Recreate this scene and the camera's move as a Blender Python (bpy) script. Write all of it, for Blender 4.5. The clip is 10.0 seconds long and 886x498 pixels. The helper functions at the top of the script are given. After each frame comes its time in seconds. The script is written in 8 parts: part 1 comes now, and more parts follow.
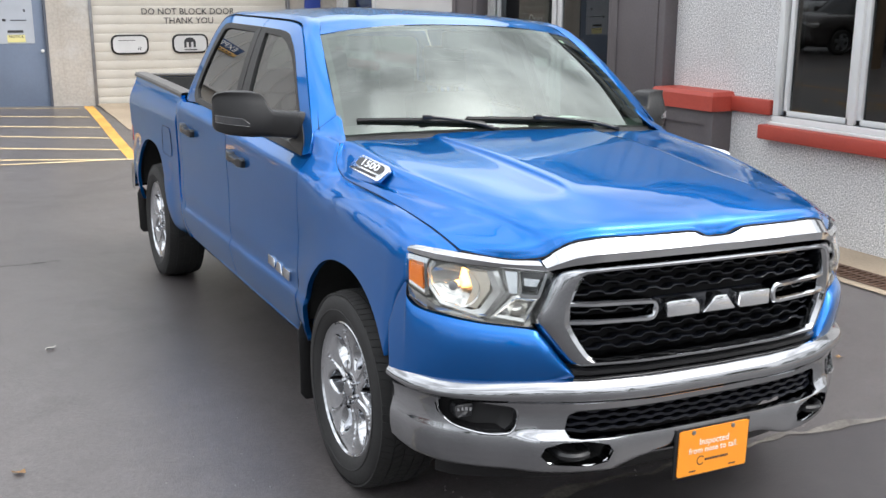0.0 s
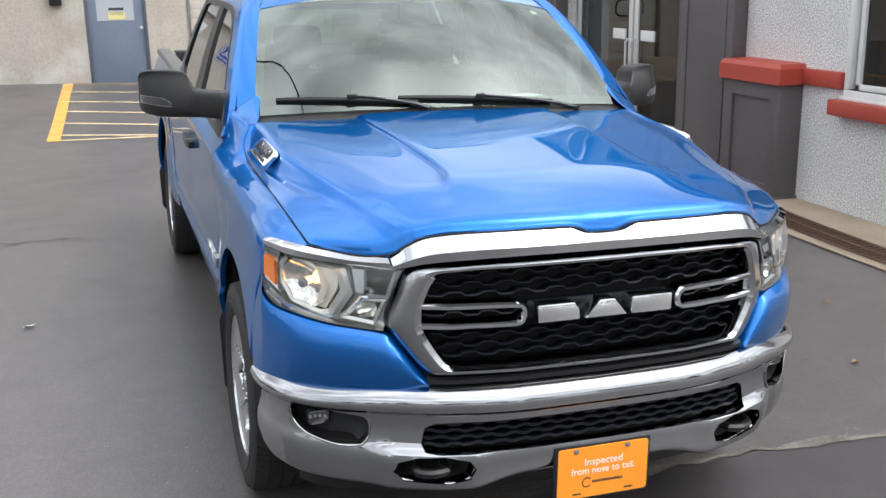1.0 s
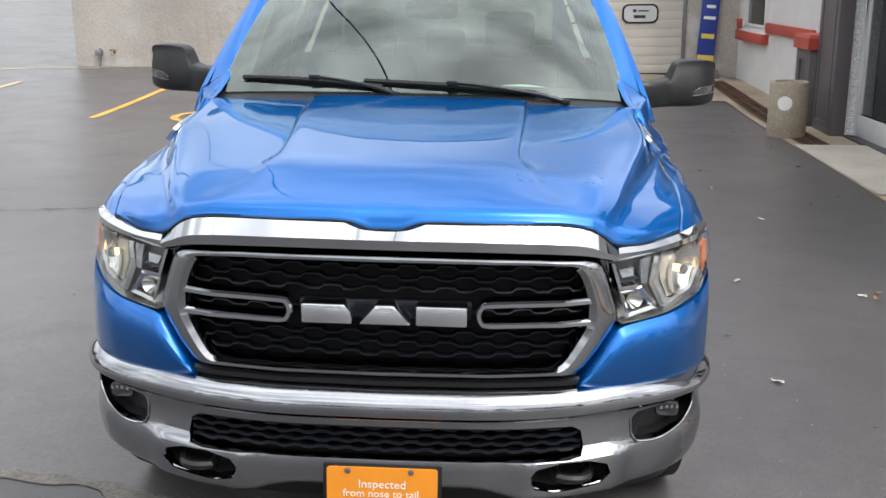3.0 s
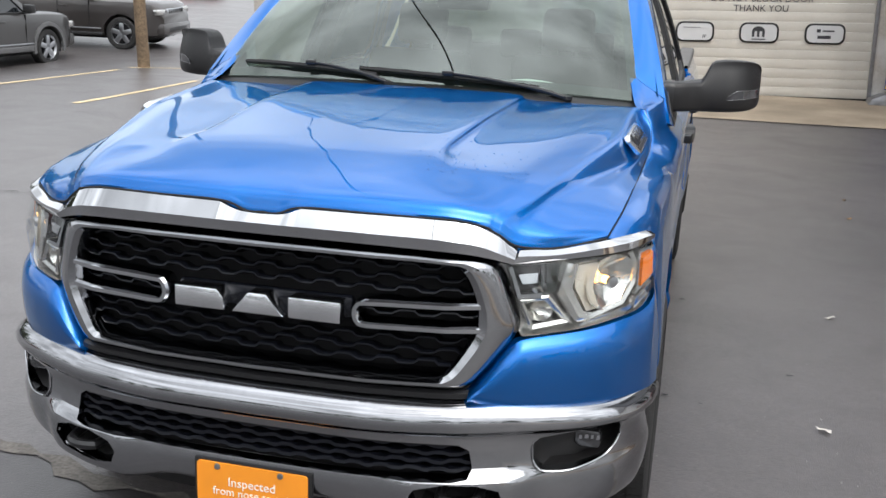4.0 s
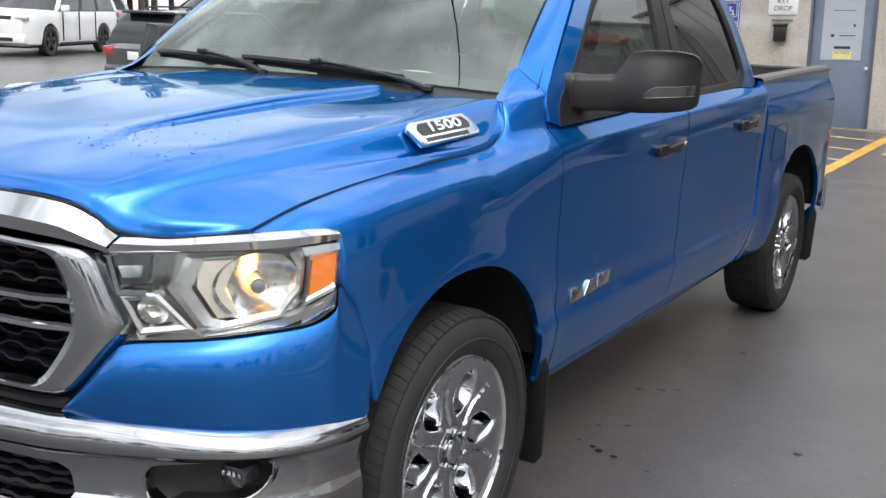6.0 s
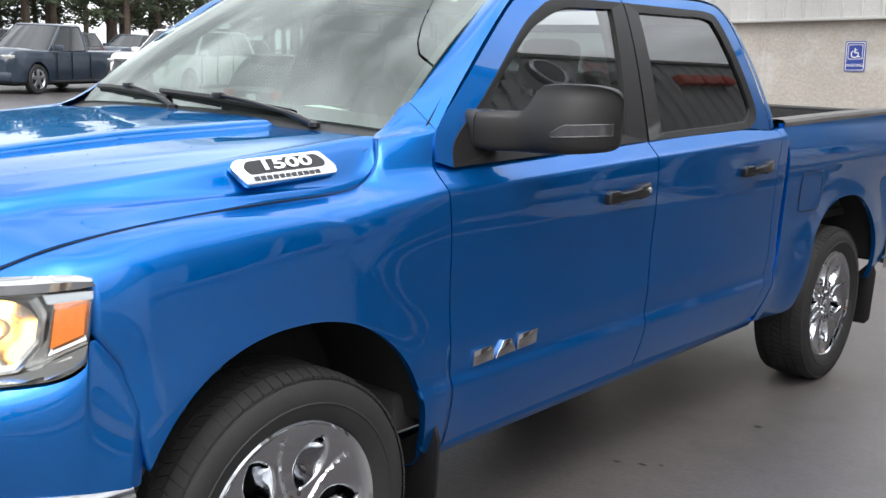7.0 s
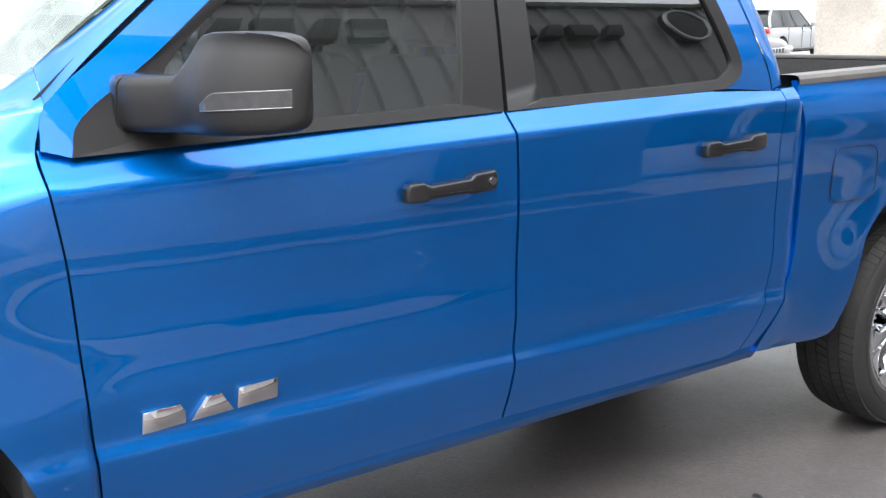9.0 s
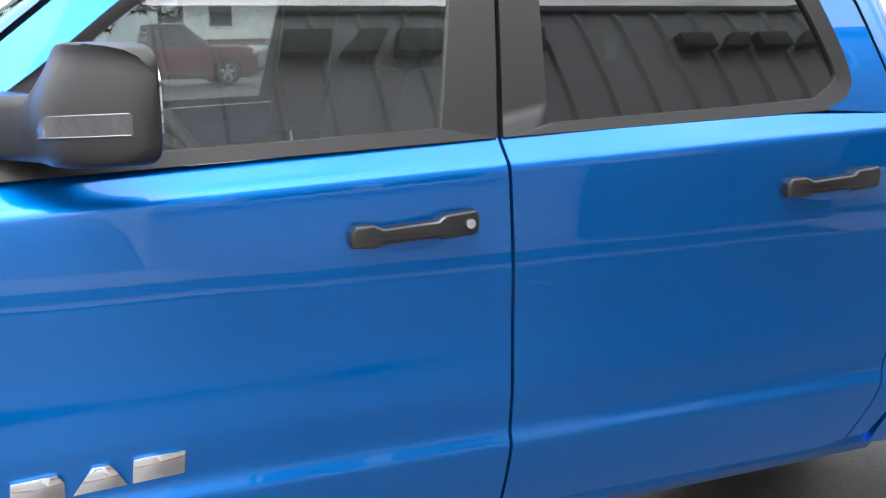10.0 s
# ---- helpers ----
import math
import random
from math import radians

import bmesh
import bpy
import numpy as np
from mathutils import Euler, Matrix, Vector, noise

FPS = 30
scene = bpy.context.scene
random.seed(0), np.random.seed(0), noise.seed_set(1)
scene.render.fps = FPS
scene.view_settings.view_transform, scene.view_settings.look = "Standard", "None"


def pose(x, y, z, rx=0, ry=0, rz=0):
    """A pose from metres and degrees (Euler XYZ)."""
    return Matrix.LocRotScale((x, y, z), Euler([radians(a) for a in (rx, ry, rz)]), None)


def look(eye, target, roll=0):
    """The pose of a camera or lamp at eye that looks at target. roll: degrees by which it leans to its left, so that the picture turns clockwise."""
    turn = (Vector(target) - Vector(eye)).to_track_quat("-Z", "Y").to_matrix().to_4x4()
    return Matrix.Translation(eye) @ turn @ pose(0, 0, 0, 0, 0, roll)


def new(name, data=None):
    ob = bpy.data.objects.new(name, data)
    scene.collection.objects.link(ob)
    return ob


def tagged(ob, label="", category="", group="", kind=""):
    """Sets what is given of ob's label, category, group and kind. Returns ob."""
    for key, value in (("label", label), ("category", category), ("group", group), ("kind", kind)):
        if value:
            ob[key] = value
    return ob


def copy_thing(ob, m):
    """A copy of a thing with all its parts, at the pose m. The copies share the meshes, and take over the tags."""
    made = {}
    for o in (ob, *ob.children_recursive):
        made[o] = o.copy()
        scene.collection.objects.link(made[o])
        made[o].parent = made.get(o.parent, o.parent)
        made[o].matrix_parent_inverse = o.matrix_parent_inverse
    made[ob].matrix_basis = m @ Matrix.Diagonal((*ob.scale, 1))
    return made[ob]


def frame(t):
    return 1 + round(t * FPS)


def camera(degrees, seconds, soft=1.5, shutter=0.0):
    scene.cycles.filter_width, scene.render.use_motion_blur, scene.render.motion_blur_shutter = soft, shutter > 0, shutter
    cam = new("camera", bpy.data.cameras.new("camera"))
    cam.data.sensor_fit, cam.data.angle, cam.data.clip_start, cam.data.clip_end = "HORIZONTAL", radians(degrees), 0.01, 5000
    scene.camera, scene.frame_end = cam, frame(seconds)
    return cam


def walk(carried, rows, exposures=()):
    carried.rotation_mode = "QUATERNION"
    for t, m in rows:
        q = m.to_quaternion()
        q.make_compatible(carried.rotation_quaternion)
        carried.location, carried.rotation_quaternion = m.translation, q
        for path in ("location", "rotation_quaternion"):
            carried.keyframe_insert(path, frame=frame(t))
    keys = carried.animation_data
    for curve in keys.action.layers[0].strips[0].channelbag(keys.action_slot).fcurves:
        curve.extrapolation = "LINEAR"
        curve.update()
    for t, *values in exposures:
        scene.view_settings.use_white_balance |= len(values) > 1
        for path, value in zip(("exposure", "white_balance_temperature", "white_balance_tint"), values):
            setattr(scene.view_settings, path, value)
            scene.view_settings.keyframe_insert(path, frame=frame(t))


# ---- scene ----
cam = camera(47.22, 10.0)
# seconds, eye x y z, turn rx ry rz, in the truck's own frame: it points along -y, front axle at y = 0
# the yard falls towards the drain, so truck and path lean a little with it
LEAN = pose(0, 0, 0, 0, 1.5, 0)
ROWS = [
    (0, -2.443, -3.618, 1.896, 76.94, -1.45, -27.05),
    (0.5, -1.952, -3.585, 1.898, 76.56, -0.92, -22.90),
    (1, -1.462, -3.695, 1.908, 75.27, -0.43, -18.97),
    (1.5, -1.030, -3.681, 1.877, 75.28, -0.83, -13.63),
    (2, -0.575, -3.761, 1.897, 76.03, -0.84, -7.04),
    (2.5, -0.148, -3.755, 1.888, 74.97, -0.65, -2.44),
    (4, 1.075, -3.337, 1.736, 75.75, -2.22, 14.60),
    (4.5, 1.428, -3.112, 1.711, 76.37, -2.24, 20.10),
    (5, 1.772, -2.884, 1.681, 76.74, -2.56, 24.61),
    (5.5, 2.035, -2.573, 1.614, 77.39, -2.26, 27.71),
    (6, 2.361, -2.295, 1.573, 77.52, -2.01, 32.49),
    (7.5, 2.885, -1.146, 1.532, 80.01, -2.48, 43.39),
    (8, 2.906, -0.716, 1.495, 78.54, -2.43, 45.20),
    (8.5, 2.970, -0.330, 1.502, 78.34, -0.45, 49.56),
    (9, 3.025, 0.054, 1.512, 77.95, 0.42, 55.11),
    (9.5, 2.936, 0.426, 1.498, 78.37, 0.28, 60.89),
    (10, 2.904, 0.799, 1.500, 78.76, 0.90, 68.55),
]
walk(cam, [(t, LEAN @ pose(*p)) for t, *p in ROWS], [(0.0, 0.13), (1.2, 0.04), (2.5, -0.08), (4.5, -0.14), (6.2, -0.08), (7.5, 0.33), (8.5, 0.75), (10.0, 1.04)])

# ---- world, sun, exposure ----
scene.view_settings.exposure = 0.0
world = bpy.data.worlds.new("overcast_sky")
scene.world = world
world.use_nodes = True
wn, wl = world.node_tree.nodes, world.node_tree.links
wn.clear()
w_out, w_bg = wn.new("ShaderNodeOutputWorld"), wn.new("ShaderNodeBackground")
w_sky, w_sat = wn.new("ShaderNodeTexSky"), wn.new("ShaderNodeHueSaturation")
w_sky.sky_type, w_sky.sun_disc = "NISHITA", False
w_sky.sun_elevation, w_sky.sun_rotation = radians(56), radians(128)
w_sky.air_density, w_sky.dust_density, w_sky.ozone_density = 1.0, 6.0, 1.0
w_sat.inputs["Saturation"].default_value = 0.22
w_sat.inputs["Value"].default_value = 2.4
# broken cloud layer: soft lighter and darker masses
w_tc, w_map, w_noi, w_ramp = wn.new("ShaderNodeTexCoord"), wn.new("ShaderNodeMapping"), wn.new("ShaderNodeTexNoise"), wn.new("ShaderNodeMapRange")
w_map.inputs["Scale"].default_value = (1.6, 1.6, 3.4)
w_noi.inputs["Scale"].default_value, w_noi.inputs["Detail"].default_value = 1.9, 6.0
w_ramp.inputs["From Min"].default_value, w_ramp.inputs["From Max"].default_value = 0.34, 0.66
w_ramp.inputs["To Min"].default_value, w_ramp.inputs["To Max"].default_value = 0.55, 1.45
w_mul = wn.new("ShaderNodeVectorMath")
w_mul.operation = "SCALE"
# thick cloud: the sky's own colour shows only faintly, and the zenith is brighter than the horizon
w_mix = wn.new("ShaderNodeMix")
w_mix.data_type = "RGBA"
w_mix.inputs["Factor"].default_value = 0.80
w_mix.inputs[7].default_value = (8.0, 8.35, 8.8, 1)
w_sep, w_grad, w_both = wn.new("ShaderNodeSeparateXYZ"), wn.new("ShaderNodeMapRange"), wn.new("ShaderNodeMath")
w_grad.inputs["From Min"].default_value, w_grad.inputs["From Max"].default_value = 0.0, 1.0
w_grad.inputs["To Min"].default_value, w_grad.inputs["To Max"].default_value = 0.75, 1.45
w_both.operation = "MULTIPLY"
wl.new(w_tc.outputs["Generated"], w_map.inputs["Vector"])
wl.new(w_tc.outputs["Generated"], w_sep.inputs["Vector"])
wl.new(w_sep.outputs["Z"], w_grad.inputs["Value"])
wl.new(w_map.outputs["Vector"], w_noi.inputs["Vector"])
wl.new(w_noi.outputs["Fac"], w_ramp.inputs["Value"])
wl.new(w_sky.outputs["Color"], w_sat.inputs["Color"])
wl.new(w_sat.outputs["Color"], w_mix.inputs[6])
wl.new(w_ramp.outputs["Result"], w_both.inputs[0])
wl.new(w_grad.outputs["Result"], w_both.inputs[1])
wl.new(w_mix.outputs[2], w_mul.inputs[0])
wl.new(w_both.outputs["Value"], w_mul.inputs["Scale"])
wl.new(w_mul.outputs["Vector"], w_bg.inputs["Color"])
w_bg.inputs["Strength"].default_value = 0.185
wl.new(w_bg.outputs["Background"], w_out.inputs["Surface"])
sun_data = bpy.data.lights.new("sun", "SUN")
sun_data.energy, sun_data.angle, sun_data.color = 0.55, radians(40), (1.0, 0.97, 0.93)
sun = new("sun", sun_data)
sun.matrix_world = look((12, -8, 15), (0, 0, 0))


# ---- materials ----
def material(name, color, rough=0.5, metal=0.0, grain=0.0, grain_size=40.0, wear=0.0, wear_size=2.0, bump=0.0, bump_size=60.0, coat=0.0, spec=0.5, per_object=0.0, emit=0.0):
    """Principled material with colour variation at two scales, and fine relief. Sizes are repeats per metre."""
    m = bpy.data.materials.new(name)
    m.use_nodes = True
    n, l = m.node_tree.nodes, m.node_tree.links
    b = n["Principled BSDF"]
    b.inputs["Roughness"].default_value, b.inputs["Metallic"].default_value = rough, metal
    b.inputs["Specular IOR Level"].default_value = spec
    b.inputs["Coat Weight"].default_value, b.inputs["Coat Roughness"].default_value = coat, 0.025
    rgb = n.new("ShaderNodeRGB")
    rgb.outputs[0].default_value = (*color, 1)
    out = rgb.outputs[0]
    geo = n.new("ShaderNodeTexCoord")
    for size, amount, detail in ((grain_size, grain, 4.0), (wear_size, wear, 6.0)):
        if amount:
            t, r, mul = n.new("ShaderNodeTexNoise"), n.new("ShaderNodeMapRange"), n.new("ShaderNodeVectorMath")
            t.inputs["Scale"].default_value, t.inputs["Detail"].default_value = size, detail
            r.inputs["From Min"].default_value, r.inputs["From Max"].default_value = 0.3, 0.7
            r.inputs["To Min"].default_value, r.inputs["To Max"].default_value = 1 - amount, 1 + amount
            mul.operation = "SCALE"
            l.new(geo.outputs["Object"], t.inputs["Vector"])
            l.new(t.outputs["Fac"], r.inputs["Value"])
            l.new(out, mul.inputs[0])
            l.new(r.outputs["Result"], mul.inputs["Scale"])
            out = mul.outputs["Vector"]
    if per_object:
        info, r, mul = n.new("ShaderNodeObjectInfo"), n.new("ShaderNodeMapRange"), n.new("ShaderNodeVectorMath")
        mul.operation = "SCALE"
        r.inputs["To Min"].default_value, r.inputs["To Max"].default_value = 1 - per_object, 1 + per_object
        l.new(info.outputs["Random"], r.inputs["Value"])
        l.new(out, mul.inputs[0])
        l.new(r.outputs["Result"], mul.inputs["Scale"])
        out = mul.outputs["Vector"]
    l.new(out, b.inputs["Base Color"])
    if emit:
        l.new(out, b.inputs["Emission Color"])
        b.inputs["Emission Strength"].default_value = emit
    if bump:
        t, k = n.new("ShaderNodeTexNoise"), n.new("ShaderNodeBump")
        t.inputs["Scale"].default_value, t.inputs["Detail"].default_value = bump_size, 5.0
        k.inputs["Strength"].default_value, k.inputs["Distance"].default_value = bump, 0.01
        l.new(geo.outputs["Object"], t.inputs["Vector"])
        l.new(t.outputs["Fac"], k.inputs["Height"])
        l.new(k.outputs["Normal"], b.inputs["Normal"])
    return m


def glass(name, tint, gloss=1.0, ior=1.5, haze=0.0):
    """Thin pane: tinted see-through, with a clear mirror-like gloss that grows at grazing angles."""
    m = bpy.data.materials.new(name)
    m.use_nodes = True
    n, l = m.node_tree.nodes, m.node_tree.links
    n.remove(n["Principled BSDF"])
    mix, tr, gl, lw = n.new("ShaderNodeMixShader"), n.new("ShaderNodeBsdfTransparent"), n.new("ShaderNodeBsdfGlossy"), n.new("ShaderNodeLayerWeight")
    power, fr = n.new("ShaderNodeMath"), n.new("ShaderNodeMath")
    tr.inputs["Color"].default_value = (*tint, 1)
    gl.inputs["Roughness"].default_value, gl.inputs["Color"].default_value = 0.0, (*gloss, 1) if isinstance(gloss, tuple) else (gloss, gloss, gloss, 1)
    low = 1.6 * ((ior - 1) / (ior + 1)) ** 2
    lw.inputs["Blend"].default_value = 0.5
    power.operation, fr.operation = "POWER", "MULTIPLY_ADD"
    power.inputs[1].default_value, fr.inputs[1].default_value, fr.inputs[2].default_value = 4.5, 1 - low, low
    l.new(lw.outputs["Facing"], power.inputs[0])
    l.new(power.outputs["Value"], fr.inputs[0])
    l.new(fr.outputs["Value"], mix.inputs["Fac"])
    l.new(tr.outputs["BSDF"], mix.inputs[1])
    l.new(gl.outputs["BSDF"], mix.inputs[2])
    out = mix.outputs["Shader"]
    if haze:
        # a thin pale film, uneven over the pane: painted haze that brightens the glass
        film, veil, tc, noi, rng = n.new("ShaderNodeMixShader"), n.new("ShaderNodeBsdfDiffuse"), n.new("ShaderNodeTexCoord"), n.new("ShaderNodeTexNoise"), n.new("ShaderNodeMapRange")
        veil.inputs["Color"].default_value = (0.56, 0.60, 0.56, 1)
        noi.inputs["Scale"].default_value, noi.inputs["Detail"].default_value = 2.2, 5.0
        rng.inputs["From Min"].default_value, rng.inputs["From Max"].default_value = 0.3, 0.7
        rng.inputs["To Min"].default_value, rng.inputs["To Max"].default_value = haze * 0.7, haze * 1.3
        l.new(tc.outputs["Object"], noi.inputs["Vector"])
        l.new(noi.outputs["Fac"], rng.inputs["Value"])
        l.new(rng.outputs["Result"], film.inputs["Fac"])
        l.new(out, film.inputs[1])
        l.new(veil.outputs["BSDF"], film.inputs[2])
        out = film.outputs["Shader"]
    l.new(out, n["Material Output"].inputs["Surface"])
    return m


PAINT = material("blue_metallic_paint", (0.0002, 0.133, 0.485), 0.38, 0.87, grain=0.05, grain_size=900, wear=0.03, wear_size=3, coat=1.0, spec=0.2, bump=0.07, bump_size=2.6)
PAINT.node_tree.nodes["Principled BSDF"].inputs["Specular Tint"].default_value = (0.005, 0.68, 0.82, 1)
# pressed sheet metal is never quite even
for node in PAINT.node_tree.nodes:
    if node.bl_idname == "ShaderNodeTexNoise" and abs(node.inputs["Scale"].default_value - 2.6) < 0.01:
        node.inputs["Detail"].default_value = 1.0
PAINT.node_tree.links.new(PAINT.node_tree.nodes["Bump"].outputs["Normal"], PAINT.node_tree.nodes["Principled BSDF"].inputs["Coat Normal"])
PAINT.node_tree.nodes["Principled BSDF"].inputs["Coat Roughness"].default_value = 0.008
PAINT.node_tree.nodes["Principled BSDF"].inputs["Coat IOR"].default_value = 1.48
CHROME = material("chrome", (0.54, 0.55, 0.57), 0.05, 1.0, wear=0.04, wear_size=5)
# chrome with the dark ground it mirrors put into its colour
CHROME_SOFT = material("polished_chrome_darkened", (0.38, 0.385, 0.40), 0.09, 1.0, grain=0.03, grain_size=60, wear=0.08, wear_size=4)
SATIN = material("satin_silver", (0.45, 0.46, 0.48), 0.32, 1.0, wear=0.05, wear_size=8)
BLACK = material("textured_black_plastic", (0.011, 0.0105, 0.011), 0.42, grain=0.15, grain_size=300, bump=0.10, bump_size=700, spec=0.40)
BLACK_SMOOTH = material("smooth_black_plastic", (0.012, 0.012, 0.013), 0.28, wear=0.1, wear_size=6)
SEAM = material("dark_gap", (0.006, 0.006, 0.007), 0.8, grain=0.1)
MESH_BLACK = material("gloss_black_grille", (0.007, 0.008, 0.012), 0.27, wear=0.1, wear_size=10, spec=0.35)
RUBBER = material("tyre_rubber", (0.017, 0.0165, 0.0165), 0.70, grain=0.15, grain_size=150, wear=0.22, wear_size=7, bump=0.15, bump_size=250)
LINER = material("wheel_house_liner", (0.012, 0.012, 0.012), 0.85, grain=0.2, wear=0.2)
RIM_DARK = material("dark_wheel_pocket", (0.05, 0.05, 0.055), 0.35, 0.6, wear=0.2, wear_size=12)
CABIN = material("black_cabin_trim", (0.035, 0.035, 0.037), 0.6, grain=0.15, grain_size=200, wear=0.1)
CLOTH = material("dark_seat_cloth", (0.05, 0.05, 0.052), 0.85, grain=0.2, grain_size=260, bump=0.2, bump_size=500)
HEADLINER = material("pale_headliner", (0.42, 0.41, 0.39), 0.9, grain=0.05)
PAPER = material("white_paper", (0.75, 0.79, 0.77), 0.7, wear=0.03)
AMBER = material("amber_lens", (0.85, 0.20, 0.01), 0.18, grain=0.05, grain_size=120, coat=0.8)
LAMP_SILVER = material("lamp_reflector_silver", (0.76, 0.74, 0.70), 0.13, 1.0, wear=0.06, wear_size=30)
SMOKED = material("smoked_lens", (0.035, 0.035, 0.038), 0.12, grain=0.12, grain_size=60, coat=1.0)
LAMP_GREY = material("lamp_housing_grey", (0.60, 0.59, 0.57), 0.16, 0.85, wear=0.08, wear_size=20)
BULB = material("warm_bulb", (1.0, 0.50, 0.14), 0.3, emit=9.0)
BULB.cycles.emission_sampling = "NONE"
RED_LENS = material("red_lens", (0.45, 0.012, 0.012), 0.15, coat=1.0, wear=0.05)
ORANGE = material("orange_card", (0.90, 0.31, 0.025), 0.42, wear=0.05, wear_size=6)
WHITE_INK = material("white_print", (0.82, 0.80, 0.76), 0.5, grain=0.02)
DARK_INK = material("dark_print", (0.03, 0.03, 0.035), 0.5, grain=0.02)
BEDLINER = material("bed_liner", (0.02, 0.02, 0.02), 0.8, grain=0.2, bump=0.3, bump_size=200)
STEEL = material("dull_steel", (0.30, 0.30, 0.31), 0.45, 0.9, wear=0.2, wear_size=10)
GLASS_FRONT = glass("windscreen_glass", (0.50, 0.64, 0.55), (0.93, 1.0, 0.95), 1.88, 0.0)
GLASS_SIDE = glass("side_window_glass", (0.42, 0.46, 0.46), 1.0, 1.78, 0.012)
GLASS_DARK = glass("privacy_glass", (0.035, 0.04, 0.04), 1.0, 1.66, 0.005)
GLASS_LENS = glass("lamp_lens", (0.93, 0.95, 0.95), 1.0, 1.4)


# ---- shape helpers ----
def lerp(a, b, t):
    return a + (b - a) * t


def spline(points, n):
    """Points at even steps along a smooth curve through the given ones."""
    p = np.array(points, float)
    if len(p) == 2:
        return [p[0] + (p[1] - p[0]) * i / (n - 1) for i in range(n)]
    e = np.vstack([2 * p[0] - p[1], p, 2 * p[-1] - p[-2]])
    dense = []
    for i in range(len(p) - 1):
        a, b, c, d = e[i:i + 4]
        for s in np.linspace(0, 1, 12, endpoint=False):
            dense.append(0.5 * (2 * b + (c - a) * s + (2 * a - 5 * b + 4 * c - d) * s * s + (3 * b - a - 3 * c + d) * s ** 3))
    dense.append(p[-1])
    return even(dense, n)


def even(points, n):
    """Points at even steps along a polyline."""
    p = np.array(points, float)
    run = np.concatenate([[0], np.cumsum(np.linalg.norm(np.diff(p, axis=0), axis=1))])
    at = np.linspace(0, run[-1], n)
    return list(np.stack([np.interp(at, run, p[:, k]) for k in range(p.shape[1])], 1))


def skin(bm, rows, close_u=False, close_v=False):
    """Quads over a grid of points."""
    v = [[bm.verts.new(q) for q in row] for row in rows]
    nr, nc = len(v), len(v[0])
    for i in range(nr if close_v else nr - 1):
        for j in range(nc if close_u else nc - 1):
            a, b, c, d = v[i][j], v[i][(j + 1) % nc], v[(i + 1) % nr][(j + 1) % nc], v[(i + 1) % nr][j]
            if len({a, b, c, d}) == 4:
                bm.faces.new((a, b, c, d))
    return v


def loft(bm, lines, nu, sub=3, straight=False):
    """A smooth skin across feature lines."""
    rows = [(even if straight else spline)(l, nu) for l in lines]
    if len(rows) > 2 and sub > 1:
        cols = [spline([r[j] for r in rows], (len(rows) - 1) * sub + 1) for j in range(nu)]
        rows = [[cols[j][i] for j in range(nu)] for i in range(len(cols[0]))]
    skin(bm, rows)
    return bm


def coons(bottom, top, left, right, nu, nv):
    """Grid of points that fills four boundary lines (bottom and top run left to right, the sides run up)."""
    b, t, l, r = even(bottom, nu), even(top, nu), even(left, nv), even(right, nv)
    rows = []
    for j in range(nv):
        v = j / (nv - 1)
        rows.append([(1 - v) * b[i] + v * t[i] + (1 - i / (nu - 1)) * l[j] + i / (nu - 1) * r[j]
                     - ((1 - i / (nu - 1)) * (1 - v) * b[0] + i / (nu - 1) * (1 - v) * b[-1] + (1 - i / (nu - 1)) * v * t[0] + i / (nu - 1) * v * t[-1])
                     for i in range(nu)])
    return rows


def edge_lip(bm, offset):
    """Turns the free edges of a skin inwards, so that it has thickness."""
    free = [e for e in bm.edges if e.is_boundary]
    out = bmesh.ops.extrude_edge_only(bm, edges=free)
    for g in out["geom"]:
        if isinstance(g, bmesh.types.BMVert):
            g.co += Vector(offset)


def prism(bm, outline, lo, hi, axis="y", bevel=0.0):
    """A solid from an outline; axis is the way it is extruded."""
    def put(p, d):
        return {"x": (d, p[0], p[1]), "y": (p[0], d, p[1]), "z": (p[0], p[1], d)}[axis]
    a = [bm.verts.new(put(p, lo)) for p in outline]
    b = [bm.verts.new(put(p, hi)) for p in outline]
    faces = [bm.faces.new(a), bm.faces.new(b[::-1])]
    for i in range(len(a)):
        faces.append(bm.faces.new((a[i], b[i], b[(i + 1) % len(a)], a[(i + 1) % len(a)])))
    bmesh.ops.recalc_face_normals(bm, faces=faces)
    if bevel:
        es = list({e for f in faces for e in f.edges})
        bmesh.ops.bevel(bm, geom=es, offset=bevel, segments=2, affect="EDGES", profile=0.5)
    return bm


def block(bm, lo, hi, bevel=0.0, m=None):
    """A box between two corners with rounded edges."""
    keep = set(bm.verts)
    prism(bm, [(lo[0], lo[1]), (hi[0], lo[1]), (hi[0], hi[1]), (lo[0], hi[1])], lo[2], hi[2], "z", bevel)
    if m is not None:
        for v in bm.verts:
            if v not in keep:
                v.co = m @ v.co
    return bm


def box(lo, hi, bevel=0.0):
    return block(bmesh.new(), lo, hi, bevel)


def rounded(x0, z0, x1, z1, r, n=5):
    """Outline of a rectangle with round corners."""
    out = []
    for cx, cz, a0 in ((x1 - r, z1 - r, 0), (x0 + r, z1 - r, 90), (x0 + r, z0 + r, 180), (x1 - r, z0 + r, 270)):
        for i in range(n):
            a = radians(a0 + 90 * i / (n - 1))
            out.append((cx + r * math.cos(a), cz + r * math.sin(a)))
    return out


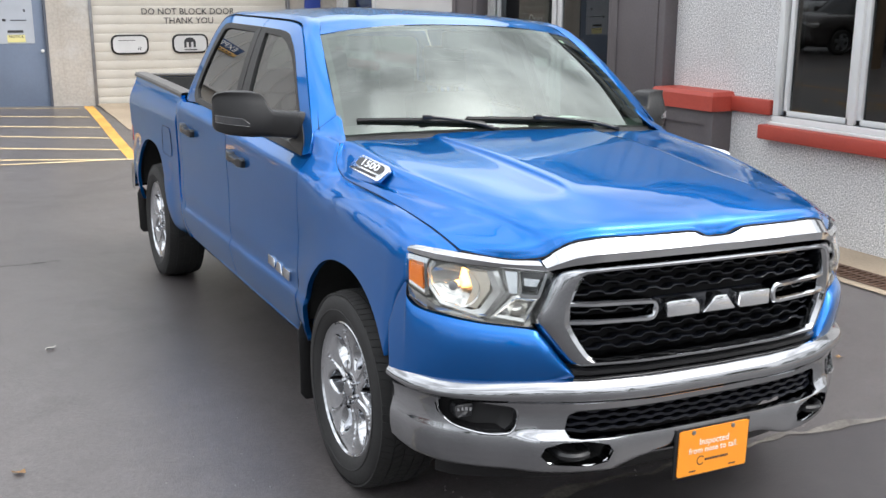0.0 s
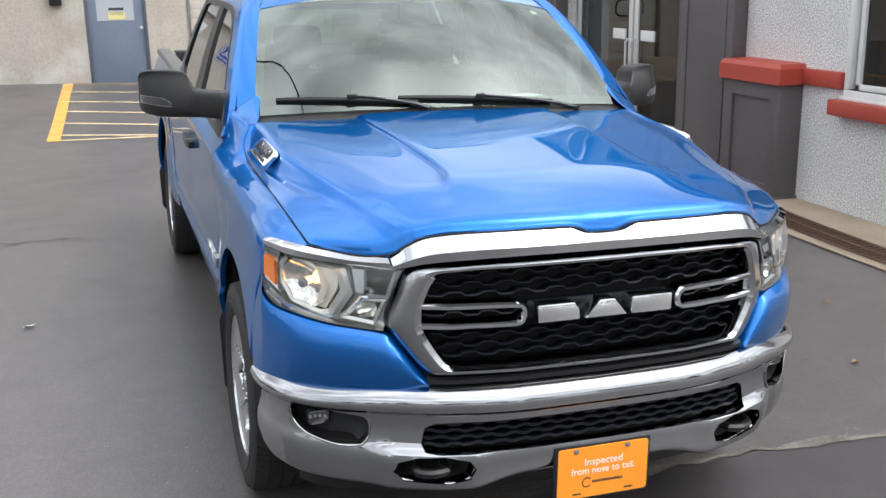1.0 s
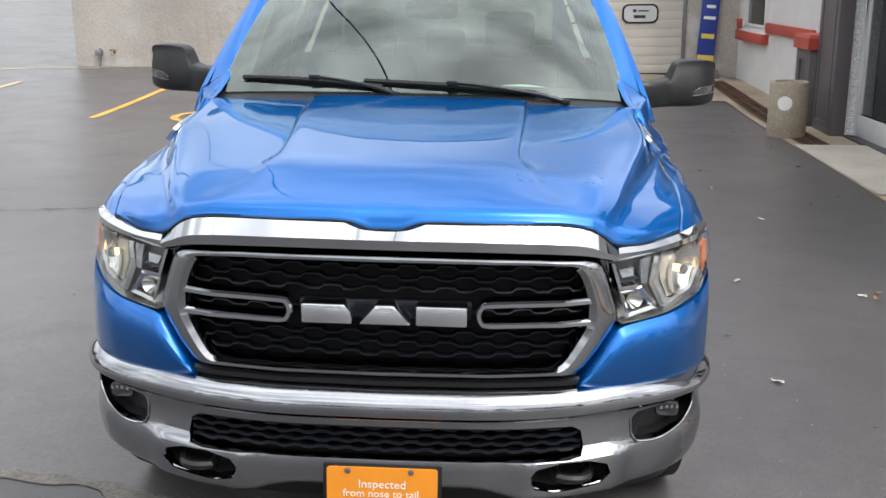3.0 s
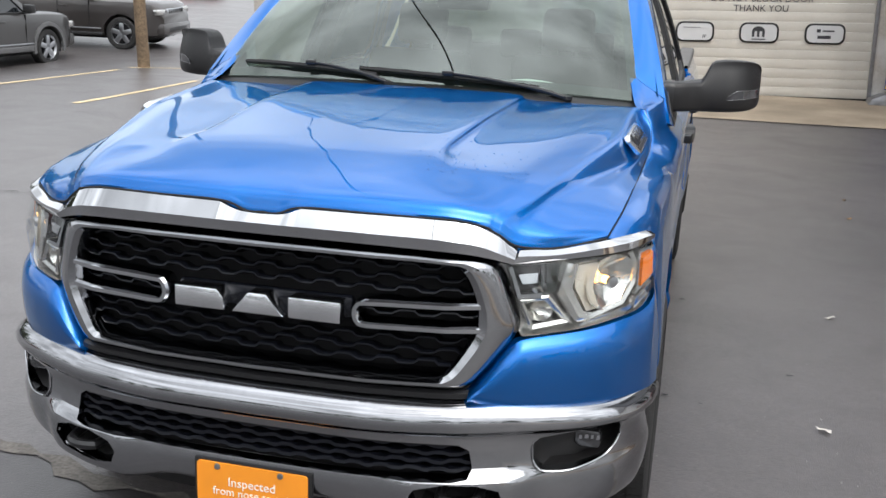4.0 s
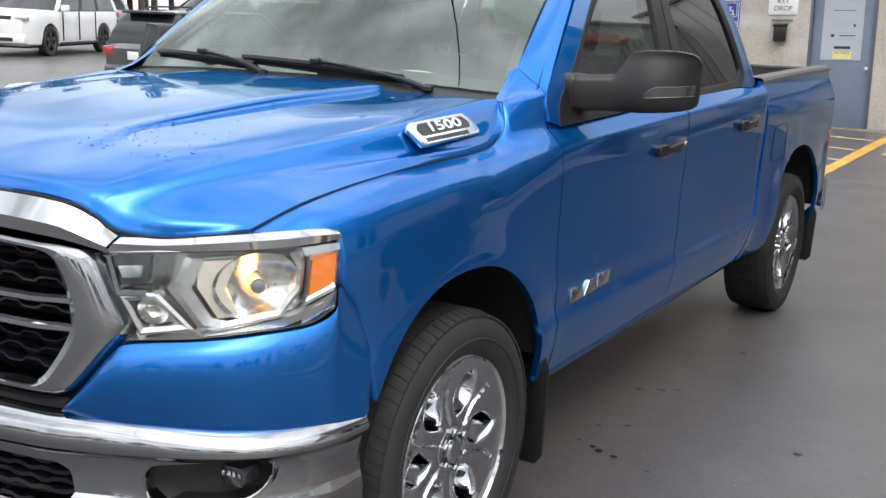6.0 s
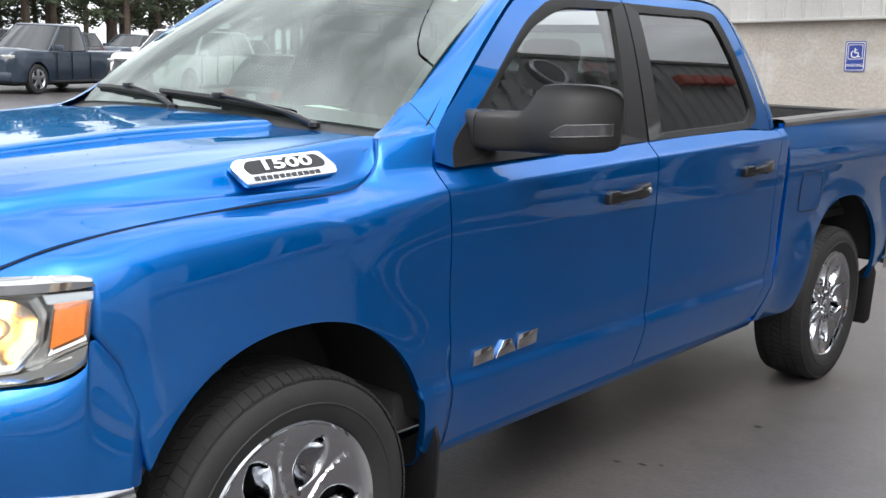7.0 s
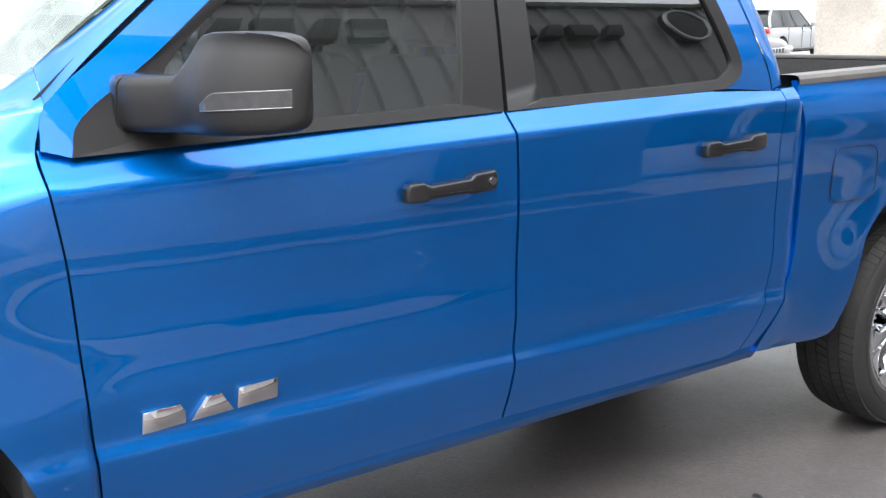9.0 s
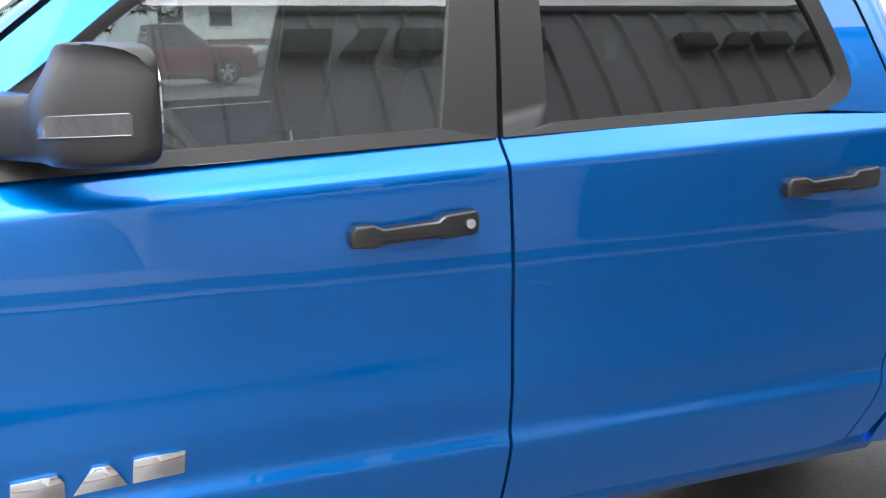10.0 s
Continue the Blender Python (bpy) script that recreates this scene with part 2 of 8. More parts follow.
def tube(bm, path, radius, n=10, caps=True):
    """A round bar along a path; radius is a number or one for each point."""
    p = [Vector(q) for q in path]
    rings, up = [], Vector((0.13, 0.27, 0.95))
    for i, q in enumerate(p):
        d = (p[min(i + 1, len(p) - 1)] - p[max(i - 1, 0)]).normalized()
        s = d.cross(up)
        s = (s if s.length > 1e-3 else d.cross(Vector((1, 0, 0)))).normalized()
        u = s.cross(d)
        r = float(radius[i] if isinstance(radius, (list, tuple)) else radius)
        rings.append([q + r * (math.cos(2 * math.pi * k / n) * s + math.sin(2 * math.pi * k / n) * u) for k in range(n)])
    v = skin(bm, rings, close_u=True)
    if caps:
        bm.faces.new(v[0][::-1])
        bm.faces.new(v[-1])
    return bm


def lathe(bm, profile, n=48, axis="x", centre=(0, 0, 0)):
    """Turns a profile of (distance along axis, radius)."""
    rings = []
    for d, r in profile:
        ring = []
        for k in range(n):
            a = 2 * math.pi * k / n
            c, s = r * math.cos(a), r * math.sin(a)
            q = {"x": (d, c, s), "y": (c, d, s), "z": (c, s, d)}[axis]
            ring.append((q[0] + centre[0], q[1] + centre[1], q[2] + centre[2]))
        rings.append(ring)
    skin(bm, rings, close_u=True)
    return bm


def flip_x(bm):
    for v in bm.verts:
        v.co.x = -v.co.x
    bmesh.ops.reverse_faces(bm, faces=bm.faces[:])
    return bm


def mesh_of(name, bm, mat, sharp=32.0):
    bmesh.ops.remove_doubles(bm, verts=bm.verts[:], dist=0.0002)
    bmesh.ops.recalc_face_normals(bm, faces=bm.faces[:])
    me = bpy.data.meshes.new(name)
    bm.to_mesh(me)
    bm.free()
    me.polygons.foreach_set("use_smooth", [True] * len(me.polygons))
    me.set_sharp_from_angle(angle=radians(sharp))
    me.materials.append(mat)
    return me


def part(name, bm, mat, parent=None, label="", sharp=32.0):
    ob = new(name, mesh_of(name, bm, mat, sharp))
    if parent is not None:
        ob.parent = parent
    return tagged(ob, label)


def thing(name, label, category, m=None, group="", kind=""):
    ob = tagged(new(name), label, category, group, kind)
    if m is not None:
        ob.matrix_basis = m
    return ob


def cut(bm, cutters):
    """Takes solids out of a solid."""
    obs = []
    for b in (bm, *cutters):
        bmesh.ops.remove_doubles(b, verts=b.verts[:], dist=0.0002)
        bmesh.ops.recalc_face_normals(b, faces=b.faces[:])
        me = bpy.data.meshes.new("work")
        b.to_mesh(me)
        b.free()
        obs.append(new("work", me))
    for c in obs[1:]:
        k = obs[0].modifiers.new("cut", "BOOLEAN")
        k.operation, k.object, k.solver = "DIFFERENCE", c, "EXACT"
    dg = bpy.context.evaluated_depsgraph_get()
    dg.update()
    out = bmesh.new()
    me = bpy.data.meshes.new_from_object(obs[0].evaluated_get(dg))
    out.from_mesh(me)
    bpy.data.meshes.remove(me)
    for o in obs:
        d = o.data
        bpy.data.objects.remove(o)
        bpy.data.meshes.remove(d)
    return out


def words(text, size, mat, m, parent=None, name="lettering", depth=0.002, align="CENTER", bold=0.0):
    """Raised lettering as a mesh, in the built-in font; lies in the plane of m, facing its z."""
    cu = bpy.data.curves.new(name, "FONT")
    cu.body, cu.size, cu.extrude, cu.align_x, cu.align_y = text, size, depth, align, "CENTER"
    cu.resolution_u, cu.offset = 3, bold
    o = new(name, cu)
    dg = bpy.context.evaluated_depsgraph_get()
    dg.update()
    me = bpy.data.meshes.new_from_object(o.evaluated_get(dg))
    bpy.data.objects.remove(o)
    bpy.data.curves.remove(cu)
    me.materials.clear()
    me.materials.append(mat)
    ob = new(name, me)
    ob.parent = parent
    ob.matrix_basis = m
    return ob


# ---- pickup truck ----
truck = thing("pickup_truck", "bright blue metallic crew-cab pickup truck with chrome grille, parked on asphalt", "truck", LEAN)


def segs(points, k=5):
    """Smooth curve with k steps between each two given points."""
    p = np.array(points, float)
    e = np.vstack([2 * p[0] - p[1], p, 2 * p[-1] - p[-2]])
    out = []
    for i in range(len(p) - 1):
        a, b, c, d = e[i:i + 4]
        for s in np.linspace(0, 1, k, endpoint=False):
            out.append(0.5 * (2 * b + (c - a) * s + (2 * a - 5 * b + 4 * c - d) * s * s + (3 * b - a - 3 * c + d) * s ** 3))
    out.append(p[-1])
    return out


def curve_of(points):
    """A smooth function through (value, result) pairs."""
    d = np.array(segs(points, 12))
    return lambda v: float(np.interp(v, d[:, 0], d[:, 1]))


# widths of the body side over the height: doors and bed, and front fender
door_x = curve_of([(0.42, 0.925), (0.455, 0.956), (0.54, 0.984), (0.615, 0.999), (0.640, 1.002), (0.652, 1.0005), (0.664, 0.9945), (0.69, 0.9915), (0.75, 0.9965), (0.775, 0.9978), (0.80, 0.9974), (0.88, 0.9968), (0.95, 0.999), (1.08, 1.008), (1.18, 1.012), (1.225, 1.012), (1.238, 1.0105), (1.247, 1.005), (1.257, 0.996), (1.275, 0.978), (1.296, 0.958), (1.315, 0.947), (1.40, 0.92)])
fender_x = curve_of([(0.42, 0.94), (0.50, 0.975), (0.66, 0.996), (0.80, 1.000), (0.95, 1.003), (1.06, 1.002), (1.12, 0.996), (1.165, 0.981), (1.198, 0.955), (1.218, 0.926), (1.230, 0.904), (1.26, 0.896), (1.36, 0.884)])
crown_x = curve_of([(0.42, 0.94), (0.50, 0.975), (0.66, 0.996), (0.80, 1.000), (0.95, 1.005), (1.08, 1.008), (1.14, 1.006), (1.175, 0.998), (1.200, 0.980), (1.216, 0.950), (1.226, 0.922), (1.234, 0.905), (1.26, 0.897), (1.36, 0.884)])
cab_x = curve_of([(1.26, 0.972), (1.31, 0.955), (1.45, 0.912), (1.60, 0.862), (1.72, 0.815), (1.80, 0.778), (1.86, 0.735)])
bed_x = curve_of([(0.42, 0.925), (0.50, 0.97), (0.645, 0.996), (0.90, 0.998), (1.10, 1.008), (1.18, 1.012), (1.225, 1.007), (1.27, 0.993), (1.31, 0.977), (1.345, 0.963), (1.41, 0.952)])
ARCH = {0.0: (0.485, 0.53, 2.2), 3.672: (0.525, 0.575, 2.4)}


def smooth(a, b, v):
    t = min(max((v - a) / (b - a), 0), 1)
    return t * t * (3 - 2 * t)


def flare(y, z):
    out = 0
    for yc, (a, b, n) in ARCH.items():
        r = ((abs(y - yc) / a) ** n + (max(z - 0.40, 0) / b) ** n) ** (1 / n)
        out += 0.022 * math.exp(-((r - 0.98) / 0.26) ** 2) * smooth(1.16, 0.70, z)
    return out


def side_x(y, z):
    if y > 2.86:
        return bed_x(z) + flare(y, z)
    w = smooth(0.12, 0.57, y)
    nose = 0.36 * max(-0.40 - y, 0) ** 1.5
    # the crown of the fender follows the hood gap down to the nose
    z2 = z + (1.228 - float(np.interp(y, (-0.69, -0.55, -0.32, -0.05, 0.20), (1.130, 1.172, 1.203, 1.217, 1.228)))) * smooth(0.80, 1.12, z)
    return lerp(lerp(fender_x(z2), crown_x(z2), smooth(-0.45, 0.15, y)), door_x(z - 0.036 * (y - 1.2) * smooth(1.02, 1.20, z)), w) + flare(y, z) - nose


def arch_line(yc, y0, y1, n=36):
    a, b, e = ARCH[yc]
    out = []
    for i in range(n):
        y = lerp(y0, y1, i / (n - 1))
        out.append((y, 0.40 + b * max(1 - (abs(y - yc) / a) ** e, 0) ** (1 / e)))
    return out


def side_panel(rows, surface=side_x, lip=0.022):
    bm = bmesh.new()
    skin(bm, [[(surface(p[0], p[1]), p[0], p[1]) for p in row] for row in rows])
    edge_lip(bm, (-lip, 0, 0))
    return bm


def pair(name, build, mat, parent=None, label="", sharp=32.0):
    """Both sides of the truck: driver's, then passenger's."""
    out = []
    for s in (0, 1):
        bm = build()
        p = parent[s] if isinstance(parent, list) else (parent or truck)
        out.append(part(name, flip_x(bm) if s else bm, mat, p, label, sharp))
    return out


# front fenders
GAP_LINE = [(0.862, -0.69, 1.130), (0.885, -0.55, 1.172), (0.898, -0.32, 1.203), (0.904, -0.05, 1.217), (0.905, 0.20, 1.225), (0.905, 0.29, 1.240), (0.902, 0.352, 1.285), (0.872, 0.387, 1.354)]


def fender():
    bottom = arch_line(0.0, -0.425, 0.482) + [(0.50, 0.452), (0.592, 0.452)]
    top = [(p[1], p[2]) for p in segs(GAP_LINE, 4)] + [(0.43, 1.363), (0.49, 1.371), (0.557, 1.378)]
    left = [(-0.425, bottom[0][1]), (-0.472, 0.918), (-0.523, 0.990), (-0.521, 1.104), (-0.60, 1.110), (-0.69, 1.118)]
    right = segs([(0.592, 0.452), (0.571, 0.805), (0.555, 1.047), (0.532, 1.212), (0.528, 1.29), (0.557, 1.378)], 6)
    rows = coons(bottom, top, left, right, 80, 64)
    edge = [(q[0], q[1], q[2]) for q in segs(GAP_LINE, 4)] + [(0.884, 0.43, 1.363), (0.905, 0.49, 1.371), (0.928, 0.557, 1.378)]
    ey, ex = [q[1] for q in edge], [q[0] + 0.0035 for q in edge]
    bm = bmesh.new()
    pts = []
    for j, row in enumerate(rows):
        v = j / 63
        line = []
        for i, p in enumerate(row):
            t = rows[-1][i]
            d = float(np.interp(t[0], ey, ex)) - side_x(t[0], t[1])
            line.append((side_x(p[0], p[1]) + d * v ** lerp(4, 13, smooth(0.05, 0.36, t[0])), p[0], p[1]))
        pts.append(line)
    skin(bm, pts)
    rim = even([p for p in pts[-1] if p[1] > 0.385], 14)
    inner = even([(0.866, 0.389, 1.354), (0.855, 0.420, 1.364), (0.845, 0.460, 1.380), (0.832, 0.515, 1.412), (0.818, 0.568, 1.449)], 14)
    skin(bm, [[lerp(p, q, k) - np.array((0.006, 0, 0.007)) * math.sin(math.pi * k) * math.sin(math.pi * i / 13) for i, (p, q) in enumerate(zip(rim, inner))] for k in (0.0, 0.25, 0.5, 0.75, 1.0)])
    bmesh.ops.remove_doubles(bm, verts=[v for v in bm.verts if v.co.y > 0.375 and v.co.z > 1.33], dist=0.0045)
    edge_lip(bm, (-0.022, 0, 0))
    return bm


fenders = pair("front_fender", fender, PAINT, sharp=86)

# doors
F_SEAM = [(0.560, 1.380), (0.70, 1.492), (0.93, 1.672), (1.10, 1.782), (1.27, 1.832), (1.742, 1.846)]
F_TRIM = [(0.592, 1.276), (0.622, 1.352), (0.787, 1.468), (1.044, 1.670), (1.18, 1.748), (1.33, 1.792), (1.742, 1.806)]
F_GLASS = [(0.80, 1.312), (0.812, 1.445), (1.06, 1.645), (1.20, 1.715), (1.35, 1.760), (1.50, 1.770), (1.652, 1.776)]
R_TRIM = [(1.750, 1.806), (2.20, 1.812), (2.42, 1.812), (2.50, 1.775), (2.585, 1.60), (2.640, 1.44), (2.625, 1.375), (2.55, 1.338)]
R_GLASS = [(1.838, 1.776), (2.18, 1.782), (2.40, 1.782), (2.465, 1.742), (2.545, 1.58), (2.598, 1.44), (2.590, 1.40), (2.53, 1.366)]
R_SEAM = [(1.750, 1.846), (2.20, 1.852), (2.50, 1.850), (2.60, 1.80), (2.69, 1.62), (2.757, 1.44), (2.772, 1.38), (2.772, 1.325)]


def door_front():
    left = segs([(0.597, 0.455), (0.576, 0.805), (0.560, 1.047), (0.537, 1.212), (0.533, 1.292)], 6)
    right = segs([(1.674, 0.478), (1.692, 0.70), (1.694, 1.0), (1.683, 1.25), (1.683, 1.312)], 6)
    top = [(0.533, 1.292), (0.592, 1.276), (1.1, 1.291), (1.683, 1.312)]
    bm = side_panel(coons([(0.597, 0.455), (1.674, 0.478)], top, left, right, 40, 88))
    up = bmesh.new()
    a = [(0.536, 1.292)] + F_SEAM
    b = [(0.592, 1.276)] + F_TRIM[1:]
    rows = []
    for s in (0, 0.5, 1):
        rows.append([(cab_x(p[1]) + 0.006 * s, p[0], p[1]) for p in [lerp(np.array(p), np.array(q), s) for p, q in zip(segs(a, 4), segs(b, 4))]])
    skin(up, rows)
    edge_lip(up, (-0.02, 0, 0))
    me = bpy.data.meshes.new("work")
    up.to_mesh(me)
    bm.from_mesh(me)
    bpy.data.meshes.remove(me)
    up.free()
    return bm


def door_rear():
    left = segs([(1.682, 0.480), (1.700, 0.70), (1.702, 1.0), (1.691, 1.25), (1.691, 1.312)], 6)
    right = segs([(2.660, 0.492), (2.728, 0.62), (2.764, 0.80), (2.758, 1.0), (2.752, 1.158), (2.772, 1.325)], 6)
    top = [(1.691, 1.312), (2.45, 1.333), (2.772, 1.325)]
    bm = side_panel(coons([(1.682, 0.480), (2.58, 0.476), (2.660, 0.492)], top, left, right, 40, 88))
    up = bmesh.new()
    a, b = segs(R_SEAM, 4), segs(R_TRIM, 4)
    skin(up, [[(cab_x(p[1]) + 0.006 * s, p[0], p[1]) for p in [lerp(np.array(p), np.array(q), s) for p, q in zip(a, b)]] for s in (0, 0.5, 1)])
    edge_lip(up, (-0.02, 0, 0))
    me = bpy.data.meshes.new("work")
    up.to_mesh(me)
    bm.from_mesh(me)
    bpy.data.meshes.remove(me)
    up.free()
    return bm


front_doors = pair("front_door", door_front, PAINT)
rear_doors = pair("rear_door", door_rear, PAINT)


def cab_corner():
    left = segs([(2.664, 0.490), (2.733, 0.62), (2.769, 0.80), (2.763, 1.0), (2.757, 1.158), (2.777, 1.330)], 6)
    right = segs([(2.731, 0.495), (2.828, 0.63), (2.876, 0.80), (2.880, 1.0), (2.872, 1.158), (2.875, 1.335)], 6)
    return side_panel(coons([(2.664, 0.490), (2.715, 0.500)], [(2.777, 1.330), (2.858, 1.335)], left, right, 8, 36), lambda y, z: side_x(y, z) - 0.006 * max(y - 2.84, 0) / 0.02)


pair("cab_corner", cab_corner, PAINT)


def ring_strip(bm, a, b, xa, xb):
    skin(bm, [[(cab_x(p[1]) + lerp(xa, xb, s), p[0], p[1]) for p in [lerp(np.array(p), np.array(q), s) for p, q in zip(a, b)]] for s in (0, 0.5, 1)])


def trim_front():
    bm = bmesh.new()
    ring_strip(bm, segs(F_TRIM, 4), segs(F_GLASS, 4), 0.010, 0.004)
    ring_strip(bm, even([(0.592, 1.276), (1.680, 1.313)], 24), even([(0.80, 1.312), (1.56, 1.336)], 24), 0.010, 0.006)
    ring_strip(bm, even([(1.680, 1.313), (1.742, 1.806)], 10), even([(1.56, 1.336), (1.652, 1.776)], 10), 0.010, 0.006)
    edge_lip(bm, (-0.02, 0, 0))
    return bm


def trim_rear():
    bm = bmesh.new()
    ring_strip(bm, segs(R_TRIM, 4), segs(R_GLASS, 4), 0.010, 0.004)
    ring_strip(bm, even([(1.694, 1.313), (2.30, 1.330), (2.55, 1.338)], 24), even([(1.805, 1.338), (2.30, 1.355), (2.53, 1.366)], 24), 0.010, 0.006)
    ring_strip(bm, even([(1.694, 1.313), (1.750, 1.806)], 10), even([(1.805, 1.338), (1.838, 1.776)], 10), 0.010, 0.006)
    edge_lip(bm, (-0.02, 0, 0))
    return bm


def seal(seam, trim):
    def build():
        bm = bmesh.new()
        rows = [[], []]
        for p, q in zip(segs(seam, 4), segs(trim, 4)):
            for row, k in zip(rows, (-0.3, 0.6)):
                c = p + (q - p) * k
                row.append((cab_x(c[1]) - 0.024, c[0], c[1]))
        skin(bm, rows)
        return bm
    return build


pair("door_seal", seal(F_SEAM, F_TRIM[1:]), SEAM)
pair("door_seal", seal(R_SEAM, R_TRIM), SEAM)
pair("window_trim", trim_front, BLACK, front_doors)
pair("window_trim", trim_rear, BLACK, rear_doors)


def pane(bottom, top, left, right):
    bm = bmesh.new()
    skin(bm, [[(cab_x(p[1]) - 0.006, p[0], p[1]) for p in r] for r in coons(bottom, top, left, right, 18, 12)])
    return bm


def no_shadow(obs):
    for o in obs:
        o.visible_shadow = False
    return obs


no_shadow(pair("window_pane", lambda: pane([(0.78, 1.305), (1.57, 1.33)], [(1.20, 1.722), (1.36, 1.768), (1.66, 1.784)], [(0.78, 1.305), (0.80, 1.445), (1.06, 1.655), (1.20, 1.722)], [(1.57, 1.33), (1.66, 1.784)]), GLASS_SIDE, front_doors))
no_shadow(pair("window_pane", lambda: pane([(1.795, 1.33), (2.53, 1.355), (2.60, 1.40)], [(1.83, 1.784), (2.41, 1.79)], [(1.795, 1.33), (1.83, 1.784)], [(2.60, 1.40), (2.605, 1.44), (2.55, 1.58), (2.47, 1.745), (2.41, 1.79)]), GLASS_DARK, rear_doors))


# cab shell: pillars, roof rails, roof
def cab_shell():
    bm = bmesh.new()
    outer = [(cab_x(z), y, z) for y, z in [(0.557, 1.3785), (0.69, 1.498), (0.92, 1.680), (1.09, 1.790), (1.26, 1.842), (1.75, 1.856), (2.22, 1.862), (2.51, 1.860), (2.612, 1.806), (2.702, 1.62), (2.765, 1.44), (2.778, 1.38), (2.778, 1.328)]]
    inner = [(0.818, 0.570, 1.450), (0.803, 0.62, 1.486), (0.752, 0.86, 1.655), (0.712, 1.06, 1.785), (0.655, 1.24, 1.858), (0.635, 1.75, 1.882), (0.635, 2.22, 1.882), (0.640, 2.56, 1.868), (0.690, 2.76, 1.80), (0.790, 2.835, 1.63), (0.866, 2.868, 1.46), (0.900, 2.864, 1.40), (0.925, 2.858, 1.333)]
    for s in (1, -1):
        a, b = segs(outer, 5), segs(inner, 5)
        rows = []
        for k in range(5):
            t = k / 4
            swell = [0.010 * math.sin(math.pi * t) * min(1, n / 14) for n in range(len(a))]
            rows.append([(s * (lerp(p[0], q[0], t) + e), lerp(p[1], q[1], t), lerp(p[2], q[2], t) + e) for p, q, e in zip(a, b, swell)])
        skin(bm, rows)
    centre = [(0.985, 1.845), (1.20, 1.892), (1.75, 1.918), (2.22, 1.918), (2.56, 1.902), (2.78, 1.845)]
    edge = [(0.712, 1.06, 1.785), (0.655, 1.24, 1.858), (0.635, 1.75, 1.882), (0.635, 2.22, 1.882), (0.640, 2.56, 1.868), (0.690, 2.76, 1.80)]
    lines = []
    for k in range(-10, 11):
        f = abs(k) / 10
        rib = 0.008 * (math.exp(-((f - 0.55) / 0.07) ** 2))
        lines.append([(math.copysign(f, k) * e[0] if k else 0.0, lerp(c[0], e[1], f ** 2.2), lerp(c[1], e[2], f ** 2.6) - (rib if 0 < i < 5 else 0)) for i, (e, c) in enumerate(zip(edge, centre))])
    skin(bm, [segs(l, 5) for l in lines])
    return bm


shell = part("cab_shell", cab_shell(), PAINT, truck)
wall = bmesh.new()
prism(wall, [(-0.90, 0.85), (0.90, 0.85), (0.89, 1.30), (0.70, 1.78), (-0.70, 1.78), (-0.89, 1.30)], 2.805, 2.85)
hole = bmesh.new()
prism(hole, rounded(-0.66, 1.36, 0.66, 1.74, 0.06), 2.7, 2.95)
part("cab_rear_wall", cut(wall, [hole]), PAINT, truck)
no_shadow([part("rear_window", prism(bmesh.new(), rounded(-0.67, 1.35, 0.67, 1.75, 0.06), 2.822, 2.828), glass("rear_window_glass", (0.45, 0.5, 0.48)), truck)])
part("headliner", loft(bmesh.new(), [[(-0.66, y, 1.80 + 0.03 * math.sin((y - 1.0) / 1.8 * 3.1)), (0, y, 1.85 + 0.03 * math.sin((y - 1.0) / 1.8 * 3.1)), (0.66, y, 1.80 + 0.03 * math.sin((y - 1.0) / 1.8 * 3.1))] for y in (1.10, 1.5, 2.0, 2.5, 2.78)], 12, 2), HEADLINER, truck)



def middle_pillar():
    bm = bmesh.new()
    skin(bm, [[(cab_x(z) - 0.035, y + 0.11 * (z - 1.28), z) for y in (1.60, 1.66, 1.74, 1.80)] for z in np.linspace(1.20, 1.84, 8)])
    edge_lip(bm, (-0.03, 0, 0))
    return bm


pair("middle_pillar", middle_pillar, CABIN)

# windscreen with its black border
W_BASE = [(-0.840, 0.480, 1.372), (-0.62, 0.445, 1.384), (-0.3, 0.418, 1.392), (0, 0.410, 1.394), (0.3, 0.418, 1.392), (0.62, 0.445, 1.384), (0.840, 0.480, 1.372)]
W_TOP = [(-0.715, 1.060, 1.782), (-0.52, 1.020, 1.818), (-0.25, 0.993, 1.838), (0, 0.985, 1.842), (0.25, 0.993, 1.838), (0.52, 1.020, 1.818), (0.715, 1.060, 1.782)]


def screen_point(u, v):
    a, b = np.array(SB[u]), np.array(ST[u])
    p = lerp(a, b, v)
    p[2] += 0.020 * math.sin(math.pi * v)
    p[1] -= 0.012 * math.sin(math.pi * v)
    return p


SB, ST = segs(W_BASE, 6), segs(W_TOP, 6)
bm = bmesh.new()
skin(bm, [[screen_point(u, v) for u in range(len(SB))] for v in np.linspace(0, 1, 14)])
windscreen = part("windscreen", bm, GLASS_FRONT, truck)
no_shadow([windscreen])
bm = bmesh.new()
n_u = len(SB) - 1
for lo, hi in ((0.0, 0.075), (0.955, 1.0)):
    skin(bm, [[screen_point(u, v) - np.array((0, -0.004, 0.004)) for u in range(n_u + 1)] for v in (lo, (lo + hi) / 2, hi)])
for us in ((0, 1), (n_u - 1, n_u)):
    skin(bm, [[screen_point(u, v) - np.array((0, -0.004, 0.004)) for u in us] for v in np.linspace(0, 1, 14)])
part("windscreen_border", bm, BLACK_SMOOTH, windscreen)
bm = bmesh.new()
block(bm, (-0.07, 0.985, 1.72), (0.07, 1.06, 1.815), 0.02)
block(bm, (-0.12, 1.14, 1.66), (0.12, 1.165, 1.735), 0.02)
part("camera_pod", bm, BLACK_SMOOTH, windscreen)
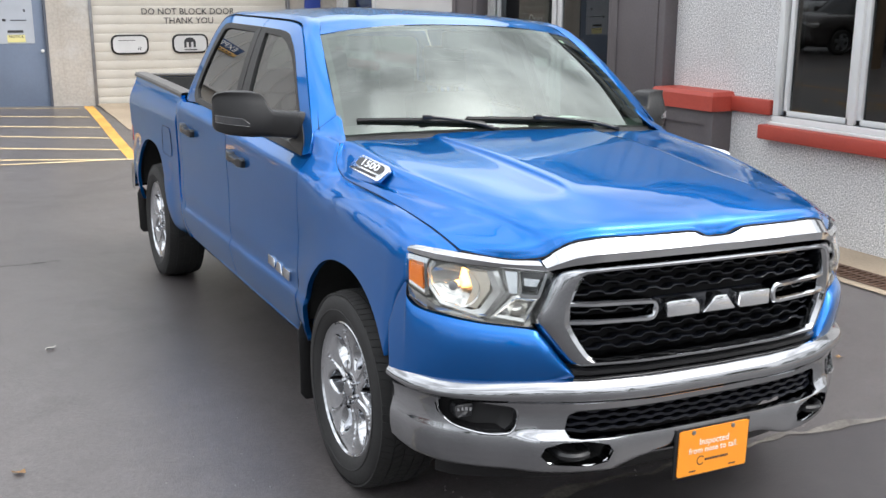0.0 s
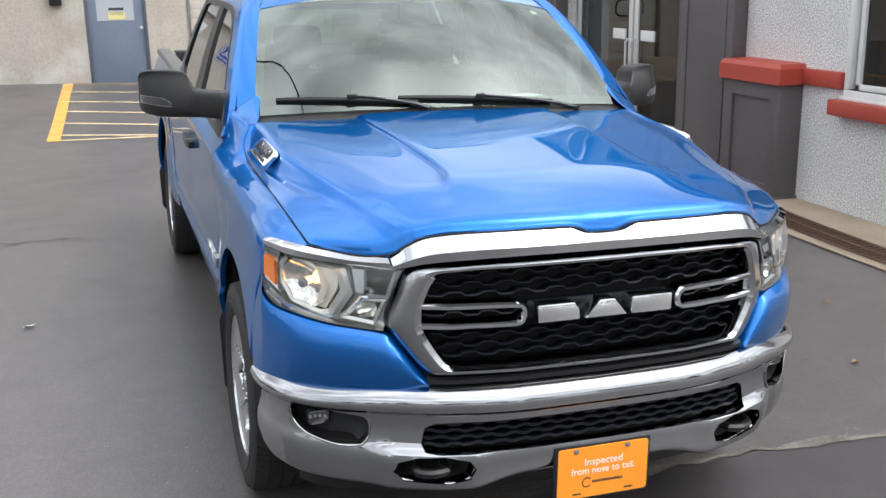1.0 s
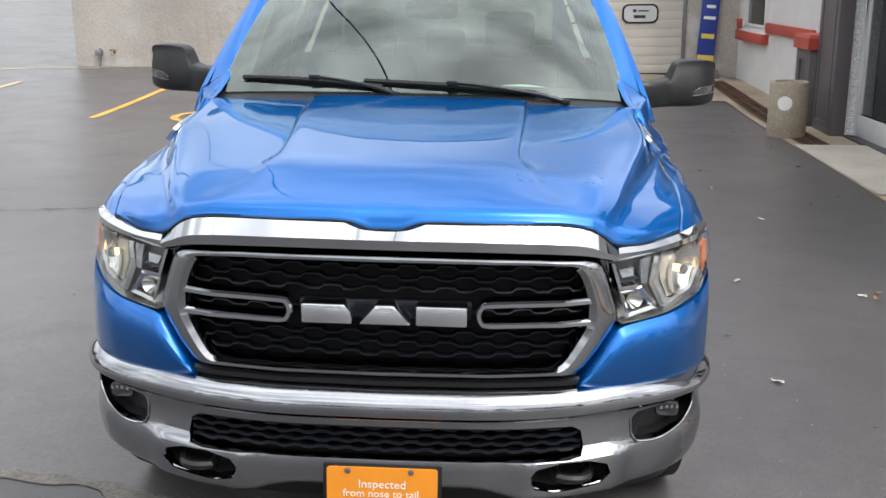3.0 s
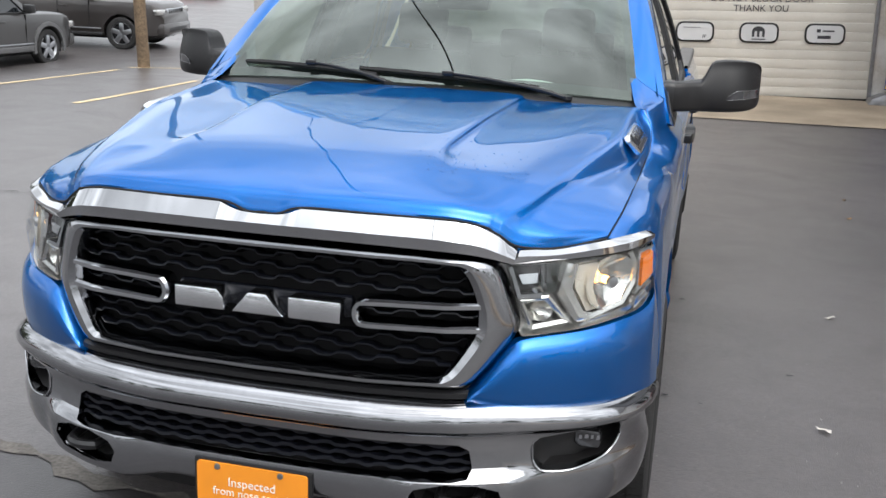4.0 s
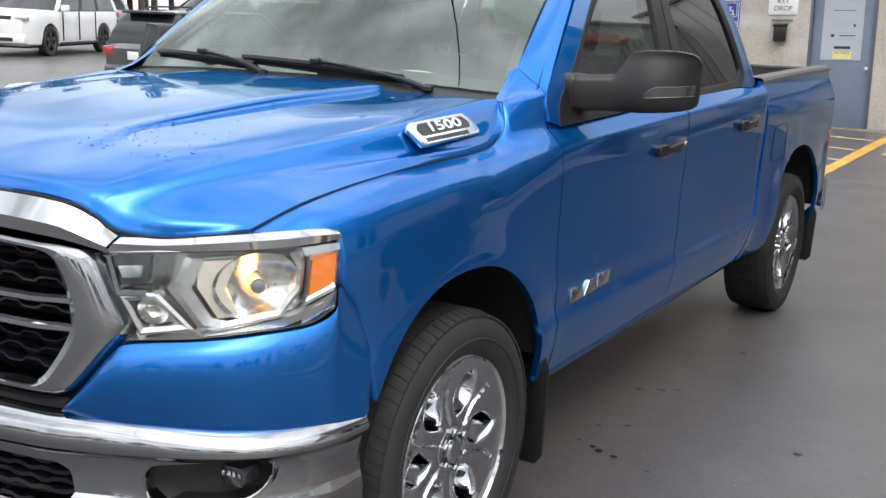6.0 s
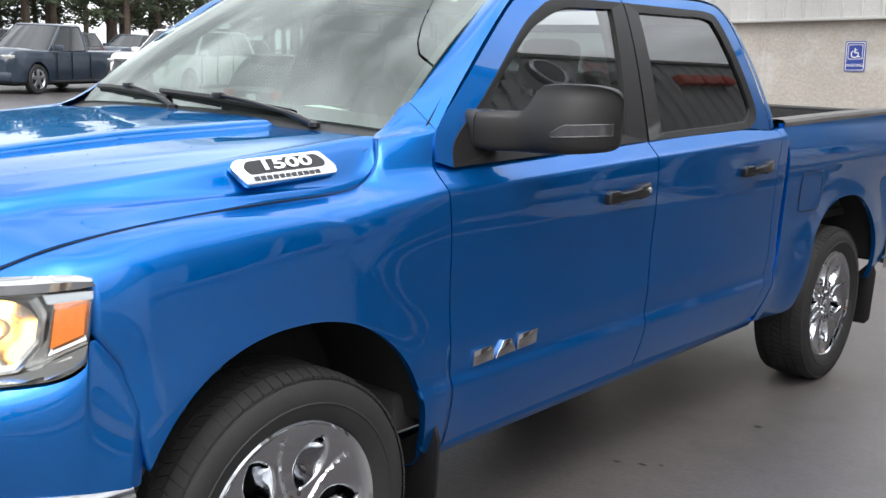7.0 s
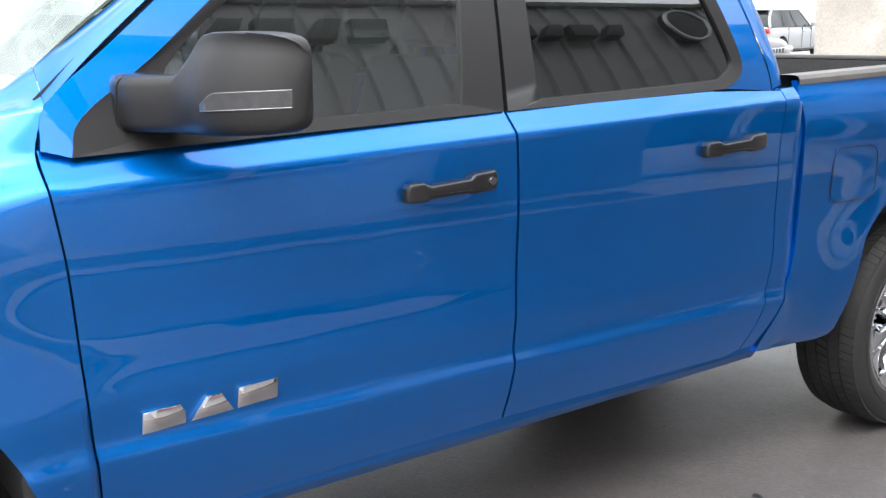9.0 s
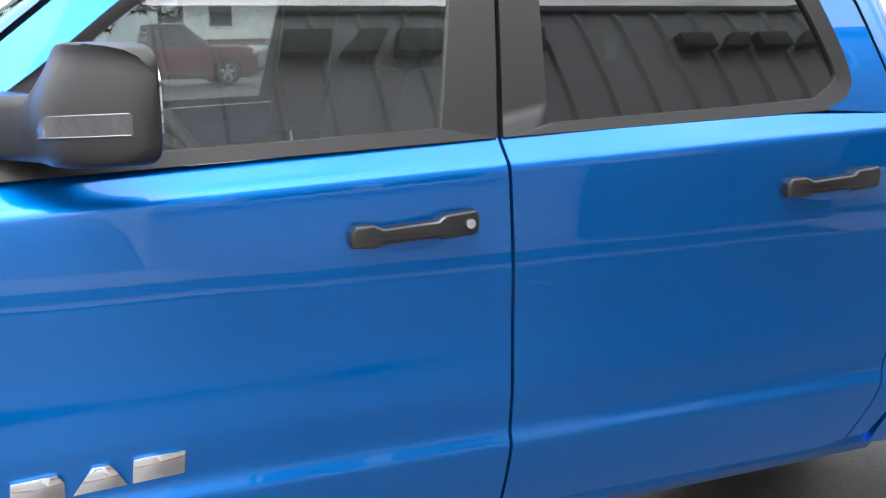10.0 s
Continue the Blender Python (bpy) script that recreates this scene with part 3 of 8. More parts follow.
sticker = loft(bmesh.new(), [[screen_point(u, v) - np.array((0, -0.003, 0.003)) for u in (32, 33)] for v in (0.89, 0.93)], 3, 1)
part("sticker", sticker, WHITE_INK, windscreen)

# hood: feature lines from the middle outwards, each from nose to cowl, as (x, y, z)
HOOD = [
    [(0.0, -0.972, 1.175), (0.0, -0.94, 1.225), (0.0, -0.80, 1.270), (0.0, -0.5, 1.318), (0.0, -0.1, 1.356), (0.0, 0.385, 1.384)],
    [(0.045, -0.972, 1.175), (0.046, -0.94, 1.225), (0.05, -0.80, 1.270), (0.06, -0.5, 1.318), (0.07, -0.1, 1.356), (0.07, 0.384, 1.384)],
    [(0.112, -0.972, 1.196), (0.112, -0.94, 1.228), (0.112, -0.80, 1.270), (0.115, -0.5, 1.318), (0.12, -0.1, 1.356), (0.13, 0.383, 1.384)],
    [(0.28, -0.966, 1.196), (0.28, -0.935, 1.228), (0.27, -0.80, 1.268), (0.27, -0.5, 1.316), (0.30, -0.1, 1.355), (0.33, 0.378, 1.383)],
    [(0.42, -0.948, 1.194), (0.415, -0.915, 1.226), (0.385, -0.78, 1.264), (0.366, -0.5, 1.312), (0.392, -0.1, 1.353), (0.418, 0.374, 1.378)],
    [(0.50, -0.930, 1.190), (0.495, -0.895, 1.222), (0.455, -0.76, 1.258), (0.392, -0.5, 1.298), (0.418, -0.1, 1.335), (0.446, 0.392, 1.362)],
    [(0.572, -0.906, 1.176), (0.57, -0.872, 1.208), (0.55, -0.74, 1.250), (0.52, -0.5, 1.290), (0.55, -0.1, 1.330), (0.56, 0.402, 1.359)],
    [(0.612, -0.888, 1.152), (0.622, -0.858, 1.184), (0.668, -0.745, 1.213), (0.744, -0.45, 1.262), (0.830, -0.10, 1.303), (0.846, 0.402, 1.358)],
    [(0.655, -0.866, 1.124), (0.660, -0.836, 1.163), (0.690, -0.740, 1.194), (0.778, -0.46, 1.228), (0.864, -0.10, 1.245), (0.858, 0.388, 1.352)],
    [(0.745, -0.803, 1.114), (0.755, -0.778, 1.144), (0.790, -0.640, 1.180), (0.845, -0.38, 1.217), (0.887, -0.09, 1.234), (0.862, 0.384, 1.351)],
    [(0.856, -0.690, 1.129), (0.864, -0.65, 1.145), (0.883, -0.52, 1.178), (0.897, -0.32, 1.205), (0.904, -0.02, 1.2205), (0.878, 0.332, 1.332)],
]
for l in HOOD[:7]:
    a, b = l[2], l[3]
    k = (-0.655 - a[1]) / (b[1] - a[1])
    l.insert(3, (lerp(a[0], b[0], k), -0.655, lerp(a[2], b[2], k) + 0.007))
for l in HOOD[7:]:
    a, b = l[2], l[3]
    l.insert(3, tuple(lerp(a[i], b[i], 0.47) + (0.004 if i == 2 else 0) for i in range(3)))
gap = np.array(segs(GAP_LINE[:6], 8))
HOOD[10][:6] = [(float(np.interp(y, gap[:, 1], gap[:, 0])) - 0.001, y, float(np.interp(y, gap[:, 1], gap[:, 2])) - 0.005 + 0.006 * smooth(-0.30, 0.0, y)) for y in (-0.69, -0.65, -0.56, -0.46, -0.32, -0.02)]
REAR = {
    10: [(0.906, 0.17, 1.227), (0.905, 0.275, 1.240), (0.899, 0.345, 1.284), (0.866, 0.380, 1.350)],
    9: [(0.899, 0.17, 1.240), (0.899, 0.275, 1.252), (0.892, 0.345, 1.292), (0.862, 0.384, 1.351)],
    8: [(0.889, 0.17, 1.252), (0.890, 0.275, 1.266), (0.882, 0.345, 1.302), (0.858, 0.388, 1.352)],
}
for k, l in enumerate(HOOD):
    a, b = l[-2], l[-1]
    l[-1:] = REAR.get(k) or [tuple(lerp(a[i], b[i], t) for i in range(3)) for t in (0.6, 0.84, 0.95, 1.0)]
# gently crowned panel between the bulge and the side crease
a, b = HOOD[6], HOOD[7]
HOOD[7:7] = [[tuple(lerp(p[i], q[i], k) + (e * min(1, n / 2) * min(1, (9 - n) / 3) if i == 2 else 0) for i in range(3)) for n, (p, q) in enumerate(zip(a, b))] for k, e in ((0.5, 0.008), (0.84, 0.004))]
bm = bmesh.new()
half = [segs(l, 7) for l in HOOD]
cols = [segs([h[j] for h in half], 6) for j in range(len(half[0]))]
for s in (1, -1):
    skin(bm, [[(s * c[i][0], c[i][1], c[i][2]) for c in cols] for i in range(len(cols[0]))])
bmesh.ops.remove_doubles(bm, verts=bm.verts[:], dist=0.0004)
edge_lip(bm, (0, 0, -0.025))
hood = part("hood", bm, PAINT, truck, sharp=40)
seam = bmesh.new()
tube(seam, [(-c[0], c[1] - 0.004, c[2] - 0.007) for c in cols[0][::-1]] + [(c[0], c[1] - 0.004, c[2] - 0.007) for c in cols[0][1:]], 0.0035, 6)
for s in (1, -1):
    tube(seam, [(s * (q[0] + 0.001), q[1], q[2] - 0.003 - 0.006 * (1 - smooth(-0.30, 0.0, q[1]))) for q in segs(GAP_LINE, 5)], 0.0016, 6)
part("panel_gap", seam, SEAM, hood)

# drops of water left on the flank of the bulge
rd = random.Random(5)
drops = bmesh.new()
for k in range(170):
    c = cols[rd.randrange(int(len(cols) * 0.25), int(len(cols) * 0.62))]
    i = rd.randrange(20, 44)
    p = lerp(c[i], c[i + 1], rd.random())
    q = rd.uniform(0.0012, 0.0032)
    topv = drops.verts.new((p[0], p[1], p[2] + q * 0.7))
    ring = [drops.verts.new((p[0] + q * math.cos(a), p[1] + q * rd.uniform(0.9, 1.8) * math.sin(a), p[2])) for a in (0, 1.05, 2.1, 3.14, 4.2, 5.25)]
    for j in range(6):
        drops.faces.new((topv, ring[j], ring[(j + 1) % 6]))
tagged(part("water_drops", drops, PAINT, hood), kind="stuff")

# dark under-layer seen through the panel gaps
bm = bmesh.new()
skin(bm, [[(s * 0.86, y, 1.06 + 0.12 * smooth(-0.7, 0.3, y)) for y in np.linspace(-0.62, 0.5, 12)] for s in np.linspace(-1, 1, 7)])
part("engine_bay", bm, SEAM, truck)
bm = bmesh.new()
loft(bm, [[(-0.87, 0.345, 1.325), (-0.5, 0.365, 1.335), (0, 0.385, 1.365), (0.5, 0.365, 1.335), (0.87, 0.345, 1.325)], [(x, y - 0.02, z - 0.015) for x, y, z in W_BASE], [(x, y + 0.01, z - 0.004) for x, y, z in W_BASE]], 30, 2)
cowl = part("cowl", bm, BLACK, truck)


def on_screen(x, v, off=0.0):
    """A place on the windscreen, off metres in front of it."""
    xs_ = [p[0] for p in SB]
    u = int(np.clip(np.searchsorted(xs_, x), 1, len(SB) - 1))
    k = (x - xs_[u - 1]) / (xs_[u] - xs_[u - 1])
    return lerp(screen_point(u - 1, v), screen_point(u, v), k) + np.array((0, -0.70, 0.71)) * off


# each: blade from tip to heel, joint and pivot
for tip, heel, joint, pivot in (((-0.755, 0.105), (-0.155, 0.035), (-0.44, 0.075), (-0.10, 0.405, 1.388)), ((-0.235, 0.075), (0.475, 0.020), (0.13, 0.048), (0.585, 0.418, 1.372))):
    j = on_screen(*joint, 0.030)
    bm = bmesh.new()
    arm = spline([pivot, lerp(np.array(pivot), j, 0.25) + np.array((0, 0.002, 0.010)), lerp(np.array(pivot), j, 0.7) + np.array((0, 0, 0.008)), j], 14)
    tube(bm, arm, [0.010] * 4 + [0.0065] * 6 + [0.005] * 4, 8)
    block(bm, (j[0] - 0.022, j[1] - 0.010, j[2] - 0.010), (j[0] + 0.022, j[1] + 0.010, j[2] + 0.008), 0.005)
    lathe(bm, [(0.0, 0.018), (0.012, 0.017), (0.016, 0.0)], 14, "z", (pivot[0], pivot[1], pivot[2] - 0.004))
    w = part("wiper", bm, BLACK_SMOOTH, truck)
    bm = bmesh.new()
    rows = []
    for t in np.linspace(0, 1, 24):
        x, v = lerp(tip[0], heel[0], t), lerp(tip[1], heel[1], t)
        h = 0.014 + 0.006 * math.sin(math.pi * t)
        rows.append([on_screen(x, v - 0.010, 0.002), on_screen(x, v - 0.012, h), on_screen(x, v + 0.002, h + 0.004), on_screen(x, v + 0.014, 0.002)])
    skin(bm, rows, close_u=True)
    part("wiper_blade", bm, BLACK, w)


def soft_outline(points, r=0.35):
    """Rounds the corners of an outline."""
    out = []
    n = len(points)
    for i in range(n):
        a, b, c = (np.array(points[(i + k) % n], float) for k in (-1, 0, 1))
        p, q = b + (a - b) * min(r, 0.012 / np.linalg.norm(a - b)), b + (c - b) * min(r, 0.012 / np.linalg.norm(c - b))
        out += [tuple((1 - t) ** 2 * p + 2 * t * (1 - t) * b + t * t * q) for t in (0, 0.33, 0.67, 1)]
    return out


CHROME_WHITE = material("bright_chrome_badge", (0.80, 0.81, 0.83), 0.16, 1.0, wear=0.04, wear_size=9)
# hood side badges
for s in (1, -1):
    # the badge lies on the sloping side of the hood
    ex = Vector((0.02, 0.998, 0.045)).normalized()
    ey = Vector((-0.66, 0.0, 0.75))
    ey = (ey - ey.dot(ex) * ex).normalized()
    ez = ex.cross(ey)
    m = Matrix((ex, ey, ez)).transposed().to_4x4()
    m.translation = Vector((0.868, 0.067, 1.288)) + ez * 0.006
    if s < 0:
        m = Matrix.Diagonal((-1, 1, 1, 1)) @ m @ Matrix.Diagonal((-1, 1, 1, 1))
    bm = bmesh.new()
    prism(bm, [(q[0] * s, q[1]) for q in soft_outline([(-0.160, 0.020), (-0.138, 0.038), (0.128, 0.040), (0.160, -0.010), (0.150, -0.034), (-0.135, -0.038)])][::s], -0.012, 0.004, "z", 0.003)
    badge = part("hood_badge", bm, CHROME_WHITE, truck, "chrome model badge with black numerals")
    badge.matrix_basis = m
    plate = bmesh.new()
    prism(plate, [(q[0] * s, q[1]) for q in soft_outline([(-0.126, 0.012), (-0.110, 0.029), (0.110, 0.030), (0.128, 0.006), (0.120, -0.009), (-0.114, -0.010)])][::s], 0.0035, 0.0052, "z")
    part("badge_inlay", plate, BLACK_SMOOTH, badge)
    words("1500", 0.041, CHROME_WHITE, Matrix.Translation((0.002, 0.0105, 0.0058)) @ Matrix.Diagonal((2.05, 1, 1, 1)), badge, "numerals", 0.0018, bold=0.0011)
    bars = bmesh.new()
    for k in range(11):
        block(bars, (-0.108 + 0.0190 * k, -0.029, 0.0035), (-0.094 + 0.0190 * k, -0.017, 0.0056))
    part("small_print", bars, DARK_INK, badge)

# bed
def bed_side():
    a = arch_line(3.672, 3.148, 4.196)
    bottom = [(2.752, 0.462), (2.92, 0.448), (3.08, 0.446)] + a + [(4.25, 0.50), (4.40, 0.56)]
    top = [(2.884, 1.352), (3.6, 1.372), (4.385, 1.392)]
    left = segs([(2.752, 0.462), (2.772, 0.515), (2.840, 0.64), (2.884, 0.82), (2.888, 0.98), (2.880, 1.16), (2.880, 1.27), (2.884, 1.352)], 6)
    right = [(4.40, 0.56), (4.43, 0.8), (4.42, 1.2), (4.385, 1.392)]
    return side_panel(coons(bottom, top, left, right, 84, 64))


bed_sides = pair("bed_side", bed_side, PAINT)
RAIL = material("grey_rail_cap", (0.10, 0.095, 0.09), 0.55, grain=0.12, grain_size=200, wear=0.15, wear_size=6)
pair("bed_rail_cap", lambda: loft(bmesh.new(), [[(x, 2.89, z - 0.021), (x, 3.6, z), (x, 4.40, z + 0.018)] for x, z in ((0.968, 1.360), (0.965, 1.384), (0.945, 1.390), (0.885, 1.390), (0.875, 1.384), (0.872, 1.34))], 14, 2), RAIL)
pair("bed_wall", lambda: loft(bmesh.new(), [[(0.872, 2.87, 1.35), (0.872, 4.40, 1.38)], [(0.84, 2.87, 1.30), (0.84, 4.40, 1.33)], [(0.84, 2.87, 0.86), (0.84, 4.40, 0.86)]], 10, 2), BEDLINER)
part("bed_floor", box((-0.85, 2.87, 0.82), (0.85, 4.42, 0.87), 0.01), BEDLINER, truck)
part("bed_front_wall", box((-0.86, 2.868, 0.85), (0.86, 2.90, 1.36), 0.012), BEDLINER, truck)
tailgate = part("tailgate", box((-0.84, 4.385, 0.70), (0.84, 4.44, 1.375), 0.015), PAINT, truck)
part("tailgate_liner", box((-0.83, 4.368, 0.86), (0.83, 4.386, 1.372), 0.004), BEDLINER, tailgate)
part("tailgate_cap", box((-0.84, 4.375, 1.375), (0.84, 4.448, 1.395), 0.006), RAIL, tailgate)
pair("tail_lamp", lambda: box((0.86, 4.36, 0.88), (1.003, 4.446, 1.25), 0.02), RED_LENS)
bm = bmesh.new()
loft(bm, [[(-1.0, 4.40, z), (-0.96, 4.60 + d, z), (-0.6, 4.66 + d, z), (0.6, 4.66 + d, z), (0.96, 4.60 + d, z), (1.0, 4.40, z)] for z, d in ((0.50, -0.03), (0.54, 0.0), (0.68, 0.0), (0.70, -0.03), (0.70, -0.15))], 40, 1)
part("rear_bumper", bm, CHROME_SOFT, truck)
pair("fuel_door", lambda: side_panel([[(lerp(y0, y1, 0), z) for y0, y1 in ((y, y) for y in np.linspace(3.048, 3.290, 6))] for z in np.linspace(0.945, 1.125, 6)], lambda y, z: side_x(y, z) + 0.0025, 0.006), PAINT)


def fuel_seam():
    bm = bmesh.new()
    ring = rounded(3.043, 0.938, 3.296, 1.125, 0.05)
    tube(bm, [(side_x(y, z) + 0.0025, y, z) for y, z in ring + ring[:1]], 0.0015, 6, False)
    return bm


pair("fuel_door_seam", fuel_seam, SEAM)

# sill, chassis, wheel houses
pair("sill", lambda: loft(bmesh.new(), [[(x, 0.50, z - 0.01), (x, 1.6, z), (x, 2.78, z + 0.015)] for x, z in ((0.946, 0.484), (0.950, 0.450), (0.930, 0.418), (0.88, 0.402), (0.70, 0.40))], 12, 2), PAINT)
part("chassis", box((-0.56, -0.70, 0.33), (0.56, 4.40, 0.60), 0.03), LINER, truck)
part("cabin_floor", box((-0.90, 0.45, 0.50), (0.90, 2.80, 0.62), 0.02), CABIN, truck)
for yc in (0.0, 3.672):
    a, b, e = ARCH[yc]
    def house():
        bm = bmesh.new()
        rows = []
        for x in (1.0, 0.97, 0.80, 0.60):
            k = 1.0 if x > 0.98 else 1.06
            rows.append([(x, yc + k * a * math.copysign(abs(math.cos(t)) ** (2 / e), math.cos(t)), 0.40 + k * b * abs(math.sin(t)) ** (2 / e)) for t in np.linspace(0.24, math.pi - 0.24, 30)])
        rows.append([(0.60, yc + q * a, 0.50) for q in np.linspace(1, -1, 30)])
        skin(bm, rows)
        return bm
    pair("wheel_house", house, LINER)


# wheels
def tyre_mesh():
    bm = bmesh.new()
    prof = [(-0.100, 0.270), (-0.118, 0.282), (-0.132, 0.315), (-0.134, 0.345), (-0.126, 0.375), (-0.112, 0.392), (-0.09, 0.398), (0.09, 0.398), (0.112, 0.392), (0.126, 0.375), (0.134, 0.345), (0.132, 0.315), (0.120, 0.286), (0.112, 0.278), (0.100, 0.270)]
    lathe(bm, prof, 72)
    lathe(bm, [(0.1335, 0.322), (0.136, 0.324), (0.136, 0.327), (0.1335, 0.329)], 72)
    return bm


def tread_mesh():
    bm = bmesh.new()
    # tread: rows of separate blocks round the crown
    for x0, x1, n, skew in ((-0.122, -0.074, 78, 0.014), (-0.066, -0.027, 78, -0.020), (-0.021, 0.021, 78, 0.020), (0.027, 0.066, 78, -0.020), (0.074, 0.122, 78, 0.014)):
        for k in range(n):
            q = []
            for x, side in ((x0, 0), (x1, 1)):
                r = 0.4035 if abs(x) < 0.09 else 0.393
                for da in (0.04, 0.93):
                    ang = 2 * math.pi * (k + da) / n + skew * (1 if side else -1)
                    q.append(((x, r * math.cos(ang), r * math.sin(ang)), (x, 0.386 * math.cos(ang), 0.386 * math.sin(ang))))
            t = [bm.verts.new(p[0]) for p in q]
            u = [bm.verts.new(p[1]) for p in q]
            bm.faces.new((t[0], t[1], t[3], t[2]))
            for i, j in ((0, 1), (1, 3), (3, 2), (2, 0)):
                bm.faces.new((t[i], t[j], u[j], u[i]))
    return bm


def rim_mesh():
    bm = bmesh.new()
    lathe(bm, [(-0.10, 0.262), (0.02, 0.245), (0.095, 0.256), (0.108, 0.266), (0.116, 0.273), (0.112, 0.279), (0.10, 0.274)], 72)
    return bm


def spoke():
    """One broad flat spoke with a thin ridge along it; leaf-shaped pockets lie between two spokes."""
    bm = bmesh.new()
    def face_x(r):
        return float(np.interp(r, (0.05, 0.09, 0.14, 0.20, 0.25, 0.266), (0.092, 0.084, 0.080, 0.088, 0.100, 0.108)))
    def half(r, s):
        """Half angle of the spoke at a radius; the pockets lean a little to one side."""
        a, b = (0.098, 0.240) if s > 0 else (0.090, 0.232)
        t = (r - a) / (b - a)
        return 30.0 - (0 if t <= 0 or t >= 1 else 17.0 * math.sin(math.pi * t ** 0.75) ** 0.8)
    radii = [0.052, 0.075, 0.0895, 0.091, 0.094, 0.0985, 0.102, 0.108, *np.linspace(0.115, 0.222, 15), 0.228, 0.2318, 0.235, 0.2385, 0.2402, 0.248, 0.258, 0.266]
    def at(r, deg, x):
        return (x, -r * math.sin(radians(deg)), r * math.cos(radians(deg)))
    rows = []
    for r in radii:
        lo, hi = -half(r, -1), half(r, 1)
        row = []
        for k in np.linspace(0, 1, 25):
            deg = lerp(lo, hi, k)
            # thin raised ridge that curves across the spoke, and rolled pocket edges
            mid = 5.0 * math.sin((r - 0.06) / 0.2 * 3.0)
            rise = 0.010 * math.exp(-(((deg - mid) * r) / 0.13) ** 2) * smooth(0.055, 0.09, r) * smooth(0.262, 0.225, r)
            edge = 0.005 * (max(0, 1 - k / 0.07) ** 2 + max(0, 1 - (1 - k) / 0.07) ** 2) * (1 if hi < 29.9 or lo > -29.9 else 0)
            row.append(at(r, deg, face_x(r) + rise - edge))
        rows.append(row)
    skin(bm, rows)
    # slanting pocket walls
    for s in (1, -1):
        wall_rows = []
        for r in radii:
            h = half(r, s)
            if h > 29.99:
                continue
            x = face_x(r) - 0.005
            wall_rows.append([at(r, s * h, x), at(r, s * lerp(h, 30, 0.12), x - 0.012), at(r, s * lerp(h, 30, 0.40), x - 0.036), at(r, s * lerp(h, 30, 0.60), x - 0.060)])
        skin(bm, wall_rows)
    return bm


def wheel_part():
    root = part("wheel", lathe(bmesh.new(), [(-0.06, 0.10), (-0.06, 0.20), (-0.05, 0.205), (-0.045, 0.10), (-0.045, 0.02)], 40), STEEL, truck, "chrome alloy wheel with worn black tyre")
    part("tyre", tyre_mesh(), RUBBER, root, sharp=40)
    tagged(part("tread", tread_mesh(), RUBBER, root, sharp=40), kind="stuff")
    part("rim", rim_mesh(), CHROME, root)
    part("rim_barrel", lathe(bmesh.new(), [(-0.02, 0.05), (-0.02, 0.20), (0.01, 0.235), (0.09, 0.250)], 60), RIM_DARK, root)
    first = part("spoke", spoke(), CHROME, root, sharp=55)
    for k in range(1, 6):
        o = new("spoke", first.data)
        o.parent = root
        o.matrix_basis = pose(0, 0, 0, 60 * k)
    part("hub_plate", lathe(bmesh.new(), [(0.05, 0.075), (0.084, 0.072), (0.090, 0.064), (0.088, 0.046), (0.074, 0.042)], 40), SATIN, root)
    part("centre_cap", lathe(bmesh.new(), [(0.07, 0.042), (0.100, 0.038), (0.106, 0.030), (0.107, 0.0)], 32), CHROME, root)
    nut = lathe(bmesh.new(), [(0.085, 0.010), (0.104, 0.010), (0.108, 0.006), (0.108, 0.0)], 6, centre=(0, 0, 0.0555))
    n0 = part("lug_nut", nut, CHROME, root)
    for k in range(1, 6):
        o = new("lug_nut", n0.data)
        o.parent = root
        o.matrix_basis = pose(0, 0, 0, 60 * k)
    return root


wheel = wheel_part()
wheel.matrix_basis = pose(0.885, 0.0, 0.401, 4)
for x, y, turn, spin in ((-0.885, 0.0, 180, 10), (0.862, 3.672, 0, -12), (-0.862, 3.672, 180, 25)):
    copy_thing(wheel, pose(x, y, 0.403, 0, 0, turn) @ pose(0, 0, 0, spin))
# mud flaps
for y, z0, lean in ((0.515, 0.17, 0.03), (4.225, 0.20, 0.02)):
    pair("mud_flap", lambda: prism(bmesh.new(), [(0.80, z0 + 0.02), (0.82, z0), (0.985, z0), (1.008, z0 + 0.03), (1.018, 0.50), (0.990, 0.57), (0.93, 0.50), (0.80, 0.42)], y, y + 0.012, "y", 0.003), BLACK)


# door hardware: handles, lettering shapes, mirrors
def handle(y0, z0):
    outline = [(0.004, -0.030), (0.052, -0.031), (0.060, -0.026), (0.178, -0.019), (0.186, -0.024), (0.262, -0.021), (0.274, -0.010), (0.275, 0.018), (0.264, 0.030), (0.196, 0.026), (0.188, 0.022), (0.180, 0.015), (0.066, 0.008), (0.056, 0.012), (0.046, 0.017), (0.010, 0.015), (0.001, 0.004), (-0.001, -0.018)]

    def build():
        x = side_x(y0 + 0.12, z0)
        bm = prism(bmesh.new(), [(y0 + a, z0 + b) for a, b in outline], x - 0.004, x + 0.038, "x")
        rim = [e for e in bm.edges if all(abs(v.co.x - x - 0.038) < 1e-5 for v in e.verts)]
        bmesh.ops.bevel(bm, geom=rim, offset=0.009, segments=3, affect="EDGES", profile=0.6)
        for v in bm.verts:
            # the grip is bowed, its ends turn in to the door
            if v.co.x > x + 0.02:
                t = (v.co.y - y0) / 0.275
                v.co.x -= 0.014 * abs(2 * t - 1) ** 3
        block(bm, (x + 0.0365, y0 + 0.055, z0 - 0.0135), (x + 0.0395, y0 + 0.185, z0 - 0.0115), 0.0006)
        return bm
    return build


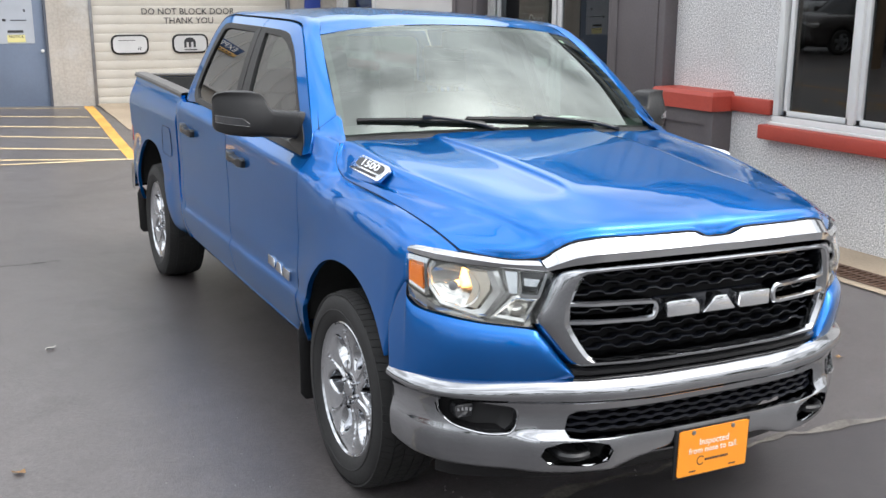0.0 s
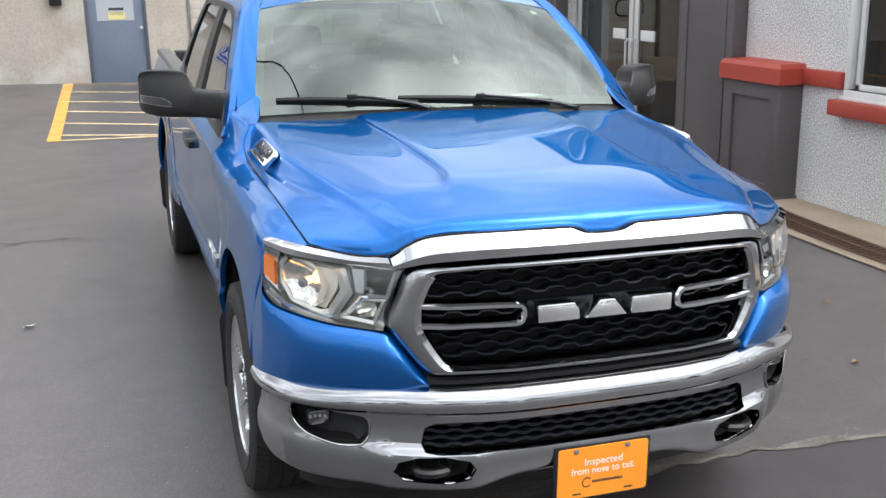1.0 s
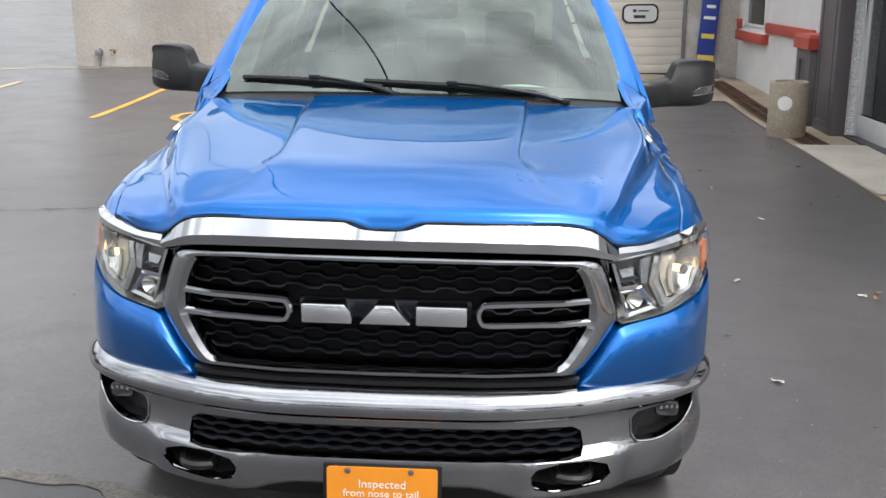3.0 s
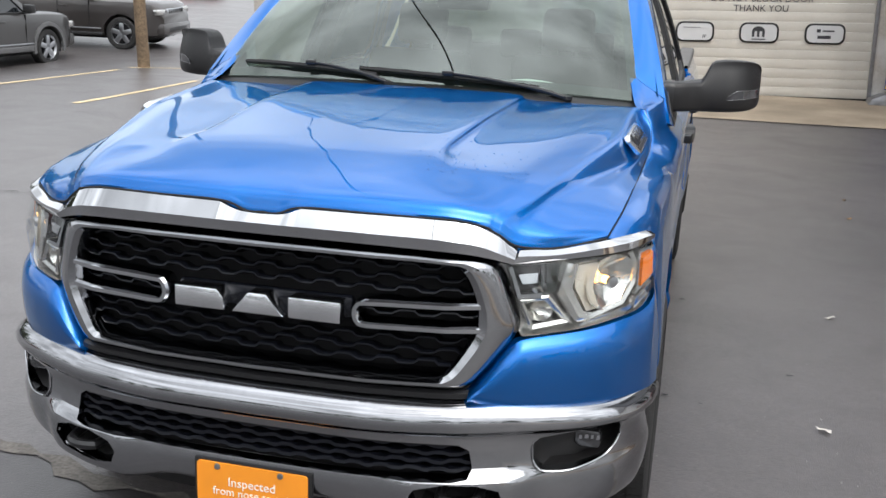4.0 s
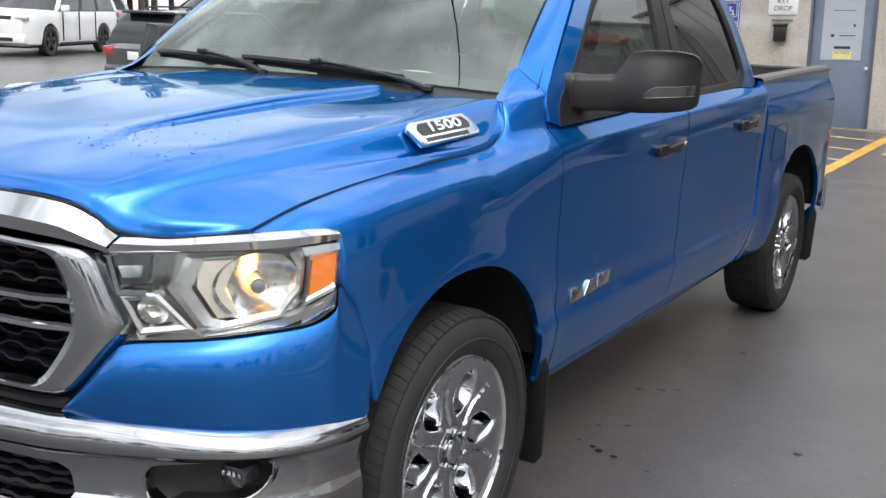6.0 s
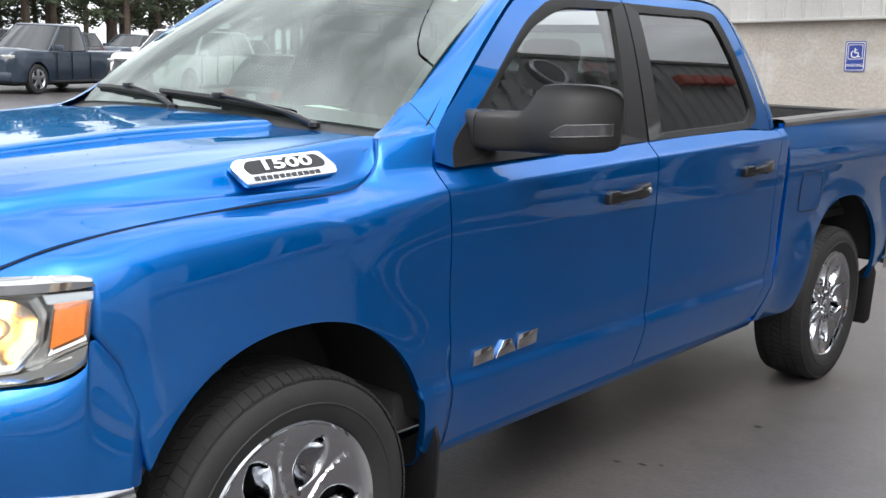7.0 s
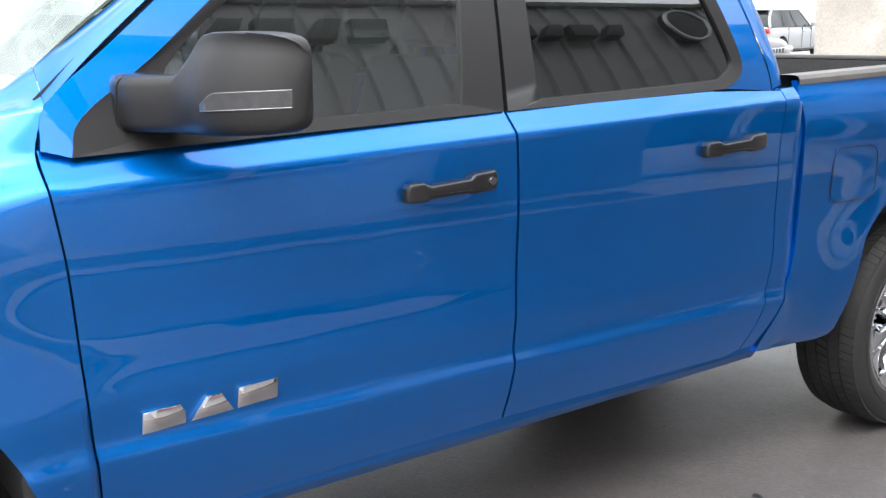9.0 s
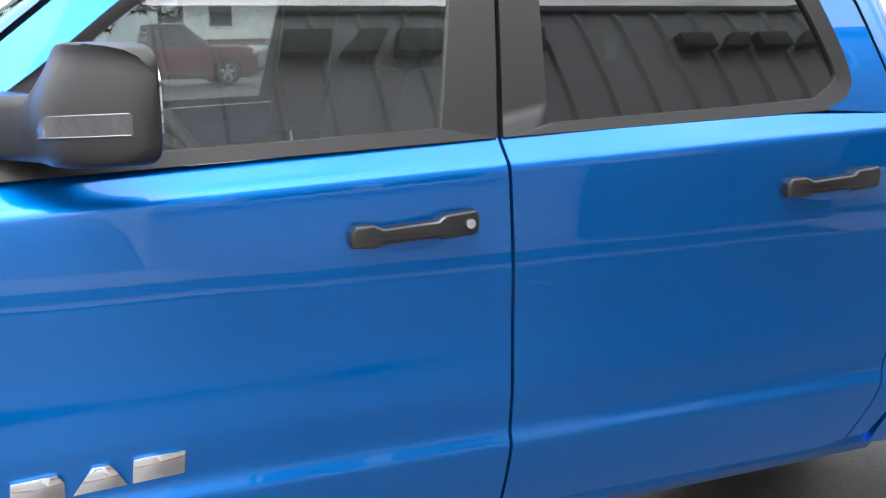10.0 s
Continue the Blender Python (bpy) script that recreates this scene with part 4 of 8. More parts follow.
fh = pair("door_handle", handle(1.335, 1.146), BLACK_SMOOTH, front_doors)
pair("door_handle", handle(2.385, 1.176), BLACK_SMOOTH, rear_doors)
def cup(y0, z0):
    def build():
        bm = bmesh.new()
        rows = []
        for t in np.linspace(0, 1, 7):
            rows.append([(side_x(y0, z0) + 0.001 + 0.011 * t, lerp(y0 + 0.06, y0 + 0.20, k) , z0 - 0.036 + 0.012 * t - 0.010 * (1 - t) * math.sin(math.pi * k)) for k in np.linspace(0, 1, 10)])
        skin(bm, rows)
        return bm
    return build


pair("handle_cup", cup(1.335, 1.146), PAINT, front_doors)
pair("handle_cup", cup(2.385, 1.176), PAINT, rear_doors)
part("key_lock", lathe(bmesh.new(), [(0.0, 0.011), (0.004, 0.010), (0.004, 0.0)], 20, centre=(1.041, 1.585, 1.150)), CHROME, fh[0])


def plain_shapes(width, height, depth):
    """Three slanted chrome blocks in a row."""
    w, h = width, height
    return [
        [(0.0, 0.0), (0.31 * w, 0.0), (0.30 * w, 0.62 * h), (0.26 * w, h), (0.0, h)],
        [(0.345 * w, 0.0), (0.665 * w, 0.0), (0.56 * w, h), (0.45 * w, h)],
        [(0.69 * w, 0.0), (w, 0.0), (w, h), (0.69 * w, h)],
    ]


for s in (0, 1):
    root = front_doors[s]
    for shape in plain_shapes(0.315, 0.047, 0.01):
        bm = bmesh.new()
        # leaning shapes stand proud of the lower door skin
        pts = [(0.680 + p[0] + 0.10 * (p[1]), 0.683 + p[1] + 0.055 * p[0]) if s == 0 else (1.0 - p[0] - 0.10 * p[1], 0.683 + p[1] + 0.055 * (0.335 - p[0])) for p in shape]
        prism(bm, pts, 0.990, 1.004, "x", 0.0015)
        part("badge_shape", flip_x(bm) if s else bm, CHROME, root, "chrome badge shape")


# cross-sections of the mirror shell from inner to outer end: x, y range, z range
SHELL = [(0.925, 0.690, 0.815, 1.318, 1.432), (0.965, 0.694, 0.825, 1.318, 1.433), (1.00, 0.715, 0.862, 1.318, 1.433), (1.03, 0.742, 0.915, 1.318, 1.434), (1.056, 0.764, 0.950, 1.317, 1.437), (1.067, 0.769, 0.957, 1.316, 1.452), (1.078, 0.773, 0.963, 1.316, 1.478), (1.089, 0.776, 0.968, 1.316, 1.500), (1.104, 0.779, 0.971, 1.316, 1.512), (1.14, 0.784, 0.974, 1.316, 1.517), (1.18, 0.796, 0.974, 1.318, 1.518), (1.22, 0.824, 0.974, 1.321, 1.516), (1.25, 0.862, 0.972, 1.326, 1.512), (1.270, 0.897, 0.970, 1.333, 1.505), (1.280, 0.922, 0.968, 1.342, 1.495), (1.285, 0.940, 0.964, 1.356, 1.480)]


def shell_ring(row, n=28):
    x, y0, y1, z0, z1 = row
    ring = []
    for a in np.linspace(0, 2 * math.pi, n, endpoint=False):
        c, s_ = math.cos(a), math.sin(a)
        p = 0.33
        yy = (y0 + y1) / 2 + (y1 - y0) / 2 * math.copysign(abs(c) ** p, c)
        zz = (z0 + z1) / 2 + (z1 - z0) / 2 * math.copysign(abs(s_) ** p, s_)
        # the front cover leans back towards its top
        if c < 0:
            yy += 0.045 * smooth(1.40, 1.52, zz) * (-c)
        ring.append((x, yy, zz))
    return ring


def mirror_head():
    bm = bmesh.new()
    v = skin(bm, [shell_ring(r_) for r_ in SHELL], close_u=True)
    bm.faces.new(v[0])
    bm.faces.new(v[-1])
    return bm


def signal_strip():
    """Narrow lens let into the lower front of the shell, round to its outer end."""
    bm = bmesh.new()
    table = np.array(SHELL)
    lines = []
    for f in (0.0, 0.33, 0.67, 1.0):
        line = []
        for x in np.linspace(1.160, 1.281, 12):
            y0, y1, z0, z1 = (float(np.interp(x, table[:, 0], table[:, k])) for k in (1, 2, 3, 4))
            lean = (x - 1.160) / 0.121
            z = 1.368 + 0.008 * lean + f * lerp(0.012, 0.033, min(lean * 4, 1))
            sn = abs((z - (z0 + z1) / 2) / ((z1 - z0) / 2)) ** (1 / 0.33)
            c = math.sqrt(max(1 - sn * sn, 0))
            line.append((x, (y0 + y1) / 2 - (y1 - y0) / 2 * c ** 0.33 - 0.004, z))
        lines.append(line)
    skin(bm, lines)
    edge_lip(bm, (0, 0.004, 0))
    return bm


def mirror_foot():
    """Swivel foot on the door, with a seam towards the arm."""
    bm = bmesh.new()
    rows = []
    for x, grow in ((0.905, 0.010), (0.935, 0.006), (0.952, 0.004), (0.958, 0.000)):
        rows.append([(x, lerp(0.7525, q[1], 1 + grow * 10), lerp(1.375, q[2], 1 + grow * 10)) for q in shell_ring(SHELL[0])])
    v = skin(bm, rows, close_u=True)
    bm.faces.new(v[0])
    bm.faces.new(v[-1])
    return bm


mirrors = pair("side_mirror", mirror_head, BLACK, front_doors, "large black towing mirror")
pair("mirror_foot", mirror_foot, BLACK_SMOOTH, mirrors)
# the passenger's mirror is set a little higher and closer
mirrors[1].location = (0.018, 0, 0.018)
strips = pair("turn_signal", signal_strip, SMOKED, mirrors)


def strip_edge():
    bm = signal_strip()
    ups = [v.co.copy() for v in bm.verts]
    bm.free()
    out = bmesh.new()
    for pick in (max, min):
        line = []
        for x in sorted({round(c.x, 4) for c in ups}):
            line.append(pick((c for c in ups if abs(c.x - x) < 2e-4), key=lambda c: c.z))
        tube(out, [(c.x + 0.0005, min(q.y for q in ups if abs(q.x - c.x) < 2e-4 and abs(q.z - c.z) < 2e-4), c.z) for c in line], 0.0007, 6)
    return out


pair("signal_edge", strip_edge, STEEL, strips)
pair("mirror_glass", lambda: prism(bmesh.new(), rounded(1.115, 1.365, 1.250, 1.475, 0.03), 0.962, 0.9745), CHROME, mirrors)


# front end
def front_y(x):
    return float(np.interp(abs(x), (0, 0.3, 0.5, 0.6, 0.68, 0.8, 0.9, 0.965, 1.0), (-1.005, -0.995, -0.965, -0.925, -0.88, -0.79, -0.68, -0.56, -0.48)))


# chrome brow below the hood edge
brow_top = [(-0.655, -0.872, 1.112), (-0.572, -0.915, 1.165), (-0.50, -0.942, 1.181), (-0.42, -0.960, 1.186), (-0.28, -0.980, 1.188), (-0.125, -0.987, 1.188), (-0.108, -0.988, 1.186), (-0.052, -0.988, 1.168), (0.052, -0.988, 1.168), (0.108, -0.988, 1.186), (0.125, -0.987, 1.188), (0.28, -0.980, 1.188), (0.42, -0.960, 1.186), (0.50, -0.942, 1.181), (0.572, -0.915, 1.165), (0.655, -0.872, 1.112)]
bm = bmesh.new()
low = [(x, front_y(x) - 0.008, float(np.interp(abs(x), (0, 0.3, 0.5, 0.59, 0.62, 0.66), (1.119, 1.118, 1.110, 1.097, 1.084, 1.076)))) for x, y, z in brow_top]
mid = [(x, lerp(y, front_y(x) - 0.022, 0.85), lerp(z if abs(x) > 0.13 else 1.188, l[2], 0.58)) for (x, y, z), l in zip(brow_top, low)]
back = [(x, y + 0.06, z) for x, y, z in brow_top]
under = [(x, y + 0.05, z - 0.004) for x, y, z in low]
skin(bm, [segs(l, 4) for l in (back, brow_top, mid, low, under)])
grille = part("grille", bm, CHROME, truck, "chrome-framed grille with black wave mesh", sharp=28)


def head_brow():
    bm = bmesh.new()
    top = [(0.660, -0.868, 1.110), (0.74, -0.822, 1.106), (0.82, -0.752, 1.113), (0.90, -0.652, 1.118), (0.948, -0.558, 1.118), (0.964, -0.516, 1.112)]
    low = [(0.640, -0.905, 1.076), (0.735, -0.838, 1.080), (0.825, -0.768, 1.083), (0.915, -0.668, 1.086), (0.963, -0.565, 1.090), (0.979, -0.517, 1.095)]
    mid = [(lerp(a[0], b[0], 0.45) + 0.008, lerp(a[1], b[1], 0.45) - 0.008, lerp(a[2], b[2], 0.40)) for a, b in zip(top, low)]
    back = [(a[0] - 0.03, a[1] + 0.03, a[2]) for a in top]
    under = [(a[0] - 0.03, a[1] + 0.03, a[2] - 0.003) for a in low]
    skin(bm, [segs(l, 4) for l in (back, top, mid, low, under)])
    return bm


pair("headlight_brow", head_brow, CHROME)

# grille surround: outer and inner outlines as (x, z), one half
OUT = [(0.0, 1.106), (0.30, 1.104), (0.50, 1.097), (0.590, 1.084), (0.620, 1.055), (0.648, 0.98), (0.668, 0.91), (0.652, 0.868), (0.595, 0.79), (0.553, 0.752), (0.48, 0.748), (0.30, 0.746), (0.0, 0.746)]
INN = [(0.0, 1.081), (0.30, 1.080), (0.48, 1.075), (0.520, 1.065), (0.543, 1.035), (0.563, 0.98), (0.566, 0.94), (0.560, 0.89), (0.515, 0.81), (0.487, 0.783), (0.45, 0.777), (0.30, 0.776), (0.0, 0.776)]
bm = bmesh.new()
o, i_ = segs(OUT, 4), segs(INN, 4)
for s in (1, -1):
    rows = []
    for t, dy in ((0.0, 0.05), (0.0, 0.004), (0.12, -0.014), (0.38, -0.024), (0.66, -0.024), (0.88, -0.012), (1.0, 0.008), (1.0, 0.07)):
        rows.append([(s * lerp(a[0], b[0], t), front_y(lerp(a[0], b[0], t)) + dy, lerp(a[1], b[1], t)) for a, b in zip(o, i_)])
    skin(bm, rows)
# darkened copy of the chrome: dark reflections are in the colour
part("grille_surround", bm, CHROME_SOFT, grille)
# dark gap under the surround and behind the mesh
bm = bmesh.new()
for z0, z1, d in ((0.69, 0.752, 0.03), (0.752, 1.14, 0.085)):
    skin(bm, [[(x, front_y(x) + d, z) for x in np.linspace(-0.64, 0.64, 30)] for z in (z0, z1)])
part("grille_backing", bm, SEAM, grille)
part("lower_strip", loft(bmesh.new(), [[(x, front_y(x) + d, z) for x in np.linspace(-0.56, 0.56, 24)] for z, d in ((0.742, 0.0), (0.735, -0.012), (0.722, -0.012), (0.715, 0.0))], 40, 1), BLACK_SMOOTH, grille)


def half_width(z):
    """Inner half width of the grille opening at a height."""
    zs = [p[1] for p in INN[2:11]][::-1]
    xs = [p[0] for p in INN[2:11]][::-1]
    return float(np.interp(z, zs, xs))


# wave bars of the mesh
def wave_bar(zc):
    bm = bmesh.new()
    w = half_width(zc) - 0.002
    rows = [[], [], [], [], []]
    for k in range(97):
        x = lerp(-w, w, k / 96)
        ph = (x / 0.108 + (0.5 if round(zc * 1000) % 2 else 0)) % 1
        z = zc + 0.011 * (smooth(0.30, 0.42, ph) - smooth(0.80, 0.92, ph)) - 0.0055
        y = front_y(x)
        for r, (dy, dz) in zip(rows, ((0.075, -0.004), (0.030, 0.005), (0.024, 0.003), (0.025, -0.002), (0.075, -0.012))):
            r.append((x, y + dy, z + dz))
    skin(bm, rows)
    return bm


for zc in (1.060, 1.029, 0.998, 0.867, 0.836, 0.805):
    part("mesh_bar", wave_bar(zc), MESH_BLACK, grille)
part("mesh_bar", wave_bar(0.936), MESH_BLACK, grille)


def prong():
    """Chrome loop that reaches in from the surround."""
    bm = bmesh.new()
    path = [(0.60, 0.968), (0.45, 0.967), (0.300, 0.965), (0.276, 0.960), (0.266, 0.936), (0.276, 0.912), (0.300, 0.906), (0.45, 0.906), (0.60, 0.905)]
    pts = spline(path, 60)
    rows = []
    for i, p in enumerate(pts):
        d = pts[min(i + 1, 59)] - pts[max(i - 1, 0)]
        d = d / np.linalg.norm(d)
        nrm = np.array((-d[1], d[0]))
        row = []
        for q, dy in ((1.0, 0.05), (1.0, -0.004), (0.5, -0.012), (-0.5, -0.012), (-1.0, -0.004), (-1.0, 0.05)):
            c = p + nrm * q * 0.0105
            row.append((c[0], front_y(c[0]) + dy - 0.004, c[1]))
        rows.append(row)
    skin(bm, rows)
    return bm


for s in (0, 1):
    bm = prong()
    part("grille_prong", flip_x(bm) if s else bm, CHROME, grille)
for shape in plain_shapes(0.465, 0.058, 0.02):
    bm = bmesh.new()
    prism(bm, [(-0.230 + p[0], 0.905 + p[1]) for p in shape], -1.024, -0.968, "y", 0.006)
    part("badge_shape", bm, CHROME_WHITE, grille, "satin chrome badge shape")
part("badge_carrier", box((-0.245, -0.970, 0.906), (0.248, -0.940, 0.964), 0.01), MESH_BLACK, grille)

# painted panel below each headlight
def fascia():
    bm = bmesh.new()
    top = [(0.556, -0.942, 0.730), (0.602, -0.928, 0.786), (0.656, -0.902, 0.856), (0.694, -0.880, 0.878), (0.82, -0.794, 0.887), (0.905, -0.700, 0.895), (0.964, -0.602, 0.904), (0.990, -0.550, 0.934), (0.998, -0.532, 0.985), (1.010, -0.478, 0.915), (1.018, -0.440, 0.815)]
    bot = [(0.545, -0.938, 0.706), (0.60, -0.930, 0.696), (0.66, -0.912, 0.692), (0.74, -0.868, 0.690), (0.84, -0.795, 0.685), (0.92, -0.712, 0.678), (0.97, -0.632, 0.671), (0.995, -0.575, 0.666), (1.006, -0.540, 0.663), (1.014, -0.500, 0.659), (1.018, -0.470, 0.656)]
    top = [p if p[1] < -0.54 else (side_x(p[1], p[2]), p[1], p[2]) for p in top]
    a, b = segs(top, 5), segs(bot, 5)
    rows = []
    for t in (0, 0.06, 0.15, 0.3, 0.45, 0.6, 0.75, 0.86, 0.94, 1.0):
        out = float(np.interp(t, (0, 0.06, 0.15, 0.3, 0.5, 0.75, 0.94, 1.0), (0.002, 0.015, 0.025, 0.029, 0.027, 0.018, 0.007, 0.001)))
        row = []
        for p, q in zip(a, b):
            n_ = np.array((0.55 * p[0], -0.8))
            n_ = n_ / np.linalg.norm(n_)
            k = lerp(0.15, 1.0, smooth(-0.45, -0.78, p[1]))
            row.append((lerp(p[0], q[0], t) + n_[0] * out * k, lerp(p[1], q[1], t) + n_[1] * out * k, lerp(p[2], q[2], t)))
        rows.append(row)
    skin(bm, rows)
    edge_lip(bm, (-0.012, 0.03, 0))
    return bm


pair("front_fascia", fascia, PAINT)

# headlights
LENS_TOP = [(0.628, -0.915, 1.078), (0.70, -0.875, 1.078), (0.80, -0.795, 1.080), (0.90, -0.690, 1.083), (0.962, -0.578, 1.087), (0.984, -0.522, 1.089)]
LENS_LOW = [(0.682, -0.890, 0.885), (0.74, -0.858, 0.889), (0.82, -0.795, 0.893), (0.893, -0.708, 0.900), (0.958, -0.604, 0.908), (0.985, -0.542, 0.938)]


def lens():
    bm = bmesh.new()
    rows = []
    for t in np.linspace(0, 1, 9):
        rows.append([(lerp(p[0], q[0], t) + 0.010 * math.sin(math.pi * t), lerp(p[1], q[1], t) - 0.012 * math.sin(math.pi * t), lerp(p[2], q[2], t)) for p, q in zip(segs(LENS_TOP, 5), segs(LENS_LOW, 5))])
    skin(bm, rows)
    return bm


def lens_point(u, v, depth):
    """A place inside the lamp: u from inner to outer end, v downwards, depth behind the lens."""
    a, c = segs(LENS_TOP, 5), segs(LENS_LOW, 5)
    k = u * (len(a) - 1)
    i = min(int(k), len(a) - 2)
    p = lerp(lerp(a[i], a[i + 1], k - i), lerp(c[i], c[i + 1], k - i), v)
    n_ = np.array((0.35 + 0.45 * u, -0.90 + 0.28 * u, 0.0))
    n_ = n_ / np.linalg.norm(n_)
    return p + n_ * (0.012 * math.sin(math.pi * v) - depth)


def lamp_piece(outline, front, back, hole=None):
    """A block inside the lamp with the given outline in lens coordinates; a hole makes it a frame."""
    outline = [(p[0] * 0.91, p[1]) for p in outline]
    hole = hole and [(p[0] * 0.91, p[1]) for p in hole]
    bm = bmesh.new()
    if hole is None:
        v = skin(bm, [[lens_point(*p, back) for p in outline], [lens_point(*p, front) for p in outline]], close_u=True)
        bm.faces.new(v[1])
    else:
        mid = [(lerp(p[0], q[0], 0.4), lerp(p[1], q[1], 0.4)) for p, q in zip(outline, hole)]
        skin(bm, [[lens_point(*p, back) for p in outline], [lens_point(*p, front + 0.004) for p in outline], [lens_point(*p, front) for p in mid], [lens_point(*p, front + 0.008) for p in hole], [lens_point(*p, back) for p in hole]], close_u=True)
    return bm


lamps = []
FRAME_M = [(0.40, 0.06), (0.78, 0.05), (0.82, 0.22), (0.82, 0.55), (0.75, 0.86), (0.50, 0.95), (0.42, 0.90), (0.33, 0.45)]
HOLE_M = [(0.46, 0.10), (0.755, 0.10), (0.79, 0.26), (0.79, 0.52), (0.73, 0.77), (0.535, 0.84), (0.475, 0.78), (0.41, 0.42)]
for s in (0, 1):
    def side(bm):
        return flip_x(bm) if s else bm
    bm = bmesh.new()
    skin(bm, [[lens_point(u, v, d) for u in np.linspace(0, 1, 20)] for v, d in ((0.0, 0.004), (0.01, 0.05), (0.5, 0.065), (0.99, 0.05), (1.0, 0.004))])
    lamp = part("headlight", side(bm), LAMP_GREY, truck, "clear headlight, lit warm, with amber corner")
    lamps.append(lamp)
    no_shadow([part("lens", side(lens()), GLASS_LENS, lamp)])
    part("bezel", side(lamp_piece(FRAME_M, 0.014, 0.05, HOLE_M)), LAMP_GREY, lamp)
    # faceted bowl, set towards the outer half of the bezel
    bowl = bmesh.new()
    rows = []
    for k, dep in ((1.0, 0.020), (0.9, 0.030), (0.7, 0.048), (0.45, 0.060), (0.2, 0.066)):
        rows.append([lens_point(0.587 + 0.145 * k * math.cos(a), 0.45 + 0.40 * k * math.sin(a), dep) for a in np.linspace(0, 2 * math.pi, 48, endpoint=False)])
    v = skin(bowl, rows, close_u=True)
    bowl.faces.new(v[-1])
    part("reflector_bowl", side(bowl), LAMP_SILVER, lamp, sharp=40)
    # pale wing on the inner side of the bowl; the lamp's warm glow is tinted in
    part("reflector_wing", side(lamp_piece([(0.44, 0.12), (0.57, 0.12), (0.53, 0.45), (0.58, 0.80), (0.50, 0.80), (0.43, 0.42)], 0.026, 0.05)), material("glow_tinted_reflector", (0.80, 0.73, 0.62), 0.28, 0.6, wear=0.06, wear_size=25), lamp)
    bulb = lathe(bmesh.new(), [(0.0, 0.0), (0.0, 0.011), (-0.030, 0.011), (-0.036, 0.006), (-0.037, 0.0)], 12, "y")
    bulb.transform(Matrix.Translation(Vector(lens_point(0.587, 0.45, 0.062))) @ pose(0, 0, 0, 0, 0, 45))
    part("bulb", side(bulb), BULB, lamp)
    cap = lathe(bmesh.new(), [(-0.030, 0.017), (-0.040, 0.015), (-0.044, 0.0)], 14, "y")
    cap.transform(Matrix.Translation(Vector(lens_point(0.587, 0.45, 0.062))) @ pose(0, 0, 0, 0, 0, 45))
    part("bulb_shield", side(cap), SATIN, lamp)
    # inner pockets
    part("turn_lamp_bezel", side(lamp_piece([(0.05, 0.48), (0.28, 0.46), (0.40, 0.92), (0.10, 0.97)], 0.016, 0.05, [(0.10, 0.56), (0.25, 0.54), (0.345, 0.85), (0.14, 0.88)])), LAMP_GREY, lamp)
    b2 = bmesh.new()
    rows = []
    for k, dep in ((1.0, 0.030), (0.7, 0.045), (0.3, 0.055)):
        rows.append([lens_point(0.196 + 0.075 * k * math.cos(a), 0.70 + 0.15 * k * math.sin(a), dep) for a in np.linspace(0, 2 * math.pi, 14, endpoint=False)])
    v = skin(b2, rows, close_u=True)
    b2.faces.new(v[-1])
    part("turn_lamp", side(b2), LAMP_SILVER, lamp, sharp=60)
    part("marker_block", side(lamp_piece([(0.06, 0.06), (0.27, 0.06), (0.23, 0.36), (0.09, 0.38)], 0.030, 0.06)), BLACK_SMOOTH, lamp)
    part("marker_lens", side(lamp_piece([(0.10, 0.16), (0.24, 0.15), (0.22, 0.28), (0.115, 0.29)], 0.018, 0.05)), CHROME, lamp)
    part("chrome_strip", side(lamp_piece([(0.29, 0.05), (0.36, 0.05), (0.31, 0.42), (0.26, 0.42)], 0.012, 0.05)), CHROME, lamp)
    part("chrome_strip", side(lamp_piece([(0.04, 0.05), (0.07, 0.05), (0.08, 0.42), (0.24, 0.42), (0.23, 0.48), (0.045, 0.48)], 0.014, 0.05)), CHROME, lamp)
    part("lower_rim", side(lamp_piece([(0.44, 0.95), (0.76, 0.88), (0.97, 0.80), (0.97, 0.92), (0.76, 0.985), (0.44, 0.99)], 0.010, 0.05)), LAMP_GREY, lamp)
    part("outer_rim", side(lamp_piece([(0.83, 0.80), (1.085, 0.74), (1.088, 0.97), (0.84, 0.99)], 0.010, 0.05)), LAMP_GREY, lamp)
    part("upper_rim", side(lamp_piece([(0.80, 0.03), (1.088, 0.03), (1.088, 0.13), (0.82, 0.13)], 0.012, 0.05)), CHROME, lamp)
    part("amber_frame", side(lamp_piece([(0.835, 0.08), (1.085, 0.08), (1.085, 0.72), (0.84, 0.76)], 0.014, 0.05, [(0.855, 0.20), (1.045, 0.18), (1.045, 0.56), (0.855, 0.62)])), LAMP_GREY, lamp)
    part("amber_marker", side(lamp_piece([(0.855, 0.20), (1.045, 0.18), (1.045, 0.56), (0.855, 0.62)], 0.008, 0.04)), AMBER, lamp, "amber side marker")

# front bumper
PLAN = [(0.0, -1.048), (0.30, -1.040), (0.50, -1.000), (0.60, -0.965), (0.72, -0.905), (0.84, -0.825), (0.936, -0.730), (0.992, -0.620), (1.010, -0.535), (1.014, -0.465)]
SECTION = [(0.085, 0.716), (0.038, 0.714), (0.012, 0.704), (-0.006, 0.687), (-0.014, 0.666), (-0.012, 0.645), (0.002, 0.626), (0.016, 0.585), (0.014, 0.530), (0.006, 0.500), (0.004, 0.470), (0.014, 0.430), (0.035, 0.404), (0.085, 0.395)]


